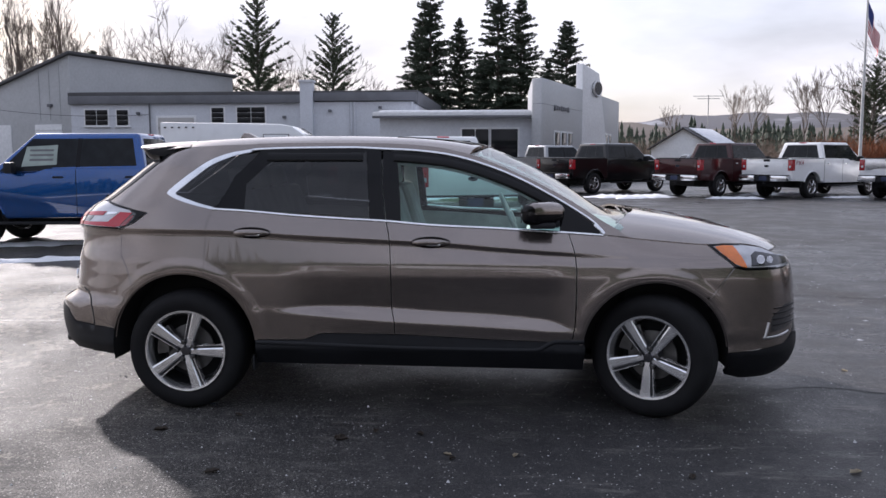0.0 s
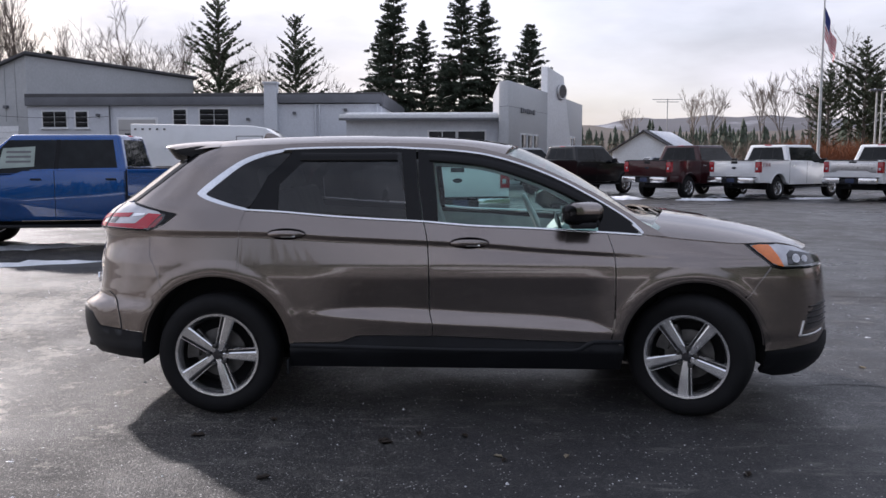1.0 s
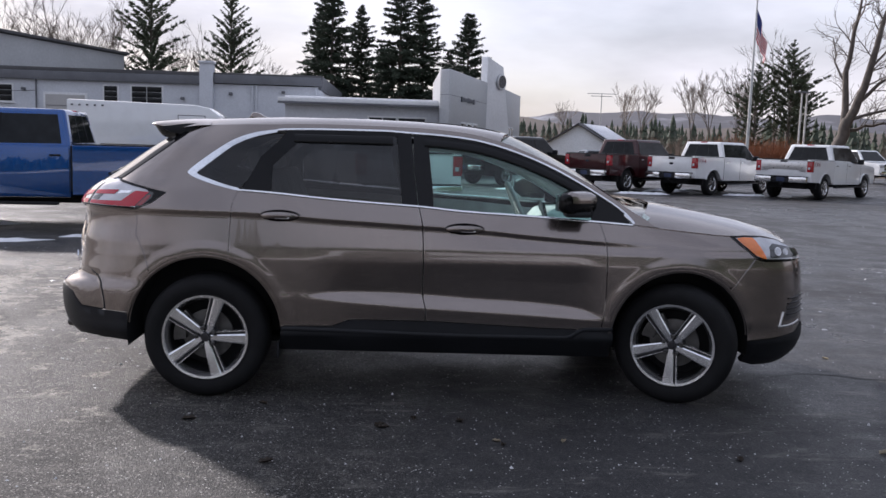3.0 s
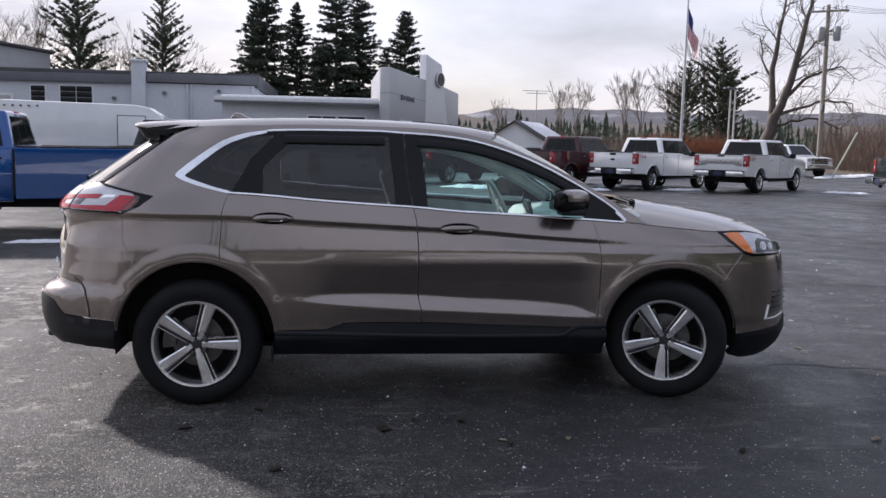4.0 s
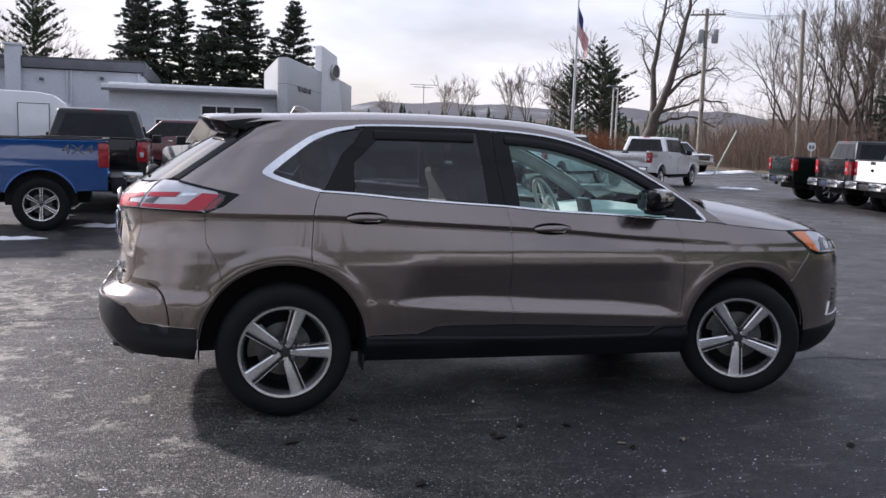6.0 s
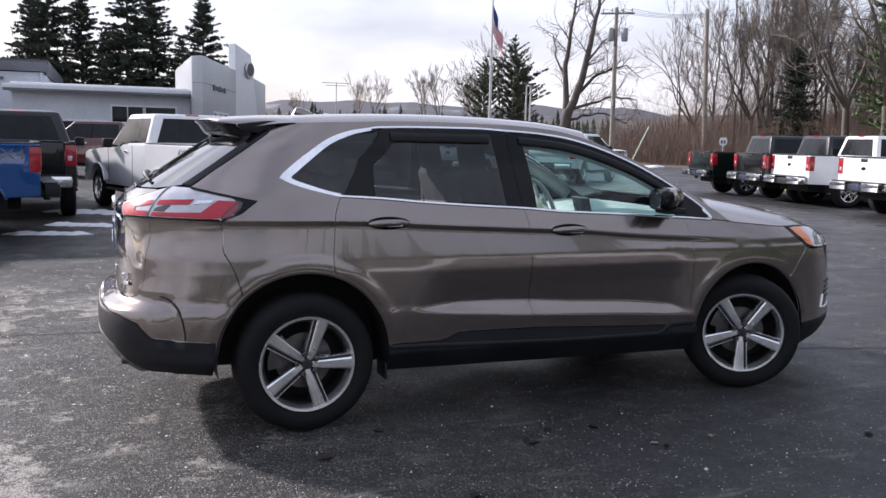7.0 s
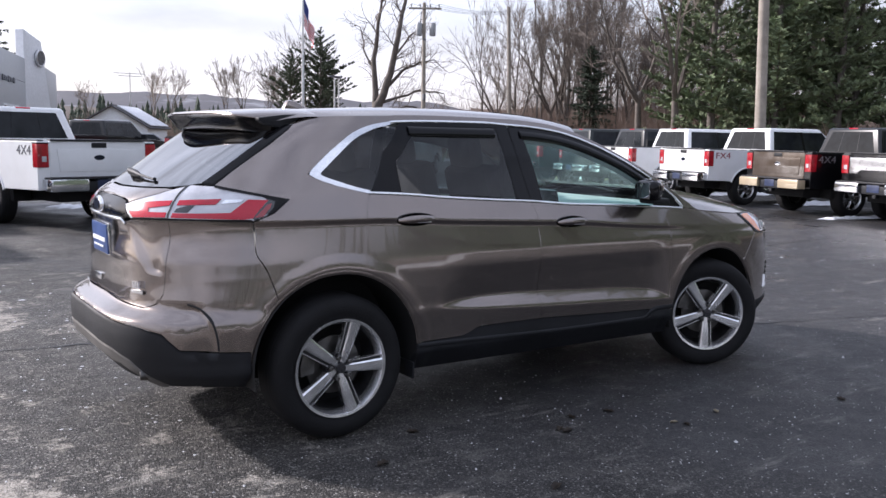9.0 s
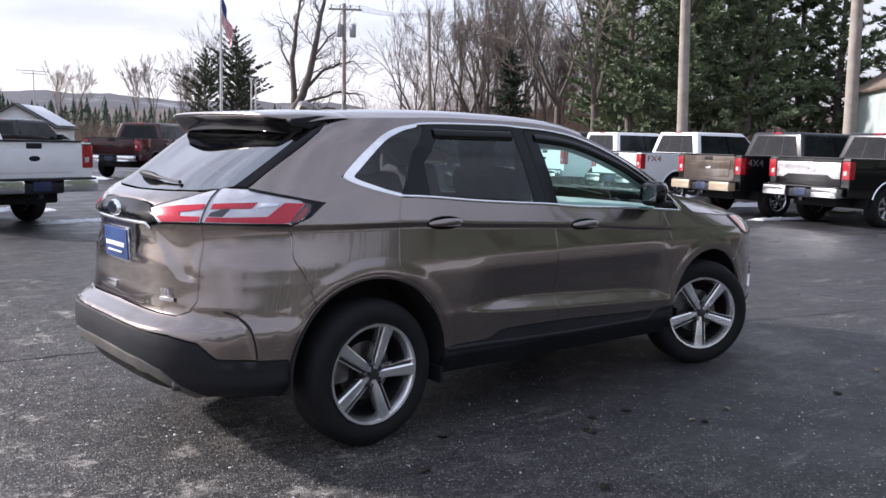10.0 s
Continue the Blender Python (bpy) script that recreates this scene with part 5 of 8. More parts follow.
# ---- wheels ----
def wheel_parts(parent, radius, rim_r, width, style, face, pocket, side=-1):
    """A wheel centred on its own origin; its outer face looks along -y."""
    fine = 64 if style == 5 else 40
    h = width / 2
    sh = radius - rim_r
    prof = [(rim_r - 0.006, h - 0.03), (rim_r + 0.004, h - 0.008), (rim_r + sh * 0.25, h + 0.006), (rim_r + sh * 0.55, h + 0.010), (rim_r + sh * 0.82, h - 0.004), (radius - 0.008, h - 0.026), (radius, h - 0.052), (radius, -h + 0.052), (radius - 0.008, -h + 0.026), (rim_r + sh * 0.5, -h - 0.006), (rim_r, -h + 0.01), (rim_r - 0.006, -h + 0.03)]
    bm = bmesh.new()
    add_lathe(bm, [(r, -a) for r, a in prof], fine, 'y')
    tyre = part("tyre", bm, RUBBER, parent, "black road tyre", smooth=50)
    grooves = bmesh.new()
    for a in (-0.055, -0.018, 0.018, 0.055):
        add_lathe(grooves, [(radius + 0.0008, a - 0.004), (radius + 0.0008, a + 0.004)], fine, 'y')
    part("tread_groove", grooves, DARK, tyre)
    bm = bmesh.new()
    add_lathe(bm, [(rim_r + 0.006, -h + 0.004), (rim_r + 0.004, -h - 0.004), (rim_r - 0.010, -h - 0.002), (rim_r - 0.020, -h + 0.016), (rim_r - 0.030, -h + 0.05), (rim_r - 0.040, h - 0.03), (rim_r - 0.01, h - 0.02)], fine, 'y')
    rim = part("rim", bm, face, parent, "alloy rim", smooth=40)
    bm = bmesh.new()
    add_lathe(bm, [(rim_r - 0.022, -h + 0.03), (rim_r - 0.034, -h + 0.06), (rim_r - 0.042, h - 0.04)], fine * 3 // 4, 'y')
    part("barrel", bm, pocket, rim)
    hub = rim_r * 0.27
    n = style
    for i in range(n):
        a = math.pi / 2 - 0.28 + 2 * math.pi * i / n
        if n == 5:
            strips = (((-0.026, 0.010), (-0.050, 0.016), face, 0.0), ((0.022, 0.0285), (0.031, 0.039), face, 0.003), ((0.010, 0.022), (0.016, 0.031), pocket, 0.012))
        else:
            strips = (((-0.020, -0.004), (-0.030, -0.006), face, 0.0), ((0.004, 0.020), (0.006, 0.030), face, 0.0), ((-0.004, 0.004), (-0.006, 0.006), pocket, 0.012))
        for (a0, a1), (b0, b1), mt, deep in strips:
            bm = bmesh.new()
            rows = []
            for t in np.linspace(0, 1, 7):
                r = hub * 0.42 + (rim_r - 0.012 - hub * 0.42) * t
                lo, hi = a0 + (b0 - a0) * t, a1 + (b1 - a1) * t
                y = -h + 0.020 - 0.012 * math.sin(math.pi * (0.15 + 0.7 * t)) + deep - 0.016 * (t ** 3)
                rows.append([(r, lo, y + 0.004), (r, lo + 0.15 * (hi - lo), y), (r, hi - 0.15 * (hi - lo), y), (r, hi, y + 0.004), (r, hi, y + 0.04), (r, lo, y + 0.04)])
            bv = []
            for row in rows:
                ring = []
                for r, w, y in row:
                    ring.append(bm.verts.new((r * math.cos(a) - w * math.sin(a), y, r * math.sin(a) + w * math.cos(a))))
                bv.append(ring)
            for r0, r1 in zip(bv, bv[1:]):
                for j in range(6):
                    bm.faces.new((r0[j], r0[(j + 1) % 6], r1[(j + 1) % 6], r1[j]))
            bm.faces.new(bv[0][::-1])
            bm.faces.new(bv[-1])
            bmesh.ops.recalc_face_normals(bm, faces=bm.faces)
            part("spoke" if mt is face else "spoke_pocket", bm, mt, rim, smooth=14)
    bm = bmesh.new()
    add_lathe(bm, [(0, -h + 0.016), (hub * 0.70, -h + 0.017), (hub * 1.02, -h + 0.020), (hub * 1.10, -h + 0.030), (hub * 1.10, -h + 0.07)], 40, 'y')
    part("hub", bm, pocket, rim)
    bm = bmesh.new()
    add_lathe(bm, [(0, -h + 0.001), (hub * 0.40, -h + 0.002), (hub * 0.46, -h + 0.016)], 32, 'y')
    part("centre_cap", bm, LAMP_DARK, rim)
    for i in range(5 if n == 5 else 6):
        a = math.pi / 2 + 0.25 + 2 * math.pi * i / (5 if n == 5 else 6)
        bm = bmesh.new()
        add_lathe(bm, [(0, -0.012), (0.006, -0.013), (0.0085, -0.018), (0.0125, -0.014), (0.0125, 0.014)], 12 if n == 5 else 7, 'y', (hub * 0.84 * math.cos(a), -h + 0.010, hub * 0.84 * math.sin(a)))
        part("lug_nut", bm, STEEL, rim)
        if n == 5:
            bm = bmesh.new()
            add_lathe(bm, [(0.013, 0.004), (0.0165, -0.006), (0.0185, 0.002), (0.0185, 0.02)], 14, 'y', (hub * 0.84 * math.cos(a), -h + 0.014, hub * 0.84 * math.sin(a)))
            part("nut_well", bm, LAMP_DARK, rim)
    bm = bmesh.new()
    add_lathe(bm, [(0.06, -h + 0.095), (rim_r * 0.60, -h + 0.095), (rim_r * 0.60, -h + 0.11), (0.06, -h + 0.11)], fine * 3 // 4, 'y')
    part("brake_disc", bm, STEEL, parent, "grey brake disc")
    bm = bmesh.new()
    lo, hi = [], []
    for i in range(9):
        b = radians((130 if n == 5 else -30) + 60 * i / 8)
        lo.append((rim_r * 0.50 * math.cos(b), rim_r * 0.50 * math.sin(b)))
        hi.append((rim_r * 0.80 * math.cos(b), rim_r * 0.80 * math.sin(b)))
    bm2 = prism(lo + hi[::-1], 0.05, 'xz', -h + 0.055, 0.006)
    part("brake_caliper", bm2, STEEL, parent)
    bm = bmesh.new()
    add_lathe(bm, [(0.0, h - 0.06), (rim_r - 0.04, h - 0.06)], 32, 'y')
    part("back_plate", bm, DARK, parent)


def wheel(name, parent, radius, rim_r, width, style, face, pocket):
    w = empty(name)
    w.parent = parent
    wheel_parts(w, radius, rim_r, width, style, face, pocket)
    return w


def copy_part(ob, m, parent):
    """A second wheel like the first, under the same thing."""
    made = {}
    for o in (ob, *ob.children_recursive):
        made[o] = o.copy()
        scene.collection.objects.link(made[o])
        if o is not ob:
            made[o].parent = made[o.parent]
    made[ob].parent = parent
    made[ob].matrix_basis = m
    return made[ob]


STEER = 26   # the front wheels are turned to the right
w0 = wheel("wheel", suv, 0.374, 0.252, 0.235, 5, ALLOY, ALLOY_DARK)
w0.matrix_basis = pose(R_AX, -0.822, 0.372, 0, 0, 0)
copy_part(w0, pose(F_AX + 0.052, -0.826, 0.372, 0, 19, -STEER), suv)
copy_part(w0, pose(R_AX, 0.822, 0.372, 0, 30, 180), suv)
copy_part(w0, pose(F_AX - 0.052, 0.812, 0.372, 0, 50, 180 - STEER), suv)

# wheel houses, underside, inner shell
for cx, cz, r in (ARCH_R, ARCH_F):
    for s in (-1, 1):
        bm = bmesh.new()
        prof = []
        rows = []
        for i in range(25):
            a = radians(-11 + 202 * i / 24)
            rows.append([bm.verts.new((cx + (r + 0.004) * math.cos(a), s * y, cz + (r + 0.004) * math.sin(a))) for y in (0.935, 0.60)])
        for r0, r1 in zip(rows, rows[1:]):
            bm.faces.new((r0[0], r0[1], r1[1], r1[0]))
        bm.faces.new([r[1] for r in rows])
        bmesh.ops.recalc_face_normals(bm, faces=bm.faces)
        part("wheel_house", bm, DARK, suv, "black wheel-arch liner")
part("underbody", box((3.8, 1.20, 0.12), (0.13, 0, 0.33), 0.04), DARK, suv, "black underbody")
part("underbody_sill", box((1.85, 1.70, 0.12), (0.03, 0, 0.34), 0.04), DARK, suv)
part("inner_floor", box((1.86, 1.62, 0.05), (0.02, 0, 0.50), 0.01), INTERIOR, suv)
for s in (-1, 1):
    part("inner_flank", prism([(-1.60, 0.90), (-1.0, 0.90), (-0.96, 0.42), (0.98, 0.42), (1.02, 0.88), (1.65, 0.88), (1.65, 1.0), (1.2, 1.04), (0.3, 1.12), (-0.9, 1.18), (-1.5, 1.20), (-1.60, 1.12)], 0.02, 'xz', s * 0.845 - 0.01), INTERIOR, suv, "grey inner door trim")
    part("mud_flap", box((0.012, 0.16, 0.09), (-1.0 + 0.01, s * 0.86, 0.30), 0.004), CLAD, suv)
part("inner_tail", box((0.03, 1.10, 0.60), (-2.20, 0, 0.83), 0.01), DARK, suv)
part("inner_nose", box((0.9, 1.35, 0.55), (1.75, 0, 0.70), 0.05), DARK, suv)
part("load_floor", box((1.1, 1.25, 0.05), (-1.65, 0, 0.95), 0.02), INTERIOR, suv)
# cabin
part("dashboard", prism([(0.72, 1.02), (0.80, 1.10), (1.0, 1.125), (1.35, 1.12), (1.35, 0.80), (0.80, 0.80)], 1.56, 'xz', -0.78, 0.02), INTERIOR, suv, "grey dashboard")
bm = bmesh.new()
add_lathe(bm, [(0.185 + 0.016 * math.cos(a), 0.016 * math.sin(a)) for a in np.linspace(0, 2 * math.pi, 11)[:-1]], 32, 'x', closed=True)
for a in (90, 210, 330):
    add_box(bm, (0.02, 0.035, 0.16), (0, 0.09 * math.cos(radians(a)), 0.09 * math.sin(radians(a))), 0.005, (a - 90, 0, 0))
add_box(bm, (0.04, 0.12, 0.10), (0.01, 0, 0), 0.02)
bm.transform(pose(0.60, 0.37, 1.12, 0, -24, 0))
part("steering_wheel", bm, INTERIOR, suv, "grey steering wheel")
part("screen", box((0.02, 0.22, 0.14), (0.74, 0, 1.12), 0.008, (0, -15, 0)), LAMP_DARK, suv)
for y in (-0.38, 0.38):
    seat = part("front_seat", box((0.50, 0.50, 0.16), (0.18, y, 0.74), 0.06, seg=3), SEAT, suv, "light grey leather front seat")
    part("seat_back", box((0.15, 0.48, 0.62), (-0.14, y, 1.08), 0.06, (0, -17, 0), seg=3), SEAT, seat)
    part("headrest", box((0.10, 0.26, 0.19), (-0.28, y, 1.46), 0.045, (0, -12, 0), seg=3), SEAT, seat)
bench = part("rear_seat", box((0.48, 1.30, 0.16), (-0.72, 0, 0.76), 0.06, seg=3), SEAT, suv, "light grey leather rear bench")
part("seat_back", box((0.16, 1.30, 0.58), (-1.04, 0, 1.08), 0.06, (0, -20, 0), seg=3), SEAT, bench)
for y in (-0.45, 0, 0.45):
    part("headrest", box((0.09, 0.25, 0.16), (-1.19, y, 1.43), 0.04, (0, -14, 0), seg=3), SEAT, bench)
for s in (-1, 1):
    part("inner_pillar", prism([(-0.22, 1.10), (-0.10, 1.10), (-0.15, 1.56), (-0.24, 1.56)], 0.04, 'xz', s * 0.685 - 0.02, 0.01), INTERIOR, suv)
inner_pillar_line = [on_x(x, glass_top_z(x) - 0.030) for x in np.linspace(-0.15, 1.08, 30)]
ribbon("inner_roof_trim", inner_pillar_line, 0.085, INTERIOR, suv, "pale grey pillar and roof lining", lift=-0.022, thick=0.050)
part("headliner", box((1.7, 1.15, 0.02), (-0.72, 0, 1.625), 0.008), INTERIOR, suv)

# ---------------- pickups ----------------
WHITE_P = car_paint("white_paint", (0.80, 0.81, 0.82), rough=0.3, dirt=0.10)
BLACK_P = car_paint("black_paint", (0.003, 0.003, 0.004), rough=0.3, dirt=0.0, coat=0.55)
BLUE_P = car_paint("bright_blue_metallic_paint", (0.004, 0.066, 0.25), metal=0.6, rough=0.26, flake=0.2, dirt=0.04)
MAROON_P = car_paint("dark_maroon_paint", (0.036, 0.004, 0.006), metal=0.15, rough=0.32, flake=0.2, dirt=0.01, coat=0.6)
RED_P = car_paint("deep_red_paint", (0.075, 0.006, 0.010), metal=0.1, rough=0.32, dirt=0.06)
BROWN_P = car_paint("dark_olive_brown_paint", (0.075, 0.055, 0.040), metal=0.3, rough=0.35, flake=0.2, dirt=0.3)
GREEN_P = car_paint("dark_green_paint", (0.003, 0.008, 0.006), rough=0.3, dirt=0.01, coat=0.55)
GREY_P = car_paint("silver_grey_paint", (0.30, 0.31, 0.32), metal=0.5, rough=0.35, flake=0.2, dirt=0.3)
TAN_P = car_paint("tan_two_tone_paint", (0.42, 0.34, 0.23), metal=0.3, rough=0.35, dirt=0.3)
DARK_GLASS = surface("dark_cab_glass", (0.012, 0.014, 0.016), 0.05, vary=0.3, rough_vary=0.03, spec=0.2)
TRUCK_PLATE = surface("navy_dealer_plate", (0.016, 0.028, 0.075), 0.4, vary=0.2)
TRUCK_RED = surface("dark_red_truck_lens", (0.34, 0.012, 0.020), 0.2, vary=0.25, scale=14, coat=0.5)
STICKER = surface("pale_price_sheet", (0.30, 0.36, 0.33), 0.5, vary=0.15, scale=6)
DECAL = surface("grey_decal", (0.13, 0.13, 0.14), 0.4, vary=0.1)
DECAL_RED = surface("dark_red_decal", (0.22, 0.010, 0.02), 0.4, vary=0.1)

shed_wheel = empty("wheel_pattern")
wheel_parts(shed_wheel, 0.405, 0.248, 0.26, 6, ALLOY, ALLOY_DARK)


def prismatoid(low, high, bevel=0.05):
    """Four points below joined to four above, with rounded edges."""
    bm = bmesh.new()
    a = [bm.verts.new(p) for p in low]
    b = [bm.verts.new(p) for p in high]
    bm.faces.new(a[::-1])
    bm.faces.new(b)
    for i in range(4):
        bm.faces.new((a[i], a[(i + 1) % 4], b[(i + 1) % 4], b[i]))
    bmesh.ops.recalc_face_normals(bm, faces=bm.faces)
    bmesh.ops.bevel(bm, geom=list(bm.edges), offset=bevel, segments=4, affect='EDGES', profile=0.55)
    return bm


def pane(corners, proud=0.006, thick=0.012):
    """A flat four-cornered pane, set proud of the plane of its corners."""
    c = [Vector(p) for p in corners]
    n = (c[1] - c[0]).cross(c[2] - c[0]).normalized()
    bm = bmesh.new()
    a = [bm.verts.new(p + n * proud) for p in c]
    b = [bm.verts.new(p + n * (proud - thick)) for p in c]
    bm.faces.new(a)
    bm.faces.new(b[::-1])
    for i in range(len(c)):
        j = (i + 1) % len(c)
        bm.faces.new((b[i], b[j], a[j], a[i]))
    bmesh.ops.recalc_face_normals(bm, faces=bm.faces)
    return bm


def blend(q, u, v):
    """A point inside four corners q (counted round), by shares u and v."""
    a = Vector(q[0]).lerp(Vector(q[1]), u)
    b = Vector(q[3]).lerp(Vector(q[2]), u)
    return a.lerp(b, v)


def arch_line(cx, r, z0, n=14, cz=0.42):
    a0 = math.degrees(math.asin((z0 - cz) / r))
    return [(cx + r * math.cos(radians(180 - a0 - (180 - 2 * a0) * i / n)), cz + r * math.sin(radians(180 - a0 - (180 - 2 * a0) * i / n))) for i in range(n + 1)]


def pickup(label, paint, m, wb=3.68, cab_x=0.72, cab_len=2.50, over=1.2, crew=True, gate=None, lower=None, bumper=CHROME, decal="", decal_mat=DECAL, lamp=TRUCK_RED, roof_snow=False, tonneau=False, plate=True, group="pickups on the lot", gate_band=None, arch_trim=None, sticker=False):
    """A pickup; its origin lies on the ground under the middle of the rear axle, and it heads along x."""
    t = tagged(empty("pickup_truck"), label, "pickup truck", group)
    low = lower or paint
    cf = cab_x + cab_len                      # foot of the windscreen
    nose = wb + 0.93
    for s in (-1, 1):
        out = [(-over, 0.62), (-0.52, 0.60)] + arch_line(0, 0.50, 0.60) + [(0.52, 0.58), (cab_x - 0.03, 0.56), (cab_x - 0.03, 1.365), (-over, 1.375)]
        part("bed_side", prism(out, 0.20, 'xz', s * 0.91 - 0.10, 0.014), paint, t, smooth=0)
        lip = [(0.515 * math.cos(radians(a)), 0.42 + 0.515 * math.sin(radians(a))) for a in range(18, 163, 9)]
        part("arch_lip", tube([(x, s * 1.008, z) for x, z in lip], 0.022, 6), arch_trim or paint, t)
        part("bed_rail_cap", box((over + cab_x - 0.06, 0.10, 0.022), ((cab_x - over) / 2 - 0.01, s * 0.945, 1.382), 0.008), CLAD, t)
        lampb = part("tail_lamp", box((0.155, 0.185, 0.37), (-over + 0.060, s * 0.928, 1.155), 0.014), lamp, t, "red tail lamp")
        part("lamp_lens", box((0.02, 0.075, 0.085), (-over - 0.012, s * 0.91, 1.10), 0.006), CLEAR_LENS, lampb)
        part("lamp_lens", box((0.02, 0.060, 0.25), (-over - 0.011, s * 0.975, 1.16), 0.006), RED_DEEP, lampb)
        part("lamp_edge", box((0.165, 0.19, 0.016), (-over + 0.058, s * 0.928, 1.345), 0.004), CLAD, lampb)
    g = part("tailgate", box((0.075, 1.63, 0.60), (-over + 0.03, 0, 1.085), 0.016), gate or paint, t)
    part("gate_cap", box((0.11, 1.62, 0.030), (-over + 0.02, 0, 1.392), 0.012), CLAD, g)
    if gate_band is None:
        part("gate_panel", prism([(-0.70, 1.255), (0.70, 1.255), (0.66, 0.90), (-0.66, 0.90)], 0.012, 'yz', -over - 0.016, 0.006), gate or paint, g)
    part("tailgate_handle", box((0.02, 0.26, 0.085), (-over - 0.006, 0, 1.315), 0.012), CLAD, g)
    bm = bmesh.new()
    add_lathe(bm, [(0, -0.010), (0.085, -0.008), (0.095, 0.004)], 24, 'x')
    bm.transform(Matrix.Translation((-over - 0.008, 0, 1.12)) @ Matrix.Diagonal((1, 1.1, 0.5, 1)))
    part("badge", bm, BADGE_BLUE if bumper is CHROME else CHROME, g, "plain oval badge")
    if gate_band is not None:
        part("gate_trim", prism([(-0.80, 1.30), (0.80, 1.30), (0.80, 0.98), (0.62, 0.98), (0.50, 1.05), (-0.50, 1.05), (-0.62, 0.98), (-0.80, 0.98)], 0.02, 'yz', -over - 0.022, 0.005), gate_band, g, "satin silver tailgate panel")
    if tonneau:
        part("bed_cover", box((over + cab_x - 0.1, 1.80, 0.05), ((cab_x - over) / 2, 0, 1.385), 0.02), CLAD, t, "black tonneau cover")
    part("bed_floor", box((over + cab_x - 0.08, 1.64, 0.05), ((cab_x - over) / 2, 0, 0.86), 0.01), CLAD, t)
    part("bed_front", box((0.05, 1.66, 0.60), (cab_x - 0.06, 0, 1.08), 0.01), paint, t)
    # cab, wings and bonnet
    out = [(cab_x, 0.52), (wb - 0.52, 0.50)] + arch_line(wb, 0.49, 0.52) + [(wb + 0.52, 0.52), (nose - 0.10, 0.50), (nose - 0.01, 0.62), (nose, 0.98), (nose - 0.08, 1.14), (nose - 0.35, 1.20), (cf + 0.10, 1.27), (cf - 0.75, 1.275), (cf - 0.95, 1.345), (cab_x, 1.355)]
    body = part("cab_body", prism(out, 1.96, 'xz', -0.98, 0.035), paint, t, smooth=20)
    for s in (-1, 1):
        lip = [(wb + 0.505 * math.cos(radians(a)), 0.42 + 0.505 * math.sin(radians(a))) for a in range(18, 163, 9)]
        part("arch_lip", tube([(x, s * 0.985, z) for x, z in lip], 0.022, 6), arch_trim or paint, t)
        splits = [cab_x + 0.02, cab_x + 1.16 if crew else cab_x + 0.74, cf - 0.04]
        for x in splits:
            part("door_gap", box((0.009, 0.006, 0.78), (x, s * 0.981, 0.94), 0.0), DARK, body)
        for x in splits[1:] if crew else splits[2:]:
            part("door_handle", box((0.17, 0.03, 0.032), (x - (1.12 if x == splits[2] else 0.92), s * 0.992, 1.20), 0.01), CHROME if bumper is CHROME and paint is not BLACK_P else CLAD, body)
        part("sill_step", box((cab_len - 0.2, 0.13, 0.05), (cab_x + cab_len / 2 + 0.1, s * 0.97, 0.42), 0.02), CLAD, t, "black running board")
    lo = [(cab_x, -0.945, 1.30), (cf + 0.02, -0.945, 1.26), (cf + 0.02, 0.945, 1.26), (cab_x, 0.945, 1.30)]
    hi = [(cab_x + 0.14, -0.735, 1.945), (cf - 0.72, -0.735, 1.945), (cf - 0.72, 0.735, 1.945), (cab_x + 0.14, 0.735, 1.945)]
    cab = part("cab", prismatoid(lo, hi, 0.065), paint, t)
    rear = [lo[3], lo[0], hi[0], hi[3]]
    w = [blend(rear, *p) for p in ((0.09, 0.15), (0.91, 0.15), (0.88, 0.86), (0.12, 0.86))]
    part("rear_window", pane(w, 0.004), DARK_GLASS, cab, "dark cab rear window")
    part("window_divider", pane([blend(rear, *p) for p in ((0.345, 0.15), (0.352, 0.15), (0.352, 0.86), (0.345, 0.86))], 0.008), CLAD, cab)
    part("window_divider", pane([blend(rear, *p) for p in ((0.648, 0.15), (0.655, 0.15), (0.655, 0.86), (0.648, 0.86))], 0.008), CLAD, cab)
    part("stop_lamp", box((0.05, 0.26, 0.035), (cab_x + 0.165, 0, 1.925), 0.008, (0, -14, 0)), RED_LENS, cab)
    scr = [lo[1], lo[2], hi[2], hi[1]]
    part("windscreen", pane([blend(scr, *p) for p in ((0.06, 0.10), (0.94, 0.10), (0.90, 0.90), (0.10, 0.90))], 0.004), DARK_GLASS, cab)
    for s in (-1, 1):
        q = [lo[0], lo[1], hi[1], hi[0]] if s < 0 else [lo[2], lo[3], hi[3], hi[2]]
        cut_x = cab_x + (1.14 if crew else 0.72)

        def share(x, v):
            """The share along the cab's side at height share v of a place x."""
            xa, xb = lo[0][0] + (hi[0][0] - lo[0][0]) * v, lo[1][0] + (hi[1][0] - lo[1][0]) * v
            u = (x - xa) / (xb - xa)
            return u if s < 0 else 1 - u

        def lay(corners, proud):
            cs = [blend(q, share(x, v), v) for x, v in corners]
            return pane(cs if s < 0 else cs[::-1], proud)

        x_top = cf + 0.02 - 0.74 * 0.86
        part("side_window", lay([(cab_x + 0.15, 0.14), (cut_x - 0.03, 0.14), (cut_x - 0.05, 0.86), (cab_x + 0.24, 0.86)], 0.004), DARK_GLASS, cab, "dark door window")
        part("side_window", lay([(cut_x + 0.04, 0.14), (cut_x + 0.42, 0.13), (cut_x + 0.50, 0.05), (cf - 0.16, 0.05), (x_top - 0.07, 0.86), (cut_x + 0.02, 0.86)], 0.004), DARK_GLASS, cab, "dark door window")
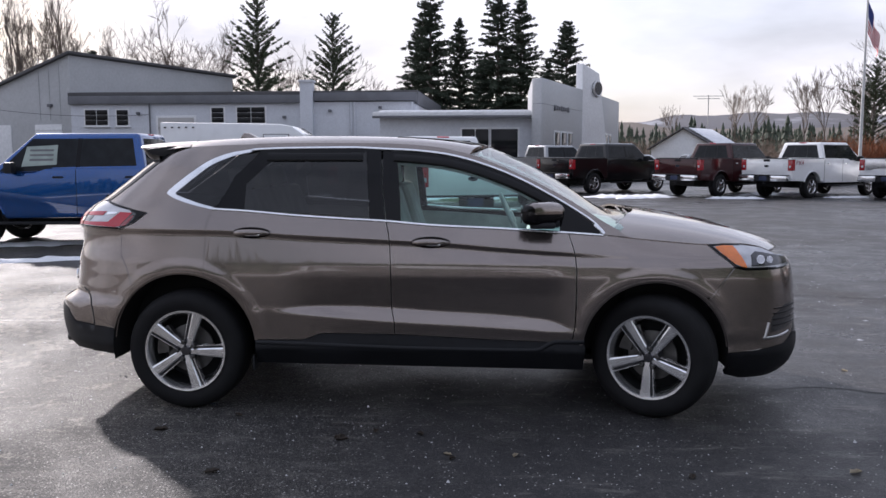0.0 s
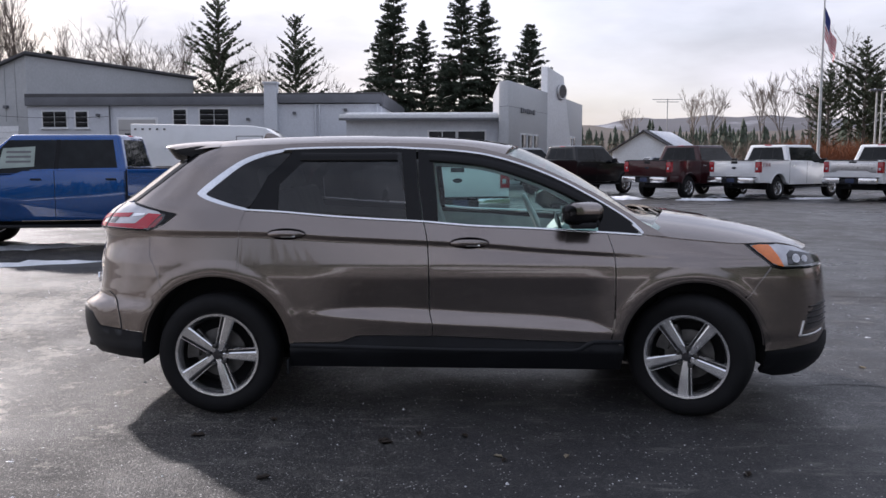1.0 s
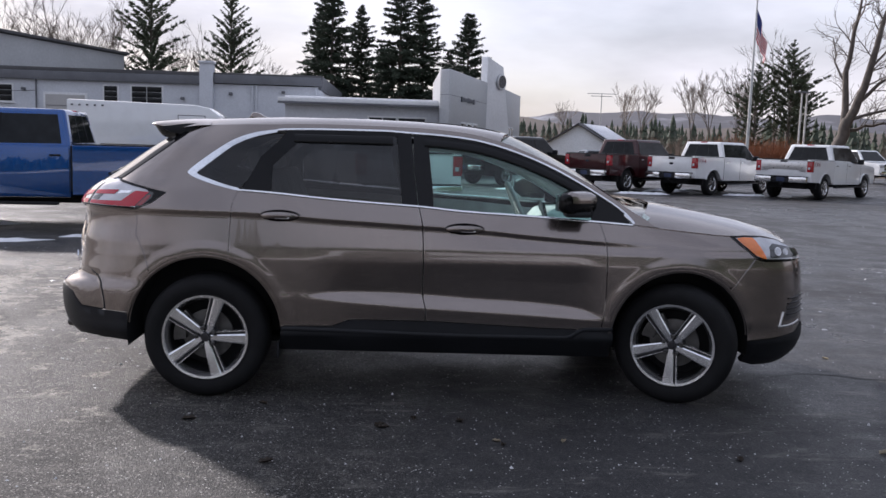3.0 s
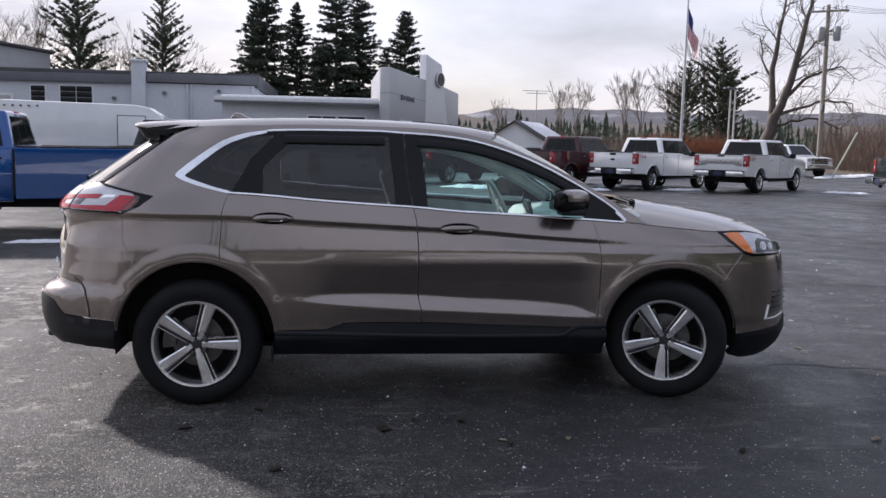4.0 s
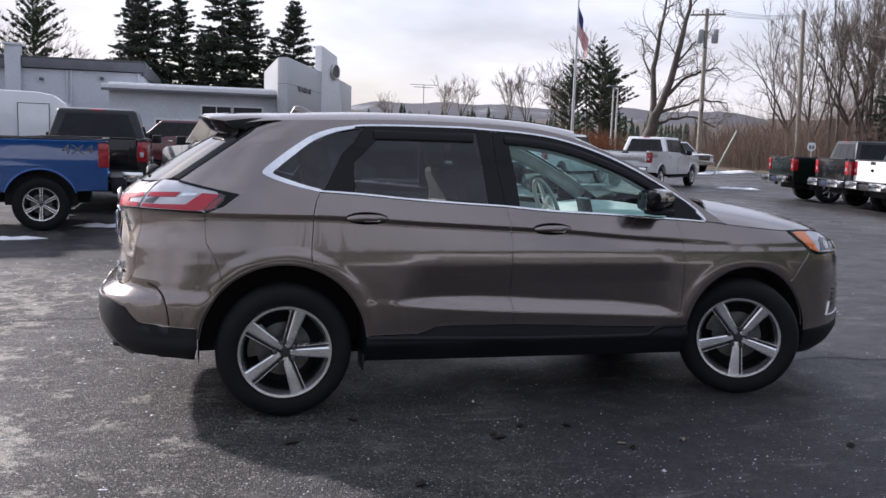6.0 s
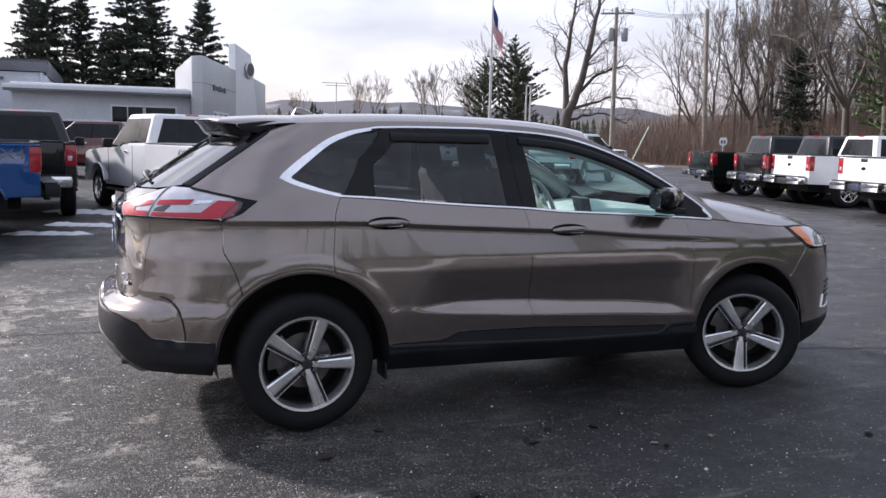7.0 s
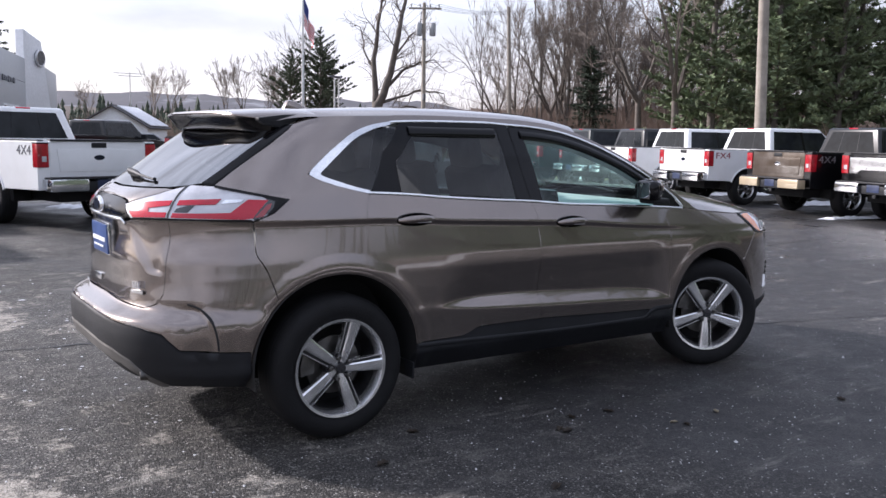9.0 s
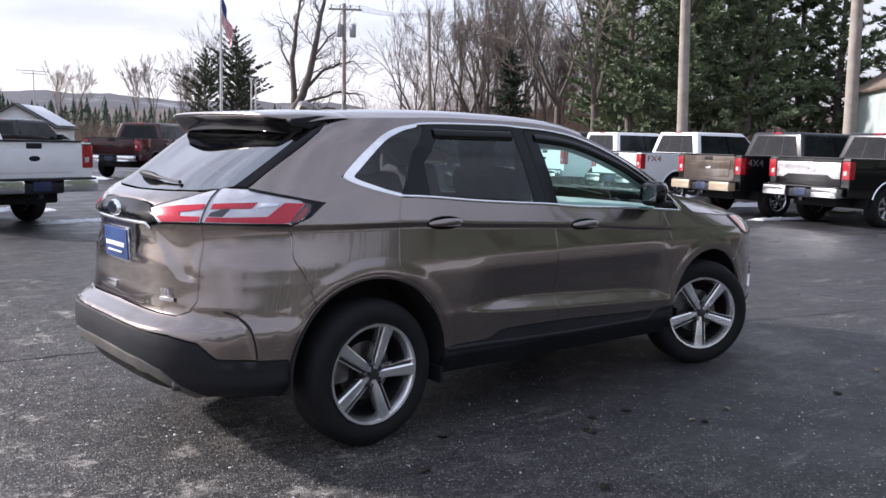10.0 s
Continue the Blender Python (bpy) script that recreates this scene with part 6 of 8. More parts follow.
        part("door_pillar", lay([(cut_x - 0.03, 0.13), (cut_x + 0.04, 0.13), (cut_x + 0.02, 0.865), (cut_x - 0.05, 0.865)], 0.007), GLOSS_BLACK, cab, "black door pillar")
        if sticker and s > 0:
            sheet_ob = part("window_sticker", lay([(cut_x + 0.36, 0.20), (cut_x + 0.95, 0.16), (cut_x + 0.88, 0.66), (cut_x + 0.36, 0.70)], 0.007), STICKER, cab, "pale price sheet with grey bars")
            for v in (0.30, 0.42, 0.54):
                part("sticker_bar", lay([(cut_x + 0.42, v), (cut_x + 0.82, v), (cut_x + 0.82, v + 0.05), (cut_x + 0.42, v + 0.05)], 0.009), DECAL, cab)
        part("cab_gap", box((0.025, 0.012, 0.74), (cab_x - 0.012, s * 0.972, 0.98), 0.0), DARK, body)
    for s in (-1, 1):
        mirror = part("door_mirror", box((0.14, 0.20, 0.19), (cf - 0.42, s * 1.11, 1.36), 0.04), CLAD if paint is not WHITE_P else CLAD, t, "black door mirror")
        part("mirror_arm", box((0.06, 0.12, 0.05), (cf - 0.42, s * 0.99, 1.30), 0.015), CLAD, mirror)
        lampf = part("headlamp", box((0.14, 0.30, 0.20), (nose - 0.07, s * 0.82, 1.02), 0.03), CLEAR_LENS, t)
    part("grille", box((0.06, 1.30, 0.34), (nose - 0.01, 0, 0.98), 0.03), LAMP_DARK, t)
    for z in (0.90, 0.98, 1.06):
        part("grille_bar", box((0.03, 1.25, 0.030), (nose + 0.02, 0, z), 0.008), CHROME if bumper is CHROME else CLAD, t)
    part("front_bumper", box((0.24, 1.92, 0.24), (nose + 0.02, 0, 0.64), 0.05), bumper, t)
    rb = part("rear_bumper", box((0.22, 0.62, 0.20), (-over - 0.16, 0.63, 0.70), 0.035), bumper, t, "chrome rear bumper" if bumper is CHROME else "")
    part("bumper_end", box((0.22, 0.62, 0.20), (-over - 0.16, -0.63, 0.70), 0.035), bumper, rb)
    part("bumper_step", box((0.20, 1.86, 0.035), (-over - 0.13, 0, 0.805), 0.012), CLAD, rb)
    part("bumper_middle", box((0.14, 0.72, 0.17), (-over - 0.13, 0, 0.67), 0.02), CLAD, rb)
    if plate:
        p = part("plate", box((0.006, 0.30, 0.150), (-over - 0.205, 0.0, 0.70), 0.002), TRUCK_PLATE, rb, "blue dealer plate")
        part("hitch", box((0.10, 0.09, 0.09), (-over - 0.12, 0, 0.55), 0.012), CLAD, rb)
    part("underbody", box((nose + over - 0.5, 1.10, 0.20), ((nose - over) / 2, 0, 0.50), 0.03), DARK, t)
    part("axle", tube([(0, -0.75, 0.40), (0, 0.75, 0.40)], 0.06, 10), DARK, t)
    for x in (0, wb):
        for s in (-1, 1):
            part("wheel_house", box((1.0, 0.30, 0.60), (x, s * 0.72, 0.68), 0.02), DARK, t)
    for x in (0, wb):
        copy_part(shed_wheel, pose(x, -0.855, 0.404, 0, random.uniform(0, 60), 0), t).name = "wheel"
        copy_part(shed_wheel, pose(x, 0.855, 0.404, 0, random.uniform(0, 60), 180), t).name = "wheel"
    if decal:
        for s in (-1, 1):
            me = text_mesh(decal, 0.150, 0.002)
            me.transform(Matrix.Diagonal((1.3, 1, 1, 1)))
            if s > 0:
                me.transform(Matrix.Rotation(math.pi, 4, 'Z'))
            me.transform(Matrix.Translation((-over + 0.42, s * 1.013, 1.225)))
            link_mesh("decal", me, decal_mat, t, "lettering on the bed side")
    if roof_snow:
        part("roof_snow", box((cab_len - 1.0, 1.30, 0.025), (cab_x + 0.16 + (cab_len - 0.8) / 2, 0, 1.952), 0.011), SNOW, t, "thin snow on the roof")
    t.matrix_world = m
    return t


spot = lambda x, y, h: pose(x, y, 0, 0, 0, h)
pickup("bright blue crew-cab pickup with alloy wheels on slushy asphalt", BLUE_P, spot(-4.33, 9.40, 186), wb=4.25, cab_x=1.38, cab_len=2.62, over=0.94, decal="4X4", bumper=CLAD, sticker=True)
pickup("black crew-cab pickup with chrome bumper and snow on its roof", BLACK_P, spot(-3.94, 12.45, 92), roof_snow=True)
pickup("white extended-cab pickup with black mirrors beside a snowy patch", WHITE_P, spot(-0.56, 11.55, 107), over=1.62, crew=False, decal="4X4", cab_len=2.25)
pickup("deep red pickup parked by the low building", RED_P, spot(-0.8, 27.2, 158), plate=False)
pickup("white crew-cab pickup with a silver tailgate band", WHITE_P, spot(14.15, 24.87, 41), gate_band=SATIN, decal="FX4", decal_mat=DECAL_RED)
pickup("white crew-cab pickup with a chrome rear bumper", WHITE_P, spot(10.48, 25.88, 39), decal="FX4", decal_mat=DECAL_RED)
pickup("dark maroon crew-cab pickup on snowy asphalt", MAROON_P, spot(7.54, 26.76, 42))
pickup("black pickup with a snow-dusted roof beside a maroon one", BLACK_P, spot(3.26, 28.92, 40), roof_snow=True, decal="", tonneau=True)
pickup("silver-white pickup in front of the showroom", GREY_P, spot(1.2, 36.0, 35), plate=False)
pickup("dark green pickup at the end of the row by the grass", GREEN_P, spot(17.16, 18.31, -15))
pickup("black pickup with tall red tail lamps", BLACK_P, spot(16.74, 15.45, -14))
pickup("white pickup with faint lettering on its bed side", WHITE_P, spot(16.42, 13.46, -13.5), plate=False)
pickup("white pickup with dark red side lettering", WHITE_P, spot(15.42, 9.98, -13), decal="FX4", decal_mat=DECAL_RED, crew=True)
pickup("olive-brown pickup with a tan lower bumper", BLACK_P, spot(14.74, 6.73, -14.5), gate=BROWN_P, bumper=TAN_P, decal="4X4", arch_trim=TAN_P)
pickup("black pickup with a broad silver tailgate", BLACK_P, spot(14.62, 4.31, -13.6), gate_band=SATIN, arch_trim=CHROME)
pickup("white pickup with a black grille facing the lot", WHITE_P, spot(27.2, 47.7, 284), plate=False)
pickup("dark pickup half hidden behind a white one", GREY_P, spot(15.5, 37.5, 60), plate=False)
for o in (*shed_wheel.children_recursive, shed_wheel):
    bpy.data.objects.remove(o)

def small_car(label, paint, m):
    """A low four-door car seen far off; its origin lies on the ground under its middle, and it heads along x."""
    c = tagged(empty("small_car"), label, "car")
    out = [(-2.1, 0.35), (-1.72, 0.30)] + [(-1.35 + 0.36 * math.cos(radians(a)), 0.30 + 0.36 * math.sin(radians(a))) for a in range(170, 5, -20)] + [(-0.95, 0.28), (0.95, 0.28)] + [(1.33 + 0.36 * math.cos(radians(a)), 0.30 + 0.36 * math.sin(radians(a))) for a in range(170, 5, -20)] + [(1.75, 0.30), (2.12, 0.38), (2.15, 0.62), (1.95, 0.78), (1.0, 0.92), (-1.5, 0.96), (-2.1, 0.88)]
    part("body", prism(out, 1.72, 'xz', -0.86, 0.05), paint, c, smooth=25)
    lo = [(-1.65, -0.80, 0.92), (1.10, -0.80, 0.90), (1.10, 0.80, 0.90), (-1.65, 0.80, 0.92)]
    hi = [(-1.00, -0.60, 1.44), (0.25, -0.60, 1.44), (0.25, 0.60, 1.44), (-1.00, 0.60, 1.44)]
    cab = part("cabin", prismatoid(lo, hi, 0.05), paint, c)
    for q in ([lo[0], lo[1], hi[1], hi[0]], [lo[2], lo[3], hi[3], hi[2]], [lo[1], lo[2], hi[2], hi[1]], [lo[3], lo[0], hi[0], hi[3]]):
        part("window", pane([blend(q, *p) for p in ((0.10, 0.12), (0.90, 0.12), (0.88, 0.86), (0.12, 0.86))], 0.004), DARK_GLASS, cab, "dark car window")
    for x in (-1.35, 1.33):
        for sgn in (-1, 1):
            w = copy_part(w0, pose(x, sgn * 0.76, 0.31, 0, 0, 0 if sgn < 0 else 180), c)
            w.name = "wheel"
            w.scale = (0.83,) * 3
    for sgn in (-1, 1):
        part("tail_lamp", box((0.08, 0.30, 0.14), (-2.09, sgn * 0.66, 0.78), 0.02), TRUCK_RED, c)
        part("headlamp", box((0.20, 0.28, 0.12), (2.04, sgn * 0.66, 0.70), 0.02), CLEAR_LENS, c)
    c.matrix_world = m
    return c


small_car("silver-grey saloon parked before the white house", GREY_P, spot(14.6, 60.0, 15))
small_car("white saloon parked beyond the pickups", WHITE_P, spot(10.2, 58.0, 20))

# ---------------- dealership buildings ----------------
WALL_W = surface("painted_block_wall", (0.56, 0.58, 0.62), 0.8, vary=0.06, scale=0.6, bump=0.15, bump_scale=8)
WALL_G = surface("grey_metal_siding", (0.42, 0.43, 0.44), 0.6, vary=0.06, scale=0.4)
FASCIA = surface("dark_fascia", (0.13, 0.135, 0.15), 0.6, vary=0.15, scale=1)
PANEL = surface("silver_grey_panels", (0.40, 0.415, 0.435), 0.42, 0.25, vary=0.05, scale=0.5)
PYLON = surface("pale_silver_cladding", (0.74, 0.75, 0.77), 0.4, 0.2, vary=0.05, scale=0.5)
WIN = surface("dark_window_pane", (0.010, 0.011, 0.013), 0.06, vary=0.3, scale=0.7, rough_vary=0.04, spec=0.22)
TRIM_W = surface("white_window_trim", (0.70, 0.71, 0.72), 0.55, vary=0.08)
DOOR_M = surface("beige_garage_door", (0.42, 0.41, 0.40), 0.6, vary=0.08, scale=1)
ROOFING = surface("dark_roofing", (0.09, 0.09, 0.095), 0.9, vary=0.2, scale=0.6, bump=0.3, bump_scale=10)
HOUSE_W = surface("white_clapboard", (0.78, 0.82, 0.85), 0.7, vary=0.06, scale=0.5)
HOUSE_G = surface("pale_green_clapboard", (0.50, 0.58, 0.54), 0.7, vary=0.08, scale=0.6)
SHINGLE = surface("brown_shingles", (0.20, 0.15, 0.115), 0.9, vary=0.2, scale=1.2, bump=0.4, bump_scale=10)


def window_unit(parent, x0, x1, z0, z1, y, cols=2, rows=1, trim=TRIM_W, depth=0.10):
    """A window in a wall that faces -y: frame, sill, panes and bars."""
    w = part("window", box((x1 - x0 + 0.16, depth, z1 - z0 + 0.16), ((x0 + x1) / 2, y + depth * 0.25, (z0 + z1) / 2), 0.01), trim, parent, "white-framed window")
    part("sill", box((x1 - x0 + 0.3, 0.16, 0.06), ((x0 + x1) / 2, y - 0.07, z0 - 0.11), 0.01), trim, w)
    cw, ch = (x1 - x0) / cols, (z1 - z0) / rows
    for i in range(cols):
        for j in range(rows):
            part("pane", box((cw - 0.05, 0.03, ch - 0.022), (x0 + cw * (i + 0.5), y - 0.035, z0 + ch * (j + 0.5)), 0.004), WIN, w)
    return w


# long low service building
svc = tagged(empty("service_building"), "long low white service building with a dark fascia", "building")
YF = 52.0
part("wall", box((23.8, 19.0, 5.0), (-17.5, YF + 9.5, 2.5), 0.03), WALL_W, svc, "off-white painted wall")
part("fascia", box((16.1, 0.30, 0.55), (-21.4, YF - 0.12, 5.20), 0.03), FASCIA, svc, "dark fascia band")
part("fascia", box((6.9, 0.30, 0.55), (-9.0, YF - 0.12, 5.32), 0.03), FASCIA, svc)
part("roof", box((24.0, 19.3, 0.25), (-17.5, YF + 9.5, 5.60), 0.03), ROOFING, svc, "flat dark roof")
part("roof_side", box((0.30, 19.0, 0.9), (-5.62, YF + 9.5, 5.25), 0.03), FASCIA, svc)
part("pilaster", box((0.85, 0.7, 6.3), (-12.92, YF - 0.1, 3.15), 0.03), WALL_W, svc, "white chimney pilaster")
part("pilaster_cap", box((1.0, 0.85, 0.15), (-12.92, YF - 0.1, 6.35), 0.03), WALL_W, svc)
window_unit(svc, -28.4, -26.77, 3.51, 4.55, YF, 2, 3)
window_unit(svc, -26.17, -25.34, 3.50, 4.54, YF, 1, 3)
window_unit(svc, -19.54, -18.67, 3.66, 4.65, YF, 1, 3)
window_unit(svc, -17.78, -15.83, 3.62, 4.68, YF, 2, 3)
gd = part("garage_door", box((2.5, 0.10, 4.0), (-22.0, YF - 0.02, 2.0), 0.02), DOOR_M, svc, "beige panelled garage door")
part("door_frame", box((2.8, 0.08, 4.15), (-22.0, YF + 0.01, 2.07), 0.02), TRIM_W, svc)
for z in (0.7, 1.35, 2.0, 2.65, 3.3):
    part("panel_joint", box((2.5, 0.03, 0.03), (-22.0, YF - 0.08, z), 0.0), FASCIA, gd)
for x in (-22.6, -21.4):
    part("door_pane", box((0.5, 0.04, 0.28), (x, YF - 0.07, 2.95), 0.01), WIN, gd)
for x in (-23.8, -10.0, -9.75, -5.9):
    part("downpipe", tube([(x, YF - 0.12, 0.1), (x, YF - 0.12, 5.0)], 0.055, 8), WALL_W if x > -12 else FASCIA, svc)
for x, z in ((-24.6, 4.3), (-14.5, 4.0), (-8.0, 4.6), (-11.4, 4.4)):
    part("wall_lamp", box((0.22, 0.25, 0.18), (x, YF - 0.13, z), 0.03), FASCIA, svc)

# tall shed at the far end
shed = tagged(empty("metal_shed"), "tall grey metal shed with a shallow gable", "building")
prof = [(-29.5, 0.0), (-29.5, 8.35), (-43.5, 4.0), (-43.5, 0.0)]
part("wall", prism(prof, 19.6, 'xz', YF - 0.5, 0.02), WALL_G, shed, "grey ribbed metal wall")
part("roof", prism([(-29.2, 8.55), (-29.2, 8.36), (-43.8, 3.82), (-43.8, 4.05)], 20.2, 'xz', YF - 0.8, 0.02), ROOFING, shed, "dark roof edge")
d = part("roller_door", box((2.4, 0.10, 3.6), (-31.5, YF - 0.52, 1.8), 0.02), TRIM_W, shed, "white roller door")
for z in np.arange(0.4, 3.5, 0.4):
    part("slat_joint", box((2.4, 0.02, 0.025), (-31.5, YF - 0.575, float(z)), 0.0), WALL_G, d)
d = part("roller_door", box((2.6, 0.10, 3.6), (-36.2, YF - 0.52, 1.8), 0.02), TRIM_W, shed, "white roller door")
for x in np.arange(-43, -29.6, 0.9):
    part("wall_rib", box((0.05, 0.05, 4.2), (float(x), YF - 0.52, 6.0 if x > -33 else 2.2), 0.0), WALL_G, shed) if -29.9 > x > -33 else None
part("wall_lamp", box((0.3, 0.25, 0.2), (-31.2, YF - 0.62, 4.9), 0.03), FASCIA, shed)
shed.matrix_basis = Matrix.Translation((-29.5, 52.2, 0)) @ Matrix.Rotation(radians(-16), 4, 'Z') @ Matrix.Translation((29.5, -51.5, 0))

# low wing of the showroom
wing = tagged(empty("showroom_wing"), "low pale showroom wing with snow on its roof", "building")
part("wall", box((8.5, 11.0, 3.62), (-2.45, 48.3, 1.80), 0.02), WALL_W, wing, "pale painted wall")
part("eave", box((9.0, 12.0, 0.26), (-2.52, 48.3, 3.72), 0.03), TRIM_W, wing, "white eave")
part("gutter", box((9.0, 0.14, 0.13), (-2.52, 42.22, 3.58), 0.02), FASCIA, wing)
tagged(part("roof_snow", box((8.5, 11.2, 0.13), (-2.5, 48.6, 3.91), 0.05), SNOW), "thick snow lying on the wing's roof", "snow")
window_unit(wing, -2.09, -0.56, 1.20, 2.92, 42.8, 2, 1)
window_unit(wing, -0.46, 1.06, 1.20, 2.92, 42.8, 1, 1)
window_unit(wing, -4.42, -3.26, 0.95, 2.12, 42.8, 1, 1)
window_unit(wing, -3.00, -2.42, 0.95, 2.12, 42.8, 1, 1)

# showroom block and its pylon
show = tagged(empty("showroom"), "silver-grey panelled showroom front with plain signs", "building")
blk = part("entrance_wall", prism([(1.79, 41.77), (2.28, 41.2), (5.2, 50.5), (5.2, 53.0), (1.79, 53.0)], 5.58, 'xy', 0.0, 0.03), PANEL, show, "panelled wall with a recessed entrance")
corner = Vector((2.28, 41.2, 0))
way = (Vector((5.2, 50.5, 0)) - corner)
ang = math.degrees(math.atan2(way.y, way.x))
outw = Vector((way.y, -way.x, 0)).normalized()
for z in (1.6, 4.22):
    c = corner + way * 0.5
    part("panel_joint", box((way.length - 0.1, 0.025, 0.02), (c.x, c.y, z), 0.0, (0, 0, ang)), FASCIA, blk)
    part("panel_joint", box((0.70, 0.025, 0.02), (2.035, 41.485, z), 0.0, (0, 0, -49)), FASCIA, blk)
for k in (0.34, 0.50, 0.66):
    c = corner + way * k
    w = part("window", box((1.30, 0.10, 2.8), (c.x, c.y, 1.45), 0.02, (0, 0, ang)), TRIM_W, show, "tall entrance window")
    o = c + outw * 0.05
    part("pane", box((1.10, 0.04, 2.6), (o.x, o.y, 1.45), 0.01, (0, 0, ang)), WIN, w)
for k in range(7):
    c = corner + way * (0.29 + 0.052 * k) + outw * 0.05
    part("sign_bar", box((0.34, 0.05, 0.30 - 0.06 * (k % 3)), (c.x, c.y, 4.12), 0.01, (0, 0, ang)), FASCIA, show, "plain dark sign bar")
py = part("pylon", prismatoid([(5.2, 50.45, 0), (7.4, 53.7, 0), (6.9, 54.1, 0), (4.8, 51.0, 0)], [(5.2, 50.45, 7.22), (6.42, 52.27, 6.74), (6.0, 52.6, 6.74), (4.8, 50.8, 7.22)], 0.05), PYLON, show, "leaning pale pylon")
bm = bmesh.new()
add_lathe(bm, [(0, -0.10), (0.42, -0.10), (0.50, -0.02), (0.50, 0.05)], 32, 'y')
bm.transform(pose(6.24, 51.93, 5.72, 0, 0, 56) @ Matrix.Diagonal((1.15, 1, 1.0, 1)))
disc = part("sign_disc", bm, BADGE_BLUE, py, "plain dark oval sign")
bm = bmesh.new()
add_lathe(bm, [(0.42, -0.105), (0.46, -0.12), (0.51, -0.10), (0.515, 0.0)], 32, 'y')
bm.transform(pose(6.24, 51.93, 5.72, 0, 0, 56) @ Matrix.Diagonal((1.15, 1, 1.0, 1)))
part("sign_rim", bm, SATIN, disc)
part("side_wall", prism([(6.7, 53.2), (8.76, 60.7), (8.76, 68.0), (5.2, 68.0), (5.2, 53.1)], 5.35, 'xy', 0.0, 0.03), PANEL, show, "grey side wall")
for k in (0.25, 0.45):
    q = Vector((6.7, 53.2, 0)).lerp(Vector((8.76, 60.7, 0)), k)
    w = part("window", box((1.1, 0.10, 2.4), (q.x, q.y, 1.7), 0.02, (0, 0, 74.6)), TRIM_W, show)
    part("pane", box((0.9, 0.04, 2.2), (q.x + 0.05, q.y - 0.014, 1.7), 0.01, (0, 0, 74.6)), WIN, w)


# ---------------- houses beyond ----------------
def house(label, m, size, eave, ridge, wall, roof, snow=False, windows=()):
    """A gabled house: ridge along its own y; the gable looks along -y."""
    h = tagged(empty("house"), label, "house")
    w, d = size
    part("wall", prism([(-w / 2, 0), (w / 2, 0), (w / 2, eave), (0, ridge), (-w / 2, eave)], d, 'xz', -d / 2, 0.02), wall, h)
    for s in (-1, 1):
        a = math.atan2(ridge - eave, w / 2)
        ln = math.hypot(w / 2, ridge - eave) + 0.5
        mid = Vector((s * (w / 4 + 0.12), 0, (eave + ridge) / 2 + 0.02))
        rf = part("roof", box((ln, d + 0.8, 0.14), tuple(mid), 0.02, (0, math.degrees(a) * s, 0)), roof, h)
        if snow and s > 0:
            part("roof_snow", box((ln * 0.86, d * 0.9, 0.10), tuple(mid + Vector((0.15, 0.2, 0.13))), 0.04, (0, math.degrees(a) * s, 0)), SNOW, h, "snow on the roof")
    for x, z, ww, wh in windows:
        part("window", box((ww + 0.2, 0.08, wh + 0.2), (x, -d / 2 - 0.01, z), 0.02), TRIM_W, h)
        part("pane", box((ww, 0.05, wh), (x, -d / 2 - 0.05, z), 0.01), WIN, h)
    h.matrix_world = m
    return h


house("white gabled house with snow on its roof", pose(20.7, 90, -0.4, 0, 0, -28), (6.8, 9.5), 2.4, 4.4, HOUSE_W, ROOFING, True)
house("pale green house with a brown shingle roof", pose(47.5, 14.0, 0, 0, 0, -52), (9.0, 12.0), 4.9, 7.6, HOUSE_G, SHINGLE, False, ((-2.2, 4.0, 0.8, 1.2), (2.0, 4.0, 0.8, 1.2), (-2.2, 1.7, 0.8, 1.2), (2.0, 1.7, 0.8, 1.2)))

# white enclosed trailer behind the blue pickup
tr = tagged(empty("cargo_trailer"), "white enclosed cargo trailer with a rounded nose", "trailer")
part("body", prism([(-2.2, 0.45), (1.75, 0.45), (1.98, 0.9), (2.0, 1.75), (1.85, 2.15), (1.55, 2.36), (1.2, 2.42), (-2.2, 2.48)], 2.05, 'xz', -1.02, 0.05), WHITE_P, tr, "white trailer body")
part("side_door", box((0.72, 0.02, 1.55), (1.10, -1.03, 1.35), 0.006), WHITE_P, tr)
for x in (0.74, 1.46):
    part("door_seam", box((0.015, 0.02, 1.55), (x, -1.034, 1.35), 0.0), CLAD, tr)
part("door_seam", box((0.74, 0.02, 0.015), (1.10, -1.034, 2.13), 0.0), CLAD, tr)
for x in (-2.05, -1.85, -1.65, -1.45, -1.25):
    part("marker_lamp", box((0.06, 0.02, 0.04), (x, -1.045, 2.33), 0.005), LAMP_DARK, tr)
for s in (-1, 1):
    w = copy_part(w0, pose(-0.5, s * 0.95, 0.372, 0, 0, 0 if s < 0 else 180), tr)
    w.name = "wheel"
    part("mudguard", box((1.0, 0.25, 0.05), (-0.5, s * 1.08, 0.80), 0.02), CLAD, tr)
tr.matrix_world = pose(-7.2, 19.3, 0, 0, 0, 4)

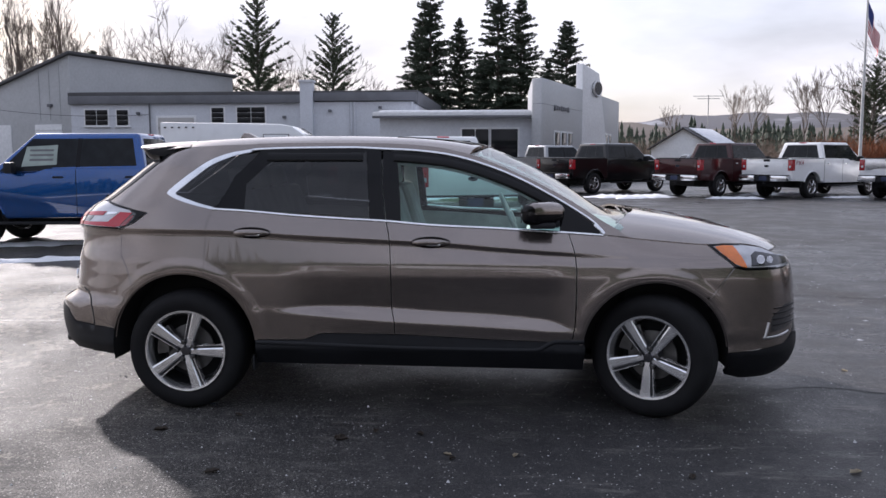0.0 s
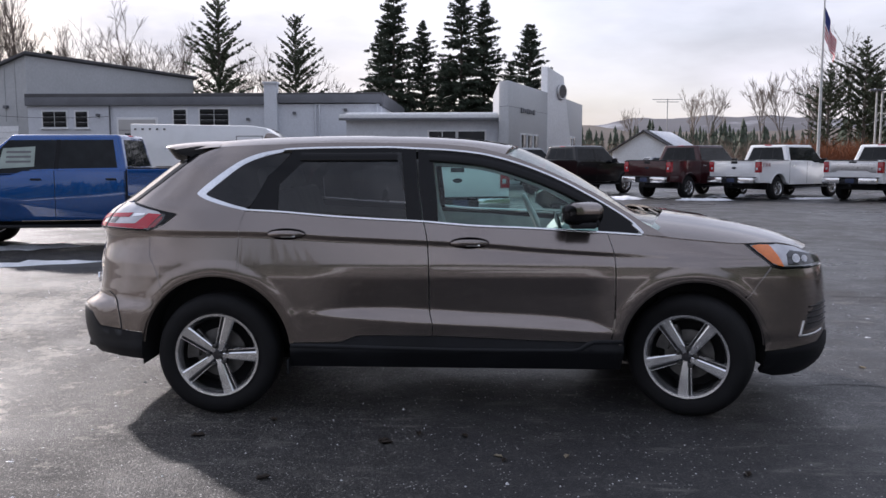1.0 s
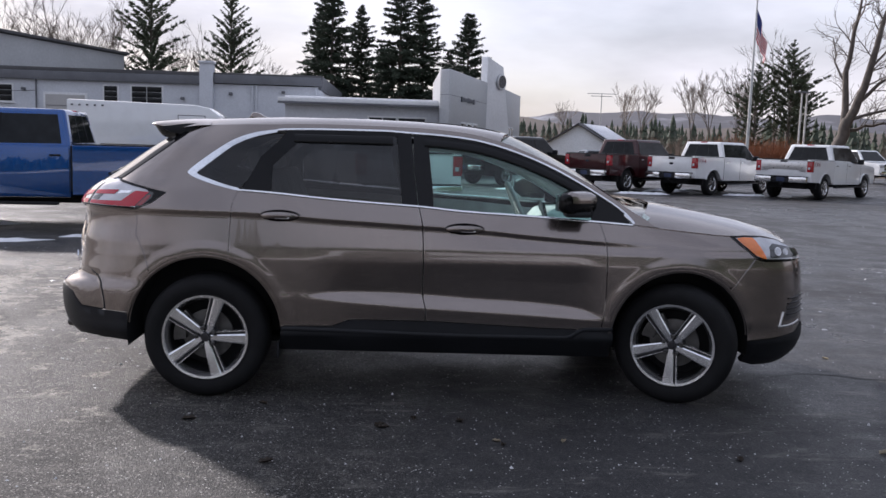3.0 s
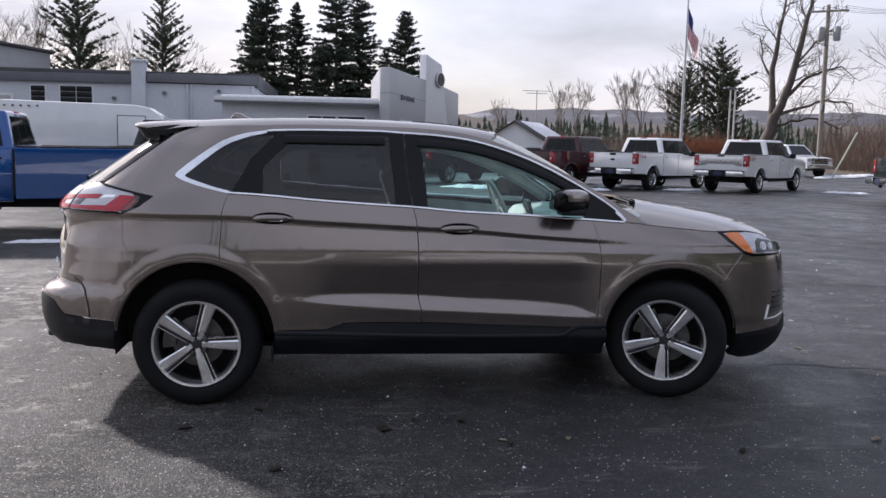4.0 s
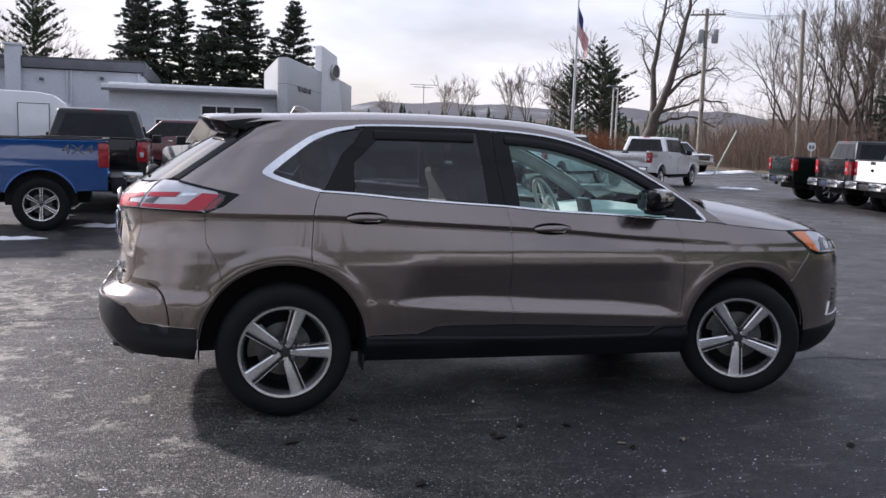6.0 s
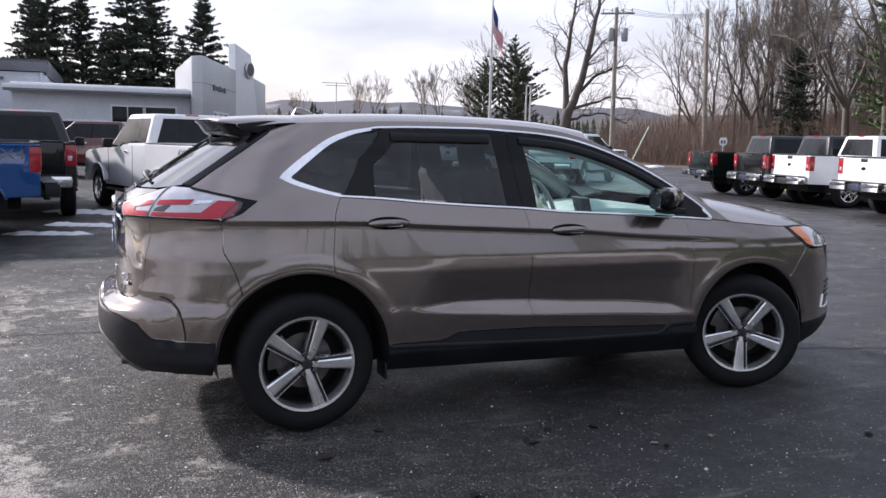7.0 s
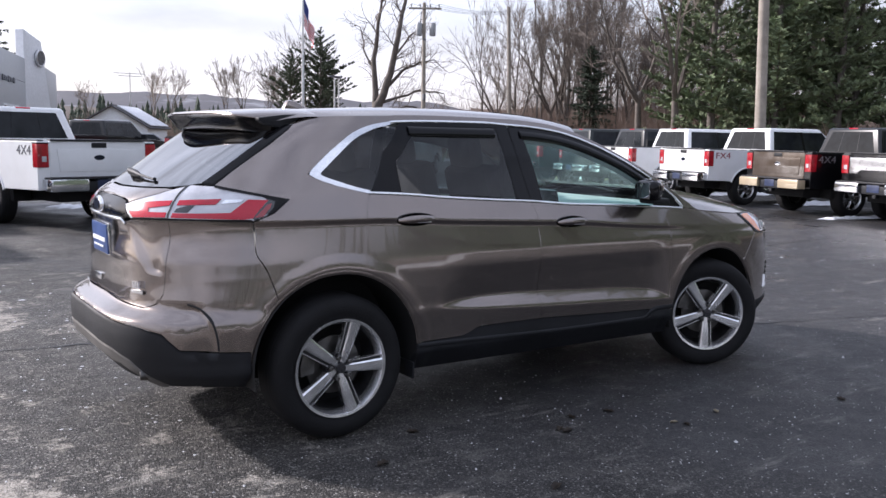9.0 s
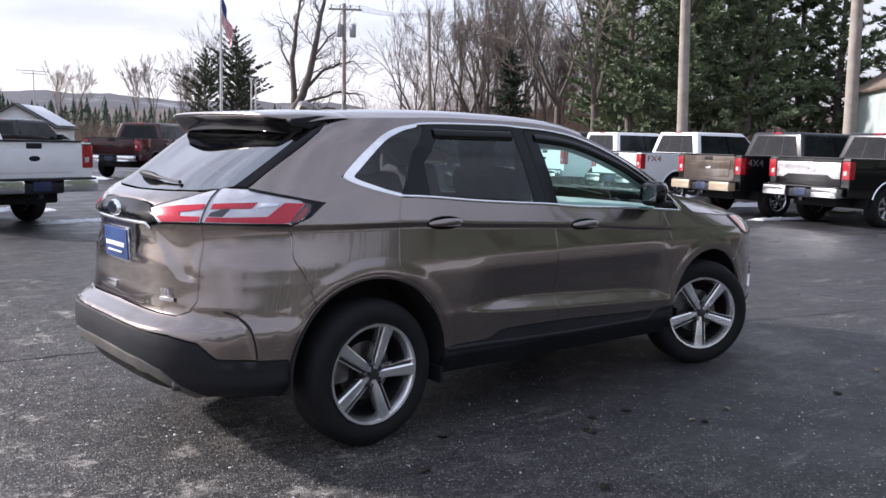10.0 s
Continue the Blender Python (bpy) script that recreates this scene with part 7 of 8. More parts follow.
# ---------------- trees ----------------
BARK = surface("grey_brown_bark", (0.115, 0.098, 0.085), 0.95, vary=0.3, scale=2, bump=0.6, bump_scale=20)
TWIG = surface("bare_twigs", (0.170, 0.142, 0.122), 0.95, vary=0.25, scale=1)
# twigs of the far trees, distance haze mixed into their colour
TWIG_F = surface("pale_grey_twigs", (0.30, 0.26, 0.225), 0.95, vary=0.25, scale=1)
NEEDLE = surface("spruce_needles", (0.046, 0.062, 0.041), 0.85, vary=0.45, scale=0.7, fine=0.25)
NEEDLE_P = surface("pine_needles", (0.150, 0.190, 0.105), 0.85, vary=0.45, scale=0.7, fine=0.25)
NEEDLE_G = surface("grey_green_pine_needles", (0.080, 0.100, 0.062), 0.85, vary=0.45, scale=0.7, fine=0.25)
BRUSH = surface("brown_underbrush", (0.235, 0.172, 0.135), 0.95, vary=0.35, scale=0.5)
LEAF_R = surface("rusty_leaves", (0.26, 0.10, 0.045), 0.9, vary=0.3, scale=2)


def limb(verts, faces, pts, r0, r1, sides):
    """A tapered tube through points, into plain lists."""
    n = len(pts)
    base = len(verts)
    a = None
    for i, p in enumerate(pts):
        d = (pts[min(i + 1, n - 1)] - pts[max(i - 1, 0)]).normalized()
        a = d.orthogonal().normalized() if a is None else (a - d * a.dot(d)).normalized()
        b = d.cross(a)
        r = r0 + (r1 - r0) * i / (n - 1)
        for k in range(sides):
            w = 2 * math.pi * k / sides
            verts.append(p + (a * math.cos(w) + b * math.sin(w)) * r)
    for i in range(n - 1):
        for k in range(sides):
            faces.append((base + i * sides + k, base + i * sides + (k + 1) % sides, base + (i + 1) * sides + (k + 1) % sides, base + (i + 1) * sides + k))


def bare_tree_meshes(rng, height, fork=0.25, dev=26, levels=6, trunk_r=0.014, keep=0.80, stems=3, up=0.10, shoots=3):
    """A leafless hardwood: the trunk parts into rising stems, each parts again and again, and the ends bear fine twigs."""
    tv, tf, wv, wf = [], [], [], []
    tips = []

    def turned(d, deg):
        side = d.orthogonal().normalized()
        side.rotate(Matrix.Rotation(rng.uniform(0, 2 * math.pi), 3, d))
        a = radians(deg)
        return (d * math.cos(a) + side * math.sin(a) + Vector((0, 0, up))).normalized()

    def sprig(p, d, ln):
        wv_n = len(wv)
        e = p + turned(d, rng.uniform(5, 40)) * ln
        a = (e - p).orthogonal().normalized() * 0.010
        b = (e - p).normalized().cross(a)
        wv.extend((p + a, p - a * 0.5 + b * 0.87, p - a * 0.5 - b * 0.87, e))
        wf.extend(((wv_n, wv_n + 1, wv_n + 3), (wv_n + 1, wv_n + 2, wv_n + 3), (wv_n + 2, wv_n, wv_n + 3)))
        tips.append(e.z)

    def grow(p, d, ln, r, level):
        n = 5 if level == 0 else 3 if level < levels else 2
        pts = [p]
        for _ in range(n):
            d = (d + Vector((rng.uniform(-1, 1), rng.uniform(-1, 1), rng.uniform(-0.5, 0.8))) * (0.05 if level == 0 else 0.15)).normalized()
            pts.append(pts[-1] + d * ln / n)
        end = r * 0.68
        if level <= 2:
            limb(tv, tf, pts, r, end, 7 if level == 0 else 5 if level == 1 else 4)
        else:
            limb(wv, wf, pts, max(r, 0.013), max(end, 0.010), 3)
        if level >= 2:
            for _ in range(shoots if level < levels else shoots + 2):
                k = rng.randrange(n)
                sprig(pts[k].lerp(pts[k + 1], rng.random()), d, ln * rng.uniform(0.35, 0.8) + 0.15)
        if level == levels:
            return
        many = stems if level == 0 else 3 if rng.random() < 0.30 else 2
        for i in range(many):
            way = turned(d, dev * (rng.uniform(0.2, 0.6) if i == 0 else rng.uniform(0.7, 1.3)))
            f = keep * (rng.uniform(0.92, 1.08) if i == 0 else rng.uniform(0.70, 1.0))
            grow(pts[-1], way, (ln if level else height * 0.25) * f, end * (0.92 if i == 0 else rng.uniform(0.55, 0.8)), level + 1)
        if 0 < level < 4:
            at = pts[1 + rng.randrange(n - 1)]
            grow(at, turned(d, dev * 1.5), ln * 0.6, end * 0.45, min(level + 2, levels))

    grow(Vector((0, 0, -0.1)), Vector((rng.uniform(-0.05, 0.05), rng.uniform(-0.05, 0.05), 1)).normalized(), height * fork, height * trunk_r, 0)
    k = height / sorted(tips)[int(len(tips) * 0.985)]
    return ([v * k for v in tv], tf), ([v * k for v in wv], wf)


def bare_tree(name, label, rng, twig=None, **kw):
    (tv, tf), (wv, wf) = bare_tree_meshes(rng, **kw)
    t = tagged(empty(name), label, "tree")
    from_lists("trunk", tv, tf, BARK, t, "grey-brown trunk and limbs", smooth=60)
    from_lists("crown", wv, wf, twig or TWIG, t, "fine leafless twigs", smooth=0)
    return t


def conifer(name, label, rng, height, width, needles, droop=0.25, gaps=0.12, bottom=0.08, pine=False, dome=False, thin=1.0, tuft=1.0):
    """Trunk, whorls of limbs, and sprays of slender needles along each limb."""
    t = tagged(empty(name), label, "tree")
    tv, tf, nv, nf = [], [], [], []
    limb(tv, tf, [Vector((0, 0, -0.1)), Vector((rng.uniform(-0.1, 0.1), rng.uniform(-0.1, 0.1), height * 0.5)), Vector((0, 0, height))], height * 0.017, 0.02, 7)
    z = height * bottom
    while z < height * 0.985:
        f = z / height
        rad = width * (1 - f) ** (0.72 if not pine else 0.6) * (1.0 if f > 0.18 else 0.75 + f * 1.4)
        if dome:
            rad = width * (0.42 + 0.58 * math.sin(math.pi * min(f * 1.15, 1) * 0.92)) * (1 - f ** 4) * rng.uniform(0.7, 1.1)
        else:
            rad *= rng.uniform(0.85, 1.08)
        k = 9 if not pine else 6
        a0 = rng.uniform(0, 6.28)
        for i in range(k):
            if rng.random() < gaps:
                continue
            a = a0 + 2 * math.pi * i / k + rng.uniform(-0.3, 0.3)
            ln = max(rad * rng.uniform(0.42, 1.15), 0.25)
            rise = rng.uniform(-0.1, 0.25) + (0.35 if pine else 0.0) + 0.4 * f
            zb = z + height * rng.uniform(-0.026, 0.026)
            pts = [Vector((math.cos(a) * ln * s, math.sin(a) * ln * s, zb + ln * (rise * s - droop * s * s * (1.2 - f)))) for s in (0, 0.3, 0.6, 0.85, 1.0)]
            limb(tv, tf, pts, 0.012 * ln + 0.012, 0.008, 3)
            m = int((7 + ln * 6) * thin * (1.1 if pine else 1.35))
            for j in range(m):
                s = 0.16 + 0.86 * (j + rng.random()) / m
                q = min(int(s * 4), 3)
                base = pts[q].lerp(pts[q + 1], min(max((s - (0, 0.3, 0.6, 0.85)[q]) / (0.3, 0.3, 0.25, 0.15)[q], 0), 1))
                out = Vector((math.cos(a), math.sin(a), 0))
                sidew = Vector((-math.sin(a), math.cos(a), 0))
                size = (0.20 + (0.11 if pine else 0.06) * ln * (1 - 0.5 * s)) * rng.uniform(0.5, 1.5) * tuft
                for e in range(6):
                    w = (out * rng.uniform(-0.1, 1.0) + sidew * rng.uniform(-1.2, 1.2) + Vector((0, 0, rng.uniform(-0.55, 0.45) + (0.35 if pine else -0.1)))).normalized()
                    tip = base + w * size
                    wd = w.cross(Vector((rng.uniform(-1, 1), rng.uniform(-1, 1), rng.uniform(-0.4, 1)))).normalized() * size * rng.uniform(0.13, 0.24)
                    b = len(nv)
                    nv.extend((base + w * size * 0.15 + wd, tip, base + w * size * 0.15 - wd))
                    nf.append((b, b + 1, b + 2))
        z += height * (0.026 if not pine else 0.040 if dome else 0.031) * rng.uniform(0.8, 1.25) * (1.15 - 0.35 * f)
    from_lists("trunk", tv, tf, BARK, t, "brown trunk with thin limbs", smooth=60)
    from_lists("crown", nv, nf, needles, t, "dark green needles", smooth=0)
    return t


def plant(proto, places, group):
    """Sets a tree of a kind at its places (x, y, scale, turn); the first keeps the pattern itself."""
    proto["group"] = group
    for i, (x, y, s, a) in enumerate(places):
        m = pose(x, y, -0.05, 0, 0, a) @ Matrix.Diagonal((s, s, s * random.uniform(0.95, 1.05), 1))
        if i == 0:
            proto.matrix_basis = m
        else:
            c = copy_thing(proto, pose(x, y, -0.05, 0, 0, a))
            c.scale = (s, s, s * random.uniform(0.95, 1.05))


rng = random.Random(7)
spruce_a = conifer("spruce_tree", "tall dark green spruce behind the building", rng, 17.0, 4.4, NEEDLE, 0.30, 0.06)
spruce_b = conifer("spruce_tree", "dense dark spruce with a ragged outline", rng, 16.5, 5.0, NEEDLE, 0.34, 0.06)
spruce_c = conifer("spruce_tree", "conical spruce standing behind the buildings", rng, 12.8, 4.3, NEEDLE, 0.22, 0.10, thin=0.8)
pine_a = conifer("pine_tree", "open-crowned pine with upswept limbs", rng, 15.6, 5.2, NEEDLE_G, 0.10, 0.12, 0.14, True, thin=1.7, tuft=0.60)
pine_b = conifer("pine_tree", "tall forest pine with gaps in its crown", rng, 17.0, 4.2, NEEDLE_P, 0.12, 0.14, 0.10, True, thin=0.95, tuft=0.85)
pine_c = conifer("pine_tree", "broad open pine with layered level limbs", rng, 14.0, 4.6, NEEDLE_G, 0.05, 0.14, 0.20, True, True, thin=1.6, tuft=0.66)
plant(spruce_a, [(-6.6, 74, 1.00, 0), (-4.2, 77, 0.86, 80), (1.6, 76, 0.93, 200)], "conifers behind the buildings")
plant(spruce_b, [(-0.5, 74, 1.00, 30), (-8.0, 77, 0.88, 120), (4.2, 79, 0.62, 250)], "conifers behind the buildings")
plant(spruce_c, [(5.7, 74, 1.00, 0), (-39.3, 76, 0.86, 60), (45.5, 46.5, 0.70, 80), (-2.2, 80, 0.80, 10)], "conifers behind the buildings")
plant(pine_a, [(-22.6, 74, 1.04, 0), (-15.6, 74, 0.88, 140)], "pines round the lot")
plant(pine_c, [(35.0, 80, 0.72, 40), (38.4, 80, 0.88, 200), (40.4, 82, 0.74, 90)], "pines round the lot")
plant(pine_b, [(38.6, 29.0, 0.98, 0), (41.0, 26.6, 1.06, 100), (43.5, 24.2, 1.0, 200), (44.0, 28.6, 1.12, 50), (46.5, 25.0, 1.0, 150), (48.5, 28.0, 1.15, 250), (47.0, 31.5, 1.1, 70), (50.0, 22.0, 1.05, 130), (52.0, 25.5, 1.15, 40), (54.5, 20.0, 1.1, 90), (57.0, 16.5, 1.1, 10), (40.2, 32.5, 0.80, 310), (50.5, 34.0, 1.1, 190)], "pines at the wood's edge")

bare = [bare_tree("bare_tree", "tall leafless hardwood with a fine twiggy crown", rng, height=17.0, fork=0.16, dev=20, stems=4, trunk_r=0.015),
        bare_tree("bare_tree", "slender leafless tree in the wood", rng, height=16.0, fork=0.42, dev=19, stems=2, levels=5, trunk_r=0.0095, up=0.2),
        bare_tree("bare_tree", "leafless tree with a broad branching crown", rng, height=14.0, fork=0.20, dev=29, stems=3, trunk_r=0.015),
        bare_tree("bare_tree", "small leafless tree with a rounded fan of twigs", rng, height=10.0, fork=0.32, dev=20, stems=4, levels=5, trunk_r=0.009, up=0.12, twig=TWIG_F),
        bare_tree("bare_tree", "leafless oak with crooked spreading limbs", rng, height=16.0, fork=0.26, dev=36, stems=3, levels=5, trunk_r=0.018, keep=0.85, up=0.06)]


def old_tree(name, label, rng):
    """A thick leaning trunk that parts into two rising stems and long drooping limbs, each with its twigs."""
    tv, tf, wv, wf = [], [], [], []

    def twig(p, d, ln, r, level):
        pts = [p]
        for _ in range(4):
            d = (d + Vector((rng.uniform(-1, 1), rng.uniform(-1, 1), rng.uniform(-0.5, 0.7))) * 0.22).normalized()
            pts.append(pts[-1] + d * ln / 4)
        limb(wv, wf, pts, r, max(r * 0.35, 0.010), 4 if level == 0 else 3)
        if level < 2:
            for k in range(5 - level):
                at = pts[1 + k % 4]
                side = d.orthogonal().normalized()
                side.rotate(Matrix.Rotation(rng.uniform(0, 6.28), 3, d))
                twig(at, (d * 0.8 + side * 0.8 + Vector((0, 0, 0.15))).normalized(), ln * rng.uniform(0.45, 0.65), max(r * 0.45, 0.011), level + 1)

    def stem(path, r0, r1, side, count, ln, depth):
        pts = [Vector((x, y, z)) for x, y, z in path]
        fine = []
        for a, b in zip(pts, pts[1:]):
            fine += [a.lerp(b, k / 3) + Vector((rng.uniform(-1, 1), rng.uniform(-1, 1), rng.uniform(-1, 1))) * (0.10 if k else 0.0) for k in range(3)]
        fine.append(pts[-1])
        limb(tv, tf, fine, r0, r1, side)
        for k in range(count):
            i = int(len(fine) * (0.25 + 0.75 * k / count))
            d = (fine[min(i + 1, len(fine) - 1)] - fine[i - 1]).normalized()
            o = d.orthogonal().normalized()
            o.rotate(Matrix.Rotation(rng.uniform(0, 6.28), 3, d))
            twig(fine[i], (d * rng.uniform(0.4, 0.9) + o * 0.8 + Vector((0, 0, rng.uniform(-0.1, 0.3)))).normalized(), ln * rng.uniform(0.6, 1.3), r1 * 0.8 + 0.012, depth)

    stem([(0, 0, -0.2), (0.3, 0, 1.2), (0.6, 0.1, 2.8), (1.0, 0, 4.4)], 0.60, 0.42, 10, 0, 1, 0)
    stem([(0.7, 0, 2.9), (0.75, 0.5, 5.2), (0.55, 0.6, 8.2), (0.9, 0.5, 11.2), (1.3, 0.6, 14.0)], 0.34, 0.08, 8, 10, 1.8, 0)
    stem([(1.0, 0, 4.3), (2.0, -0.3, 7.0), (2.6, -0.5, 10.0), (3.2, -0.4, 13.0), (3.4, -0.2, 15.5)], 0.36, 0.08, 8, 12, 2.0, 0)
    stem([(1.5, -0.1, 5.6), (3.0, -0.8, 7.2), (4.4, -1.4, 7.9), (5.6, -1.8, 8.1)], 0.17, 0.05, 6, 9, 1.8, 0)
    stem([(0.9, 0, 3.4), (2.2, 0.8, 4.0), (4.2, 1.2, 4.2), (6.0, 1.6, 3.4)], 0.16, 0.04, 6, 10, 1.7, 0)
    stem([(1.1, 0, 4.4), (2.9, -0.4, 5.0), (4.8, -0.6, 5.6), (6.6, -1.0, 5.3)], 0.15, 0.04, 6, 10, 1.7, 0)
    stem([(2.3, -0.4, 8.4), (3.6, 0.6, 10.2), (5.0, 1.2, 11.4)], 0.12, 0.04, 6, 8, 1.7, 0)
    stem([(0.6, 0.6, 7.4), (-0.3, 1.2, 9.0), (-0.6, 1.5, 11.0)], 0.11, 0.04, 6, 6, 1.3, 0)
    t = tagged(empty(name), label, "tree")
    from_lists("trunk", tv, tf, BARK, t, "grey-brown trunk and limbs", smooth=60)
    from_lists("crown", wv, wf, TWIG, t, "fine leafless twigs", smooth=0)
    return t


big = old_tree("bare_tree", "big old leafless tree with a thick leaning trunk", rng)
big["group"] = "old trees by the road"
big.matrix_basis = pose(34.1, 62.2, 0.0, 0, 0, -28)

left_wood = [(-48.8, 80, 1.05, 0), (-45.6, 81, 1.0, 60), (-51.5, 83, 1.05, 110), (-42.5, 84, 0.92, 170), (-54.0, 80, 1.0, 250), (-47.0, 86, 1.2, 300), (-58, 84, 1.2, 10), (-62, 80, 1.1, 90)]
mid_wood = [(-38.0, 80, 0.98, 0), (-35.9, 81, 0.99, 130), (-31.5, 80, 1.12, 200), (-30.2, 82, 1.08, 20), (-33.5, 84, 1.0, 75), (-20.6, 82, 0.84, 60), (-11.2, 83, 0.78, 310), (-26.5, 84, 0.9, 160), (-18.0, 86, 0.9, 280), (39.2, 85, 0.98, 45), (36.6, 86, 0.84, 10)]
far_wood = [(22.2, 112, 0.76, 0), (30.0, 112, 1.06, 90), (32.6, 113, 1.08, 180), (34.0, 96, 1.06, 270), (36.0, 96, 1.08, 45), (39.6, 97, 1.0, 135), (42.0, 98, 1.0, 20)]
plant(bare[0], left_wood, "leafless trees round the lot")
plant(bare[2], mid_wood, "leafless trees round the lot")
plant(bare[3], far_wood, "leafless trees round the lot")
# the wood along the right-hand side
edge = [(54, 80), (45, 65), (42, 53), (45, 44), (49, 36), (53, 29)]
sites = []
for i in range(62):
    t = rng.random() * 4.999
    k = int(t)
    ax, ay = edge[k]
    bx, by = edge[k + 1]
    f = t - k
    back = rng.random() ** 1.2 * 26
    nx, ny = (by - ay), -(bx - ax)
    ln = math.hypot(nx, ny)
    x, y = ax + (bx - ax) * f - nx / ln * back, ay + (by - ay) * f - ny / ln * back
    sites.append((x, y, rng.uniform(0.75, 1.15), rng.uniform(0, 360)))
plant(bare[1], sites[:34], "leafless trees of the wood")
for c in sites[34:48]:
    copy_thing(bare[0], pose(c[0], c[1], -0.05, 0, 0, c[3])).scale = (c[2] * 0.92,) * 3
for c in sites[48:56]:
    copy_thing(bare[2], pose(c[0], c[1], -0.05, 0, 0, c[3])).scale = (c[2],) * 3
plant(bare[4], [(c[0], c[1], c[2], c[3]) for c in sites[56:62]], "leafless trees of the wood")
# a few taller trees in front of the wood
for x, y, s, a in ((46.5, 47.0, 1.08, 30), (40.5, 36.5, 0.95, 150), (36.5, 30.0, 0.92, 200)):
    copy_thing(bare[4], pose(x, y, -0.05, 0, 0, a)).scale = (s,) * 3


def brush(name, path, depth, count, height, mat, label, seed):
    """A belt of thin stems and twigs nobody could count."""
    r = random.Random(seed)
    v, f = [], []
    for i in range(count):
        t = r.random() * (len(path) - 1)
        k = min(int(t), len(path) - 2)
        g = t - k
        x = path[k][0] + (path[k + 1][0] - path[k][0]) * g + r.uniform(-1, 1) * depth
        y = path[k][1] + (path[k + 1][1] - path[k][1]) * g + r.uniform(-1, 1) * depth
        h = height * r.uniform(0.35, 1.2)
        p0 = Vector((x, y, -0.1))
        w = Vector((r.uniform(-0.45, 0.45), r.uniform(-0.45, 0.45), 1)).normalized()
        p1 = p0 + w * h
        limb(v, f, [p0, p0.lerp(p1, 0.5) + Vector((r.uniform(-0.1, 0.1), r.uniform(-0.1, 0.1), 0)) * h, p1], 0.018, 0.006, 3)
        for j in range(4):
            q = p0.lerp(p1, r.uniform(0.25, 0.9))
            d = (w + Vector((r.uniform(-1, 1), r.uniform(-1, 1), r.uniform(-0.2, 0.5)))).normalized()
            limb(v, f, [q, q + d * h * r.uniform(0.2, 0.45)], 0.010, 0.005, 3)
    return tagged(from_lists(name, v, f, mat, smooth=0), label, "brush", kind="stuff")


brush("underbrush", [(70, 86), (60, 66), (58, 54), (62, 44), (66, 34)], 8.0, 2800, 7.0, BRUSH, "tall brown thicket deep in the wood", 13)
brush("underbrush", [(56, 84), (46, 66), (43, 54), (46, 44), (49, 36), (52, 28)], 4.0, 3600, 3.6, BRUSH, "brown leafless underbrush along the wood", 3)
brush("underbrush", [(36, 31), (40, 24), (44, 20)], 3.0, 1300, 2.2, BRUSH, "brown leafless underbrush below the pines", 4)
brush("underbrush", [(8, 100), (20, 104), (34, 100), (44, 90)], 6.0, 1700, 3.2, BRUSH, "brown leafless scrub beyond the lot", 5)
brush("hedge", [(21.5, 55), (24.0, 53.5), (27, 54)], 1.1, 900, 2.3, LEAF_R, "rusty brown shrubs by the flagpole", 6)


def hills(name, dist, a0, a1, base, amp, mat, label, seed, step=0.5):
    """A far ridge as one sheet rising from the plain."""
    v, f = [], []
    n = int((a1 - a0) / step) + 1
    for i in range(n):
        a = radians(a0 + step * i)
        h = base + amp * (noise.noise(Vector((i * 0.045, seed, 0))) + 0.35 * noise.noise(Vector((i * 0.16, seed, 3))) + 0.10 * noise.noise(Vector((i * 0.7, seed, 5))))
        for d, hh in ((dist * 0.70, -1.0), (dist * 0.86, h * 0.55), (dist, h), (dist * 1.2, h * 0.7)):
            v.append((math.cos(a) * d, math.sin(a) * d, hh))
    for i in range(n - 1):
        for j in range(3):
            f.append((i * 4 + j, (i + 1) * 4 + j, (i + 1) * 4 + j + 1, i * 4 + j + 1))
    return tagged(from_lists(name, v, f, mat, smooth=80), label, "hill", kind="structure")


def hill_mat(name, c1, c2, snow):
    m, n, l, b = nodes_of(name)
    co = n.new("ShaderNodeTexCoord")
    a = n.new("ShaderNodeTexNoise")
    a.inputs["Scale"].default_value, a.inputs["Detail"].default_value, a.inputs["Roughness"].default_value = 0.012, 10, 0.65
    c = n.new("ShaderNodeTexNoise")
    c.inputs["Scale"].default_value, c.inputs["Detail"].default_value = 0.16, 6
    mp = n.new("ShaderNodeMapping")
    mp.inputs["Scale"].default_value = (1, 1, 3)
    l.new(co.outputs["Object"], mp.inputs["Vector"])
    l.new(mp.outputs[0], a.inputs["Vector"])
    l.new(co.outputs["Object"], c.inputs["Vector"])
    mx = n.new("ShaderNodeMixRGB")
    mx.inputs["Color1"].default_value, mx.inputs["Color2"].default_value = (*c1, 1), (*c2, 1)
    l.new(c.outputs["Fac"], mx.inputs["Fac"])
    r = n.new("ShaderNodeMapRange")
    r.inputs["From Min"].default_value, r.inputs["From Max"].default_value = 0.56, 0.66
    r.inputs["To Max"].default_value = snow
    l.new(a.outputs["Fac"], r.inputs["Value"])
    m2 = n.new("ShaderNodeMixRGB")
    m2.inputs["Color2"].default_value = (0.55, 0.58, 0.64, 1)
    l.new(r.outputs[0], m2.inputs["Fac"])
    l.new(mx.outputs[0], m2.inputs["Color1"])
    l.new(m2.outputs[0], b.inputs["Base Color"])
    b.inputs["Roughness"].default_value = 1.0
    return m


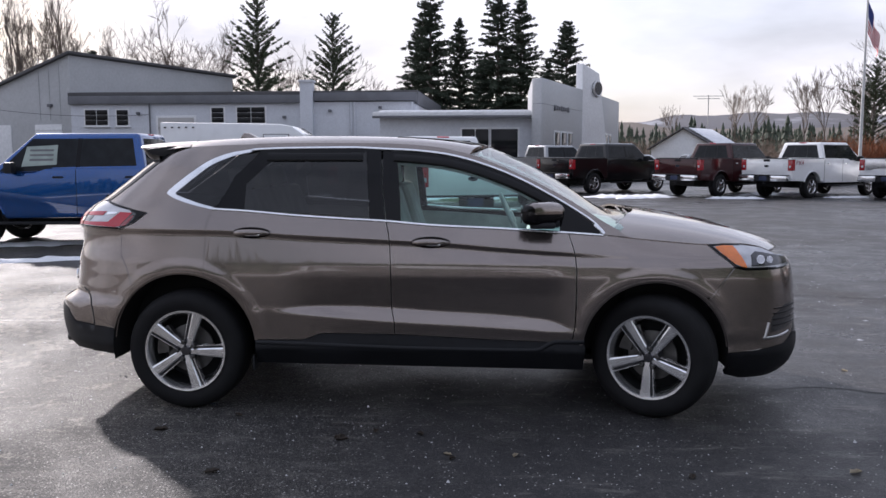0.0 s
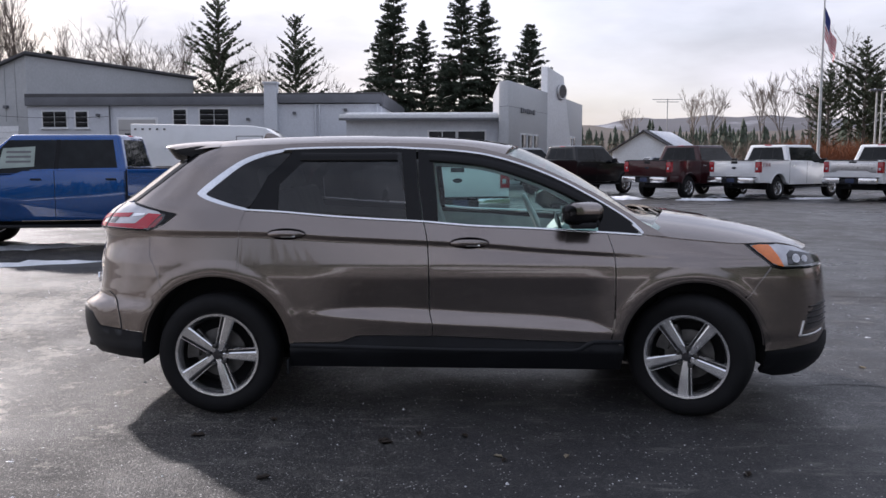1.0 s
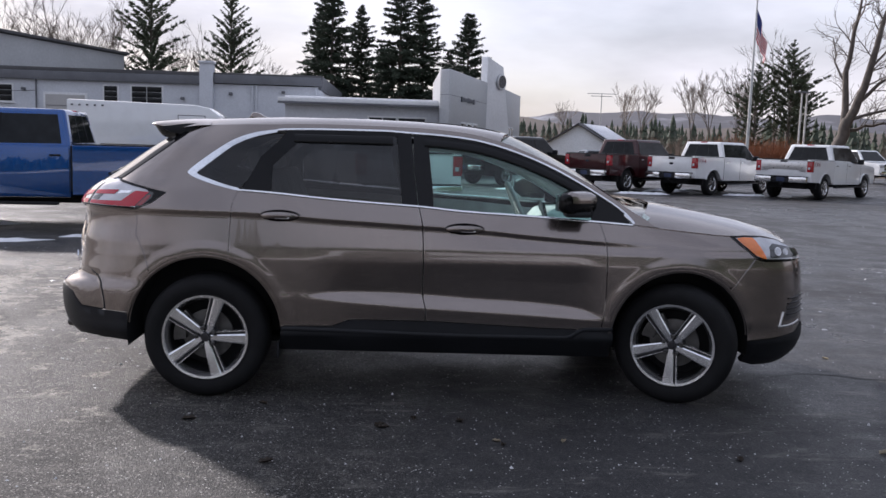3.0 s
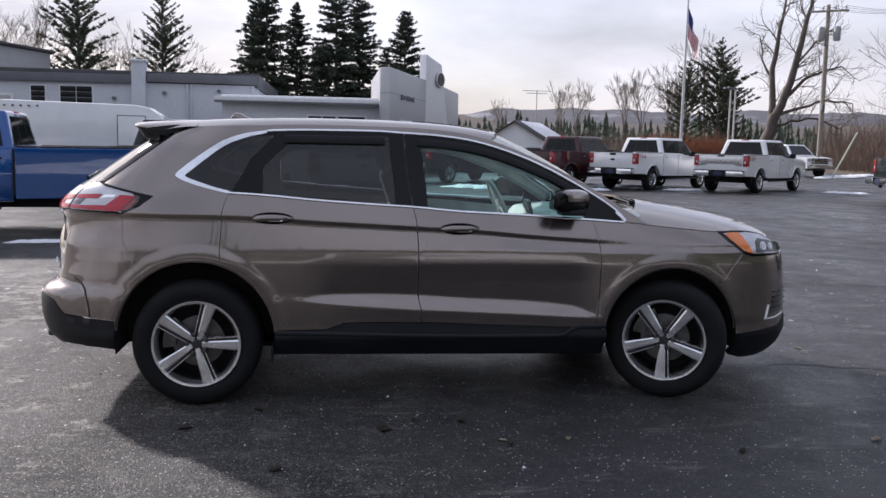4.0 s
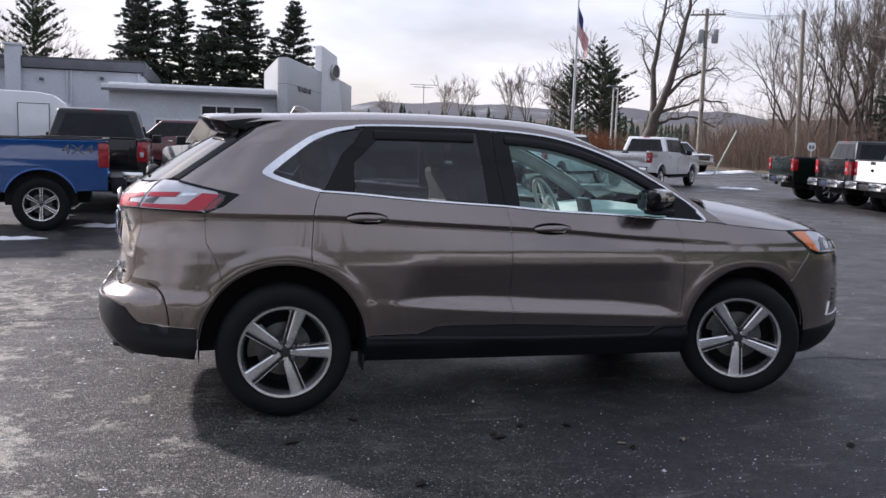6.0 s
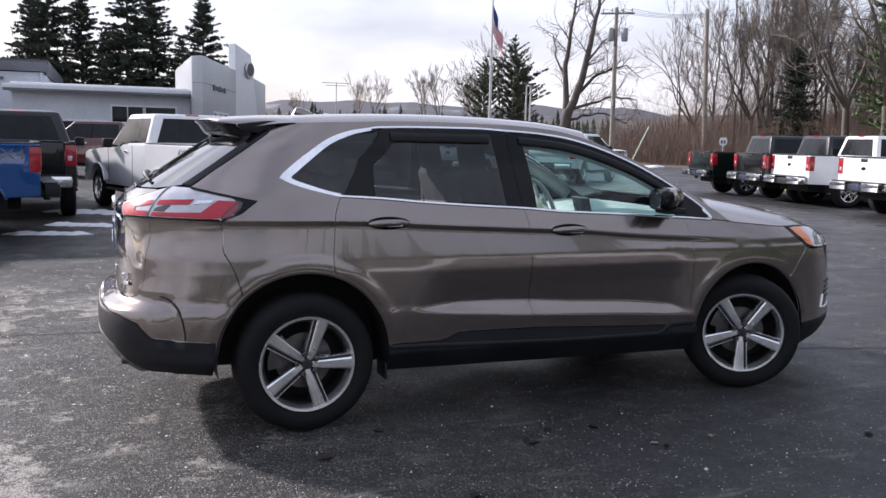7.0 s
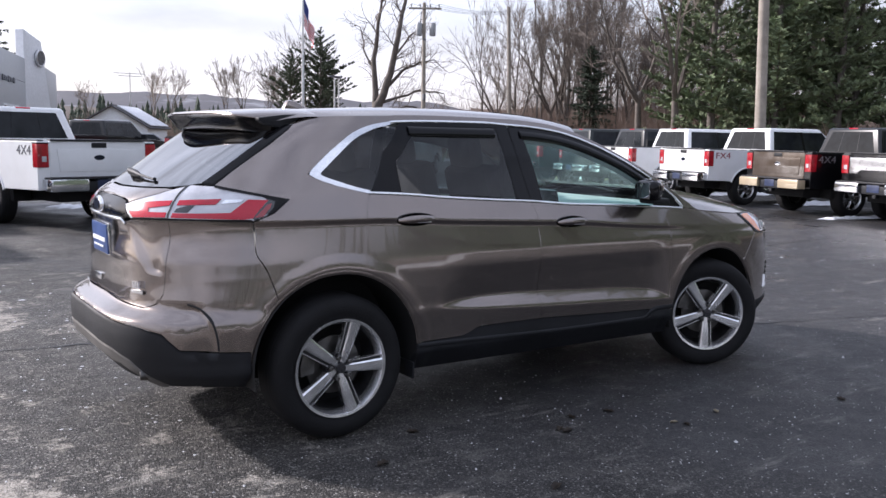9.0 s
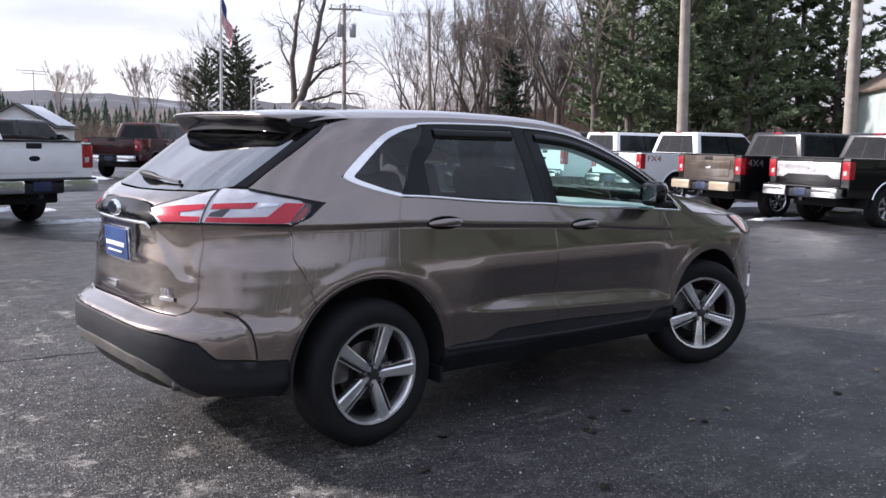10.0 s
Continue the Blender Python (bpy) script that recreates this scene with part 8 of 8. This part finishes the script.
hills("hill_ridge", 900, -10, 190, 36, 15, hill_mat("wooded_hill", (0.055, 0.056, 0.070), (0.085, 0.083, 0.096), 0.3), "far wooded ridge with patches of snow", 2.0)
hills("hill_foot", 420, -10, 190, 13.0, 5, hill_mat("brown_hill_foot", (0.060, 0.048, 0.042), (0.10, 0.078, 0.064), 0.1), "brown wooded rise before the ridge", 8.0)
hills("hill_behind", 500, 190, 350, 16, 8, hill_mat("dark_woods_behind", (0.05, 0.045, 0.04), (0.09, 0.08, 0.07), 0.1), "dark wooded rise behind the lot", 5.0)
hills("wood_rise", 150, 10, 54, 7.0, 1.6, hill_mat("brown_wooded_rise", (0.055, 0.036, 0.026), (0.15, 0.105, 0.078), 0.0), "brown wooded rise behind the trees", 15.0, 0.25)
# dark conifers on the rise, and beyond the road on the near side
def conifer_belt(name, spots, label):
    v, f = [], []
    for x, y, h in spots:
        for k in range(6):
            z0, z1 = h * (0.06 + 0.15 * k), h * (0.34 + 0.132 * k)
            w = h * 0.20 * (1 - k * 0.15)
            b = len(v)
            ring = [(x + w * math.cos(q + k) * r9.uniform(0.65, 1.25), y + w * math.sin(q + k) * r9.uniform(0.65, 1.25), z0 * r9.uniform(0.95, 1.05)) for q in np.linspace(0, 2 * math.pi, 10)[:-1]]
            v += ring + [(x, y, z1)]
            f += [(b + j, b + (j + 1) % 9, b + 9) for j in range(9)]
    return tagged(from_lists(name, v, f, NEEDLE, smooth=0), label, "trees", kind="stuff")


r9 = random.Random(9)
spots = []
for i in range(460):
    a, d = radians(r9.uniform(58, 89)), r9.uniform(140, 340)
    spots.append((math.cos(a) * d, math.sin(a) * d, r9.uniform(3, 8) + (d - 140) * 0.014))
conifer_belt("far_conifers", spots, "far belt of dark conifers below the ridge")
conifer_belt("roadside_pines", [(r9.uniform(24, 44), -r9.uniform(10, 42), r9.uniform(14, 19)) for _ in range(110)], "stand of tall dark pines across the road")
conifer_belt("roadside_conifers", [(r9.uniform(-70, 85), -64 - r9.uniform(0, 25), r9.uniform(9, 14)) for _ in range(420)], "belt of dark conifers across the road")


# ---------------- snow, grass, grit ----------------
def snow_patch(path, width, height, seed, label):
    """A ragged low heap of old snow along a line on the ground."""
    r = random.Random(seed)
    v, f = [], []
    n = 28
    m = 9
    for i in range(n + 1):
        t = i / n * (len(path) - 1)
        k = min(int(t), len(path) - 2)
        p = Vector((*path[k], 0)).lerp(Vector((*path[k + 1], 0)), t - k)
        d = (Vector((*path[k + 1], 0)) - Vector((*path[k], 0))).normalized()
        s = Vector((-d.y, d.x, 0))
        taper = min(1, 6 * i / n, 6 * (n - i) / n)
        w = width * taper * (0.65 + 0.7 * noise.noise(Vector((i * 0.35, seed, 1))))
        sh = width * 0.4 * noise.noise(Vector((i * 0.3, seed, 9)))
        for j in range(m):
            g = -1 + 2 * j / (m - 1)
            h = height * (1 - g * g) * taper * (0.8 + 0.8 * noise.noise(Vector((i * 0.6, j * 0.7, seed))))
            q = p + s * (g * max(w, 0.02) + sh + 0.10 * width * noise.noise(Vector((i * 0.9, j, seed + 4))))
            v.append((q.x, q.y, max(h, 0.0) + (0.004 if 0 < j < m - 1 else -0.004)))
    for i in range(n):
        for j in range(m - 1):
            f.append((i * m + j, (i + 1) * m + j, (i + 1) * m + j + 1, i * m + j + 1))
    return tagged(from_lists("snow_patch", v, f, SNOW, smooth=60), label, "snow", "snow left on the lot")


SL = "thin strip of old snow on the asphalt"
for k, (path, w, h) in enumerate((
        ([(-9.5, 8.0), (-7.9, 8.4), (-6.6, 9.1)], 0.40, 0.06), ([(-8.2, 5.5), (-6.9, 6.1), (-5.3, 6.8)], 0.20, 0.05), ([(-3.9, 9.2), (-2.6, 9.0)], 0.16, 0.05), ([(-5.4, 7.2), (-4.0, 7.5)], 0.12, 0.04),
        ([(-3.6, 13.3), (-1.6, 12.5)], 0.50, 0.06), ([(-0.2, 14.2), (1.3, 13.6)], 0.45, 0.06), ([(0.2, 11.0), (1.6, 11.3)], 0.16, 0.05), ([(-3.4, 10.6), (-2.2, 10.2)], 0.2, 0.05),
        ([(3.2, 25.6), (4.9, 25.2), (6.6, 25.8)], 0.65, 0.10), ([(4.3, 24.2), (6.4, 26.6)], 0.5, 0.10), ([(7.4, 24.8), (9.4, 24.6)], 0.35, 0.08), ([(8.6, 27.6), (12.8, 27.4)], 0.7, 0.10), ([(11.6, 25.4), (13.4, 25.8)], 0.35, 0.06), ([(18.0, 25.4), (19.4, 24.4)], 0.3, 0.06),
        ([(16.2, 8.9), (18.5, 8.0)], 0.45, 0.10), ([(13.2, 5.75), (15.2, 5.30)], 0.16, 0.05), ([(15.8, 5.9), (18.6, 5.1)], 0.40, 0.08), ([(17.5, 12.2), (20.0, 11.6)], 0.4, 0.08), ([(15.2, 2.2), (18.2, 1.6)], 0.35, 0.08),
        ([(27.0, 41.5), (31.3, 45.2), (37.0, 50.5)], 0.9, 0.12), ([(30.0, 33.0), (33.5, 40.0)], 0.8, 0.12), ([(19.5, 20.8), (22.5, 21.6)], 0.5, 0.06), ([(25.0, 46.0), (29.5, 47.5)], 0.6, 0.1),
        ([(-30, -15.5), (-12, -17.0), (-3, -16.0)], 1.0, 0.35), ([(0, -16.5), (12, -17.5), (26, -16.0)], 1.2, 0.40), ([(-10, -24), (6, -25), (24, -24)], 1.3, 0.5))):
    snow_patch(path, w, h, 11 + k, SL if h < 0.08 else "low heap of old snow by the parked pickups")
sheet("grass_verge", [(18.8, 21.5), (20.5, 19.5), (26, 20.5), (31, 28), (31, 33), (24, 26)], 0.012, GRASS, "yellowed winter grass by the drive", "grass")

GRIT = surface("white_salt_grit", (0.55, 0.55, 0.56), 0.6, vary=0.2, scale=20)
v, f = [], []
r3 = random.Random(31)
for i in range(1000):
    x, y = r3.uniform(-6, 7), r3.uniform(-4.2, 0.5) if r3.random() < 0.8 else r3.uniform(0.5, 7)
    s = r3.uniform(0.002, 0.007) * (2.0 if r3.random() < 0.05 else 1)
    b = len(v)
    a = r3.uniform(0, 6)
    v += [(x + s * math.cos(a + q) * r3.uniform(0.7, 1.4), y + s * math.sin(a + q) * r3.uniform(0.7, 1.4), 0.001) for q in (0, 1.6, 3.1, 4.7)] + [(x, y, s * r3.uniform(0.8, 1.5))]
    f += [(b + j, b + (j + 1) % 4, b + 4) for j in range(4)]
tagged(from_lists("salt_grit", v, f, GRIT, smooth=0), "scattered white salt grit on the asphalt", "grit", kind="stuff")

ICE = surface("grainy_ice", (0.62, 0.63, 0.66), 0.35, vary=0.2, scale=20, bump=0.3, bump_scale=90)
v, f = [], []
for i in range(1900):
    if r3.random() < 0.60:
        x, y = r3.uniform(3.0, 12), r3.uniform(1.2, 14)
    else:
        x, y = r3.uniform(-9, -1.9), r3.uniform(-2.6, 6.0)
    s = r3.uniform(0.003, 0.010) * (2.2 if r3.random() < 0.04 else 1)
    b = len(v)
    a = r3.uniform(0, 6)
    v += [(x + 1.6 * s * math.cos(a + q) * r3.uniform(0.6, 1.3), y + s * math.sin(a + q) * r3.uniform(0.6, 1.3), 0.001) for q in (0, 1.2, 2.5, 3.7, 5.0)] + [(x, y, 0.003 + s * 0.25)]
    f += [(b + j, b + (j + 1) % 5, b + 5) for j in range(5)]
tagged(from_lists("ice_flakes", v, f, ICE, smooth=0), "thin flakes of ice scattered over the asphalt", "ice", kind="stuff")

LEAF_D = surface("wet_dead_leaf", (0.055, 0.040, 0.028), 0.6, vary=0.3, scale=30)
LEAF_P = surface("pale_dead_leaf", (0.42, 0.36, 0.26), 0.7, vary=0.2, scale=30)


def dead_leaf(x, y, turn, size, mat, label):
    """A curled leaf: a rib with two lobed halves lifted at their rims."""
    bm = bmesh.new()
    rib = [bm.verts.new((t * size, 0, 0.002 + 0.10 * size * t * t)) for t in (-1, -0.5, 0, 0.5, 1)]
    for sgn in (-1, 1):
        rim = [bm.verts.new((t * size, sgn * size * w, 0.004 + size * z)) for t, w, z in ((-0.8, 0.16, 0.12), (-0.45, 0.52, 0.30), (0.05, 0.40, 0.22), (0.42, 0.48, 0.34), (0.9, 0.10, 0.16))]
        for i in range(4):
            q = (rib[i], rib[i + 1], rim[i + 1], rim[i])
            bm.faces.new(q if sgn > 0 else q[::-1])
    bmesh.ops.solidify(bm, geom=list(bm.faces), thickness=0.0008)
    ob = tagged(part("dead_leaf", bm, mat), label, "leaf", "dead leaves on the asphalt")
    ob.matrix_basis = pose(x, y, 0.0, 0, 0, turn)


for x, y, a, k, mat in ((2.33, -1.78, 20, 0.040, LEAF_P), (0.27, -1.66, 160, 0.026, LEAF_P), (0.63, -1.655, 70, 0.028, LEAF_P), (3.05, 0.32, 120, 0.030, LEAF_P),
                        (-0.36, -1.42, 40, 0.038, LEAF_D), (-1.42, -1.36, 200, 0.045, LEAF_D), (0.09, -1.33, 300, 0.035, LEAF_D), (-0.34, -1.46, 10, 0.040, LEAF_D), (-0.17, -1.30, 95, 0.032, LEAF_D), (-1.06, -1.05, 140, 0.036, LEAF_D), (0.30, -1.72, 250, 0.030, LEAF_D), (-0.9, -2.0, 33, 0.042, LEAF_D), (1.5, -1.9, 77, 0.036, LEAF_D)):
    dead_leaf(x, y, a, k, mat, "curled pale dead leaf on the asphalt" if mat is LEAF_P else "wet dark dead leaf on the asphalt")

CRACK = surface("tar_sealed_crack", (0.010, 0.010, 0.011), 0.5, vary=0.3, scale=3)


def crack(path, width, seed):
    r = random.Random(seed)
    v, f = [], []
    pts = []
    for a, b in zip(path, path[1:]):
        n = max(3, int(math.dist(a, b) / 0.12))
        pts += [(a[0] + (b[0] - a[0]) * i / n + r.uniform(-0.02, 0.02), a[1] + (b[1] - a[1]) * i / n + r.uniform(-0.025, 0.025)) for i in range(n)]
    for i, p in enumerate(pts):
        q0, q1 = pts[max(i - 1, 0)], pts[min(i + 1, len(pts) - 1)]
        d = Vector((q1[0] - q0[0], q1[1] - q0[1], 0)).normalized()
        w = width * r.uniform(0.4, 1.2)
        v += [(p[0] - d.y * w, p[1] + d.x * w, 0.004), (p[0] + d.y * w, p[1] - d.x * w, 0.004)]
    f = [(2 * i, 2 * i + 1, 2 * i + 3, 2 * i + 2) for i in range(len(pts) - 1)]
    ob = from_lists("crack", v, f, CRACK, smooth=0)
    return tagged(ob, "dark cracked joint in the asphalt", "crack", kind="structure")


crack([(2.27, -0.23), (2.74, -0.12), (3.15, -0.28), (4.97, -0.71), (9, -1.4)], 0.010, 1)
crack([(-9, 2.2), (-5.5, 1.6), (-3.0, 1.9), (-1.0, 1.7)], 0.012, 2)
crack([(3.0, 4.0), (6.5, 3.2), (11, 3.6)], 0.012, 3)

# ---------------- poles, wires, flag ----------------
WOOD_POLE = surface("weathered_pole_wood", (0.30, 0.265, 0.225), 0.9, vary=0.2, scale=3, bump=0.4, bump_scale=30)
PALE_POLE = surface("pale_metal_pole", (0.58, 0.58, 0.57), 0.5, vary=0.1, scale=2)
GREY_METAL = surface("grey_transformer_metal", (0.34, 0.35, 0.36), 0.5, 0.2, vary=0.12)
WIRE = surface("black_wire", (0.03, 0.03, 0.03), 0.7, vary=0.1)


def pole(label, base, top, r0, r1, mat=WOOD_POLE):
    p = tagged(empty("utility_pole"), label, "pole")
    part("pole", tube([base, Vector(base).lerp(Vector(top), 0.5), top], [r0, (r0 + r1) / 2, r1], 14), mat, p)
    return p


up = pole("wooden utility pole with a crossarm and two transformers", (33.55, 52.3, -0.1), (33.45, 52.3, 11.7), 0.19, 0.13)
part("crossarm", box((2.5, 0.12, 0.14), (33.45, 52.15, 11.25), 0.02, (0, 0, -35)), WOOD_POLE, up)
for k in (-1.05, -0.4, 0.4, 1.05):
    part("insulator", lathe([(0.0, 0.30), (0.05, 0.27), (0.07, 0.18), (0.04, 0.12), (0.05, 0.0)], 10, 'z', (33.45 + k * 0.82, 52.15 - k * 0.57, 11.30)), GREY_METAL, up)
for k in (-0.52, 0.52):
    can = part("transformer", lathe([(0.0, 1.0), (0.20, 0.98), (0.24, 0.90), (0.24, 0.08), (0.20, 0.0), (0.0, 0.0)], 18, 'z', (33.5 + k * 0.82, 52.1 - k * 0.57, 9.2)), GREY_METAL, up, "grey transformer can")
part("lamp_arm", tube([(33.5, 52.2, 8.7), (33.0, 51.4, 8.9), (32.7, 51.0, 8.8)], 0.04, 8), GREY_METAL, up)
part("lamp_head", box((0.45, 0.22, 0.14), (32.55, 50.8, 8.76), 0.04, (0, 0, 50)), FASCIA, up)
part("meter_box", box((0.22, 0.20, 0.5), (33.4, 52.05, 4.6), 0.03), FASCIA, up)
p2 = pole("plain weathered utility pole at the wood's edge", (41.9, 52.0, -0.1), (41.4, 52.0, 12.1), 0.19, 0.15)
p3 = pole("thick pale utility pole behind the parked pickups", (22.6, 14.0, -0.1), (22.05, 14.0, 10.5), 0.20, 0.15)
part("crossarm", box((0.12, 2.2, 0.14), (22.0, 14.0, 9.9), 0.02), WOOD_POLE, p3)
p4 = pole("leaning pale utility pole beside the green house", (25.2, 9.3, -0.1), (24.9, 9.35, 10.2), 0.22, 0.17)
for x, y in ((34.95, 70.0), (35.6, 70.4)):
    lp = tagged(empty("street_lamp"), "thin grey lot lamp with a flat head", "lamp post")
    part("post", tube([(x, y, -0.1), (x, y, 7.0)], [0.10, 0.07], 10), PALE_POLE, lp)
    part("lamp_head", box((0.9, 0.4, 0.16), (x - 0.2, y, 7.05), 0.04), FASCIA, lp)


def wires(name, a, b, sag, r=0.012):
    n = 16
    pts = []
    for i in range(n + 1):
        t = i / n
        p = Vector(a).lerp(Vector(b), t)
        p.z -= sag * 4 * t * (1 - t)
        pts.append(p)
    ob = part(name, tube(pts, r, 5), WIRE)
    return tagged(ob, "thin black overhead wire", "wire", "overhead wires")


for k in (-1.05, -0.4, 0.4, 1.05):
    wires("overhead_wire", (33.45 + k * 0.82, 52.15 - k * 0.57, 11.6), (60 + k, 118 - k * 0.5, 12.5), 1.0)
    wires("overhead_wire", (33.45 + k * 0.82, 52.15 - k * 0.57, 11.6), (41.4 + k * 0.3, 52.0, 11.7 + k * 0.2), 0.3)
for z in (9.9, 9.0, 7.9):
    wires("overhead_wire", (41.4, 52.0, z + 1.6), (22.05, 14.0, z), 0.6)
    wires("overhead_wire", (22.05, 14.0, z), (24.9, 9.35, z - 0.2), 0.1)
    wires("overhead_wire", (24.9, 9.35, z - 0.2), (30, -30, z), 0.8)
wires("overhead_wire", (-34.5, 51.3, 4.6), (-23.8, 51.7, 4.2), 0.25, 0.015)

# guard of a stay wire, route shield, aerial
gw = tagged(part("guy_guard", tube([(28.4, 42.0, 0.0), (29.8, 42.0, 2.7)], 0.05, 8), surface("pale_green_plastic", (0.45, 0.52, 0.40), 0.5, vary=0.1)), "pale leaning guard of a pole's stay wire", "guard")
sg = tagged(empty("road_sign"), "small white shield sign with dark bars", "sign")
part("post", tube([(24.4, 28.0, -0.1), (24.4, 28.0, 2.0)], 0.03, 6), GREY_METAL, sg)
shield = part("sign_plate", prism([(-0.18, 1.78), (-0.16, 1.62), (0, 1.52), (0.16, 1.62), (0.18, 1.78), (0.14, 1.93), (-0.14, 1.93)], 0.02, 'xz', 0.0, 0.0), PLATE_WHITE, sg)
for x in (-0.1, 0.1):
    part("sign_bar", box((0.08, 0.01, 0.15), (x * 0.62, -0.008, 1.73), 0.0), FASCIA, shield)
shield.matrix_basis = pose(24.36, 27.95, 0.05, 0, 0, -35)
an = tagged(empty("roof_aerial"), "thin television aerial on a mast", "aerial")
part("mast", tube([(24.0, 100, 0), (24.0, 100, 8.3)], 0.05, 6), GREY_METAL, an)
for z, w in ((8.2, 3.6), (7.9, 2.6)):
    part("aerial_rod", tube([(24.0 - w / 2, 100, z), (24.0 + w / 2, 100, z)], 0.035, 6), GREY_METAL, an)

fp = tagged(empty("flagpole"), "tall pale flagpole with a gilt ball", "flagpole")
part("pole", tube([(22.3, 50.0, -0.1), (22.3, 50.0, 5.5), (22.3, 50.0, 11.3)], [0.11, 0.09, 0.05], 14), PALE_POLE, fp)
part("finial", lathe([(0.0, 0.14), (0.06, 0.12), (0.085, 0.06), (0.06, 0.0), (0.0, -0.02)], 14, 'z', (22.3, 50.0, 11.3)), SATIN, fp)
FLAG_R = surface("red_flag_cloth", (0.52, 0.022, 0.040), 0.85, vary=0.15, scale=4)
FLAG_W = surface("white_flag_cloth", (0.82, 0.80, 0.80), 0.85, vary=0.1, scale=4)
FLAG_B = surface("blue_flag_cloth", (0.04, 0.055, 0.20), 0.85, vary=0.15, scale=4)


def flag_point(u, w):
    """The limp flag: u along the fly, w down the hoist."""
    hang = u * 2.5
    x = 0.04 + 1.0 * u * (1 - 0.30 * u) + 0.06 * math.sin(9 * u + 2 * w)
    y = 0.16 * math.sin(13 * u + 1.2 * w) * (0.3 + u) - 0.10 * u
    z = 10.75 - 1.85 * w * (1 - 0.15 * u) - hang * (1 - 0.22 * w)
    return (22.3 + x, 50.0 + y, z)


flag = tagged(empty("flag"), "limp striped flag, red and white with a blue corner", "flag")
for k in range(13):
    w0_, w1_ = k / 13, (k + 1) / 13
    u0 = 0.4 if k < 7 else 0.0
    us = np.linspace(u0, 1, 22)
    v = [flag_point(float(u), w) for u in us for w in (w0_, w1_)]
    f = [(2 * i, 2 * i + 1, 2 * i + 3, 2 * i + 2) for i in range(21)]
    from_lists("stripe", v, f, FLAG_R if k % 2 == 0 else FLAG_W, flag, smooth=60)
us = np.linspace(0, 0.4, 12)
v = [flag_point(float(u), w) for u in us for w in np.linspace(0, 7 / 13, 6)]
f = [(i * 6 + j, i * 6 + j + 1, (i + 1) * 6 + j + 1, (i + 1) * 6 + j) for i in range(11) for j in range(5)]
from_lists("canton", v, f, FLAG_B, flag, smooth=60)
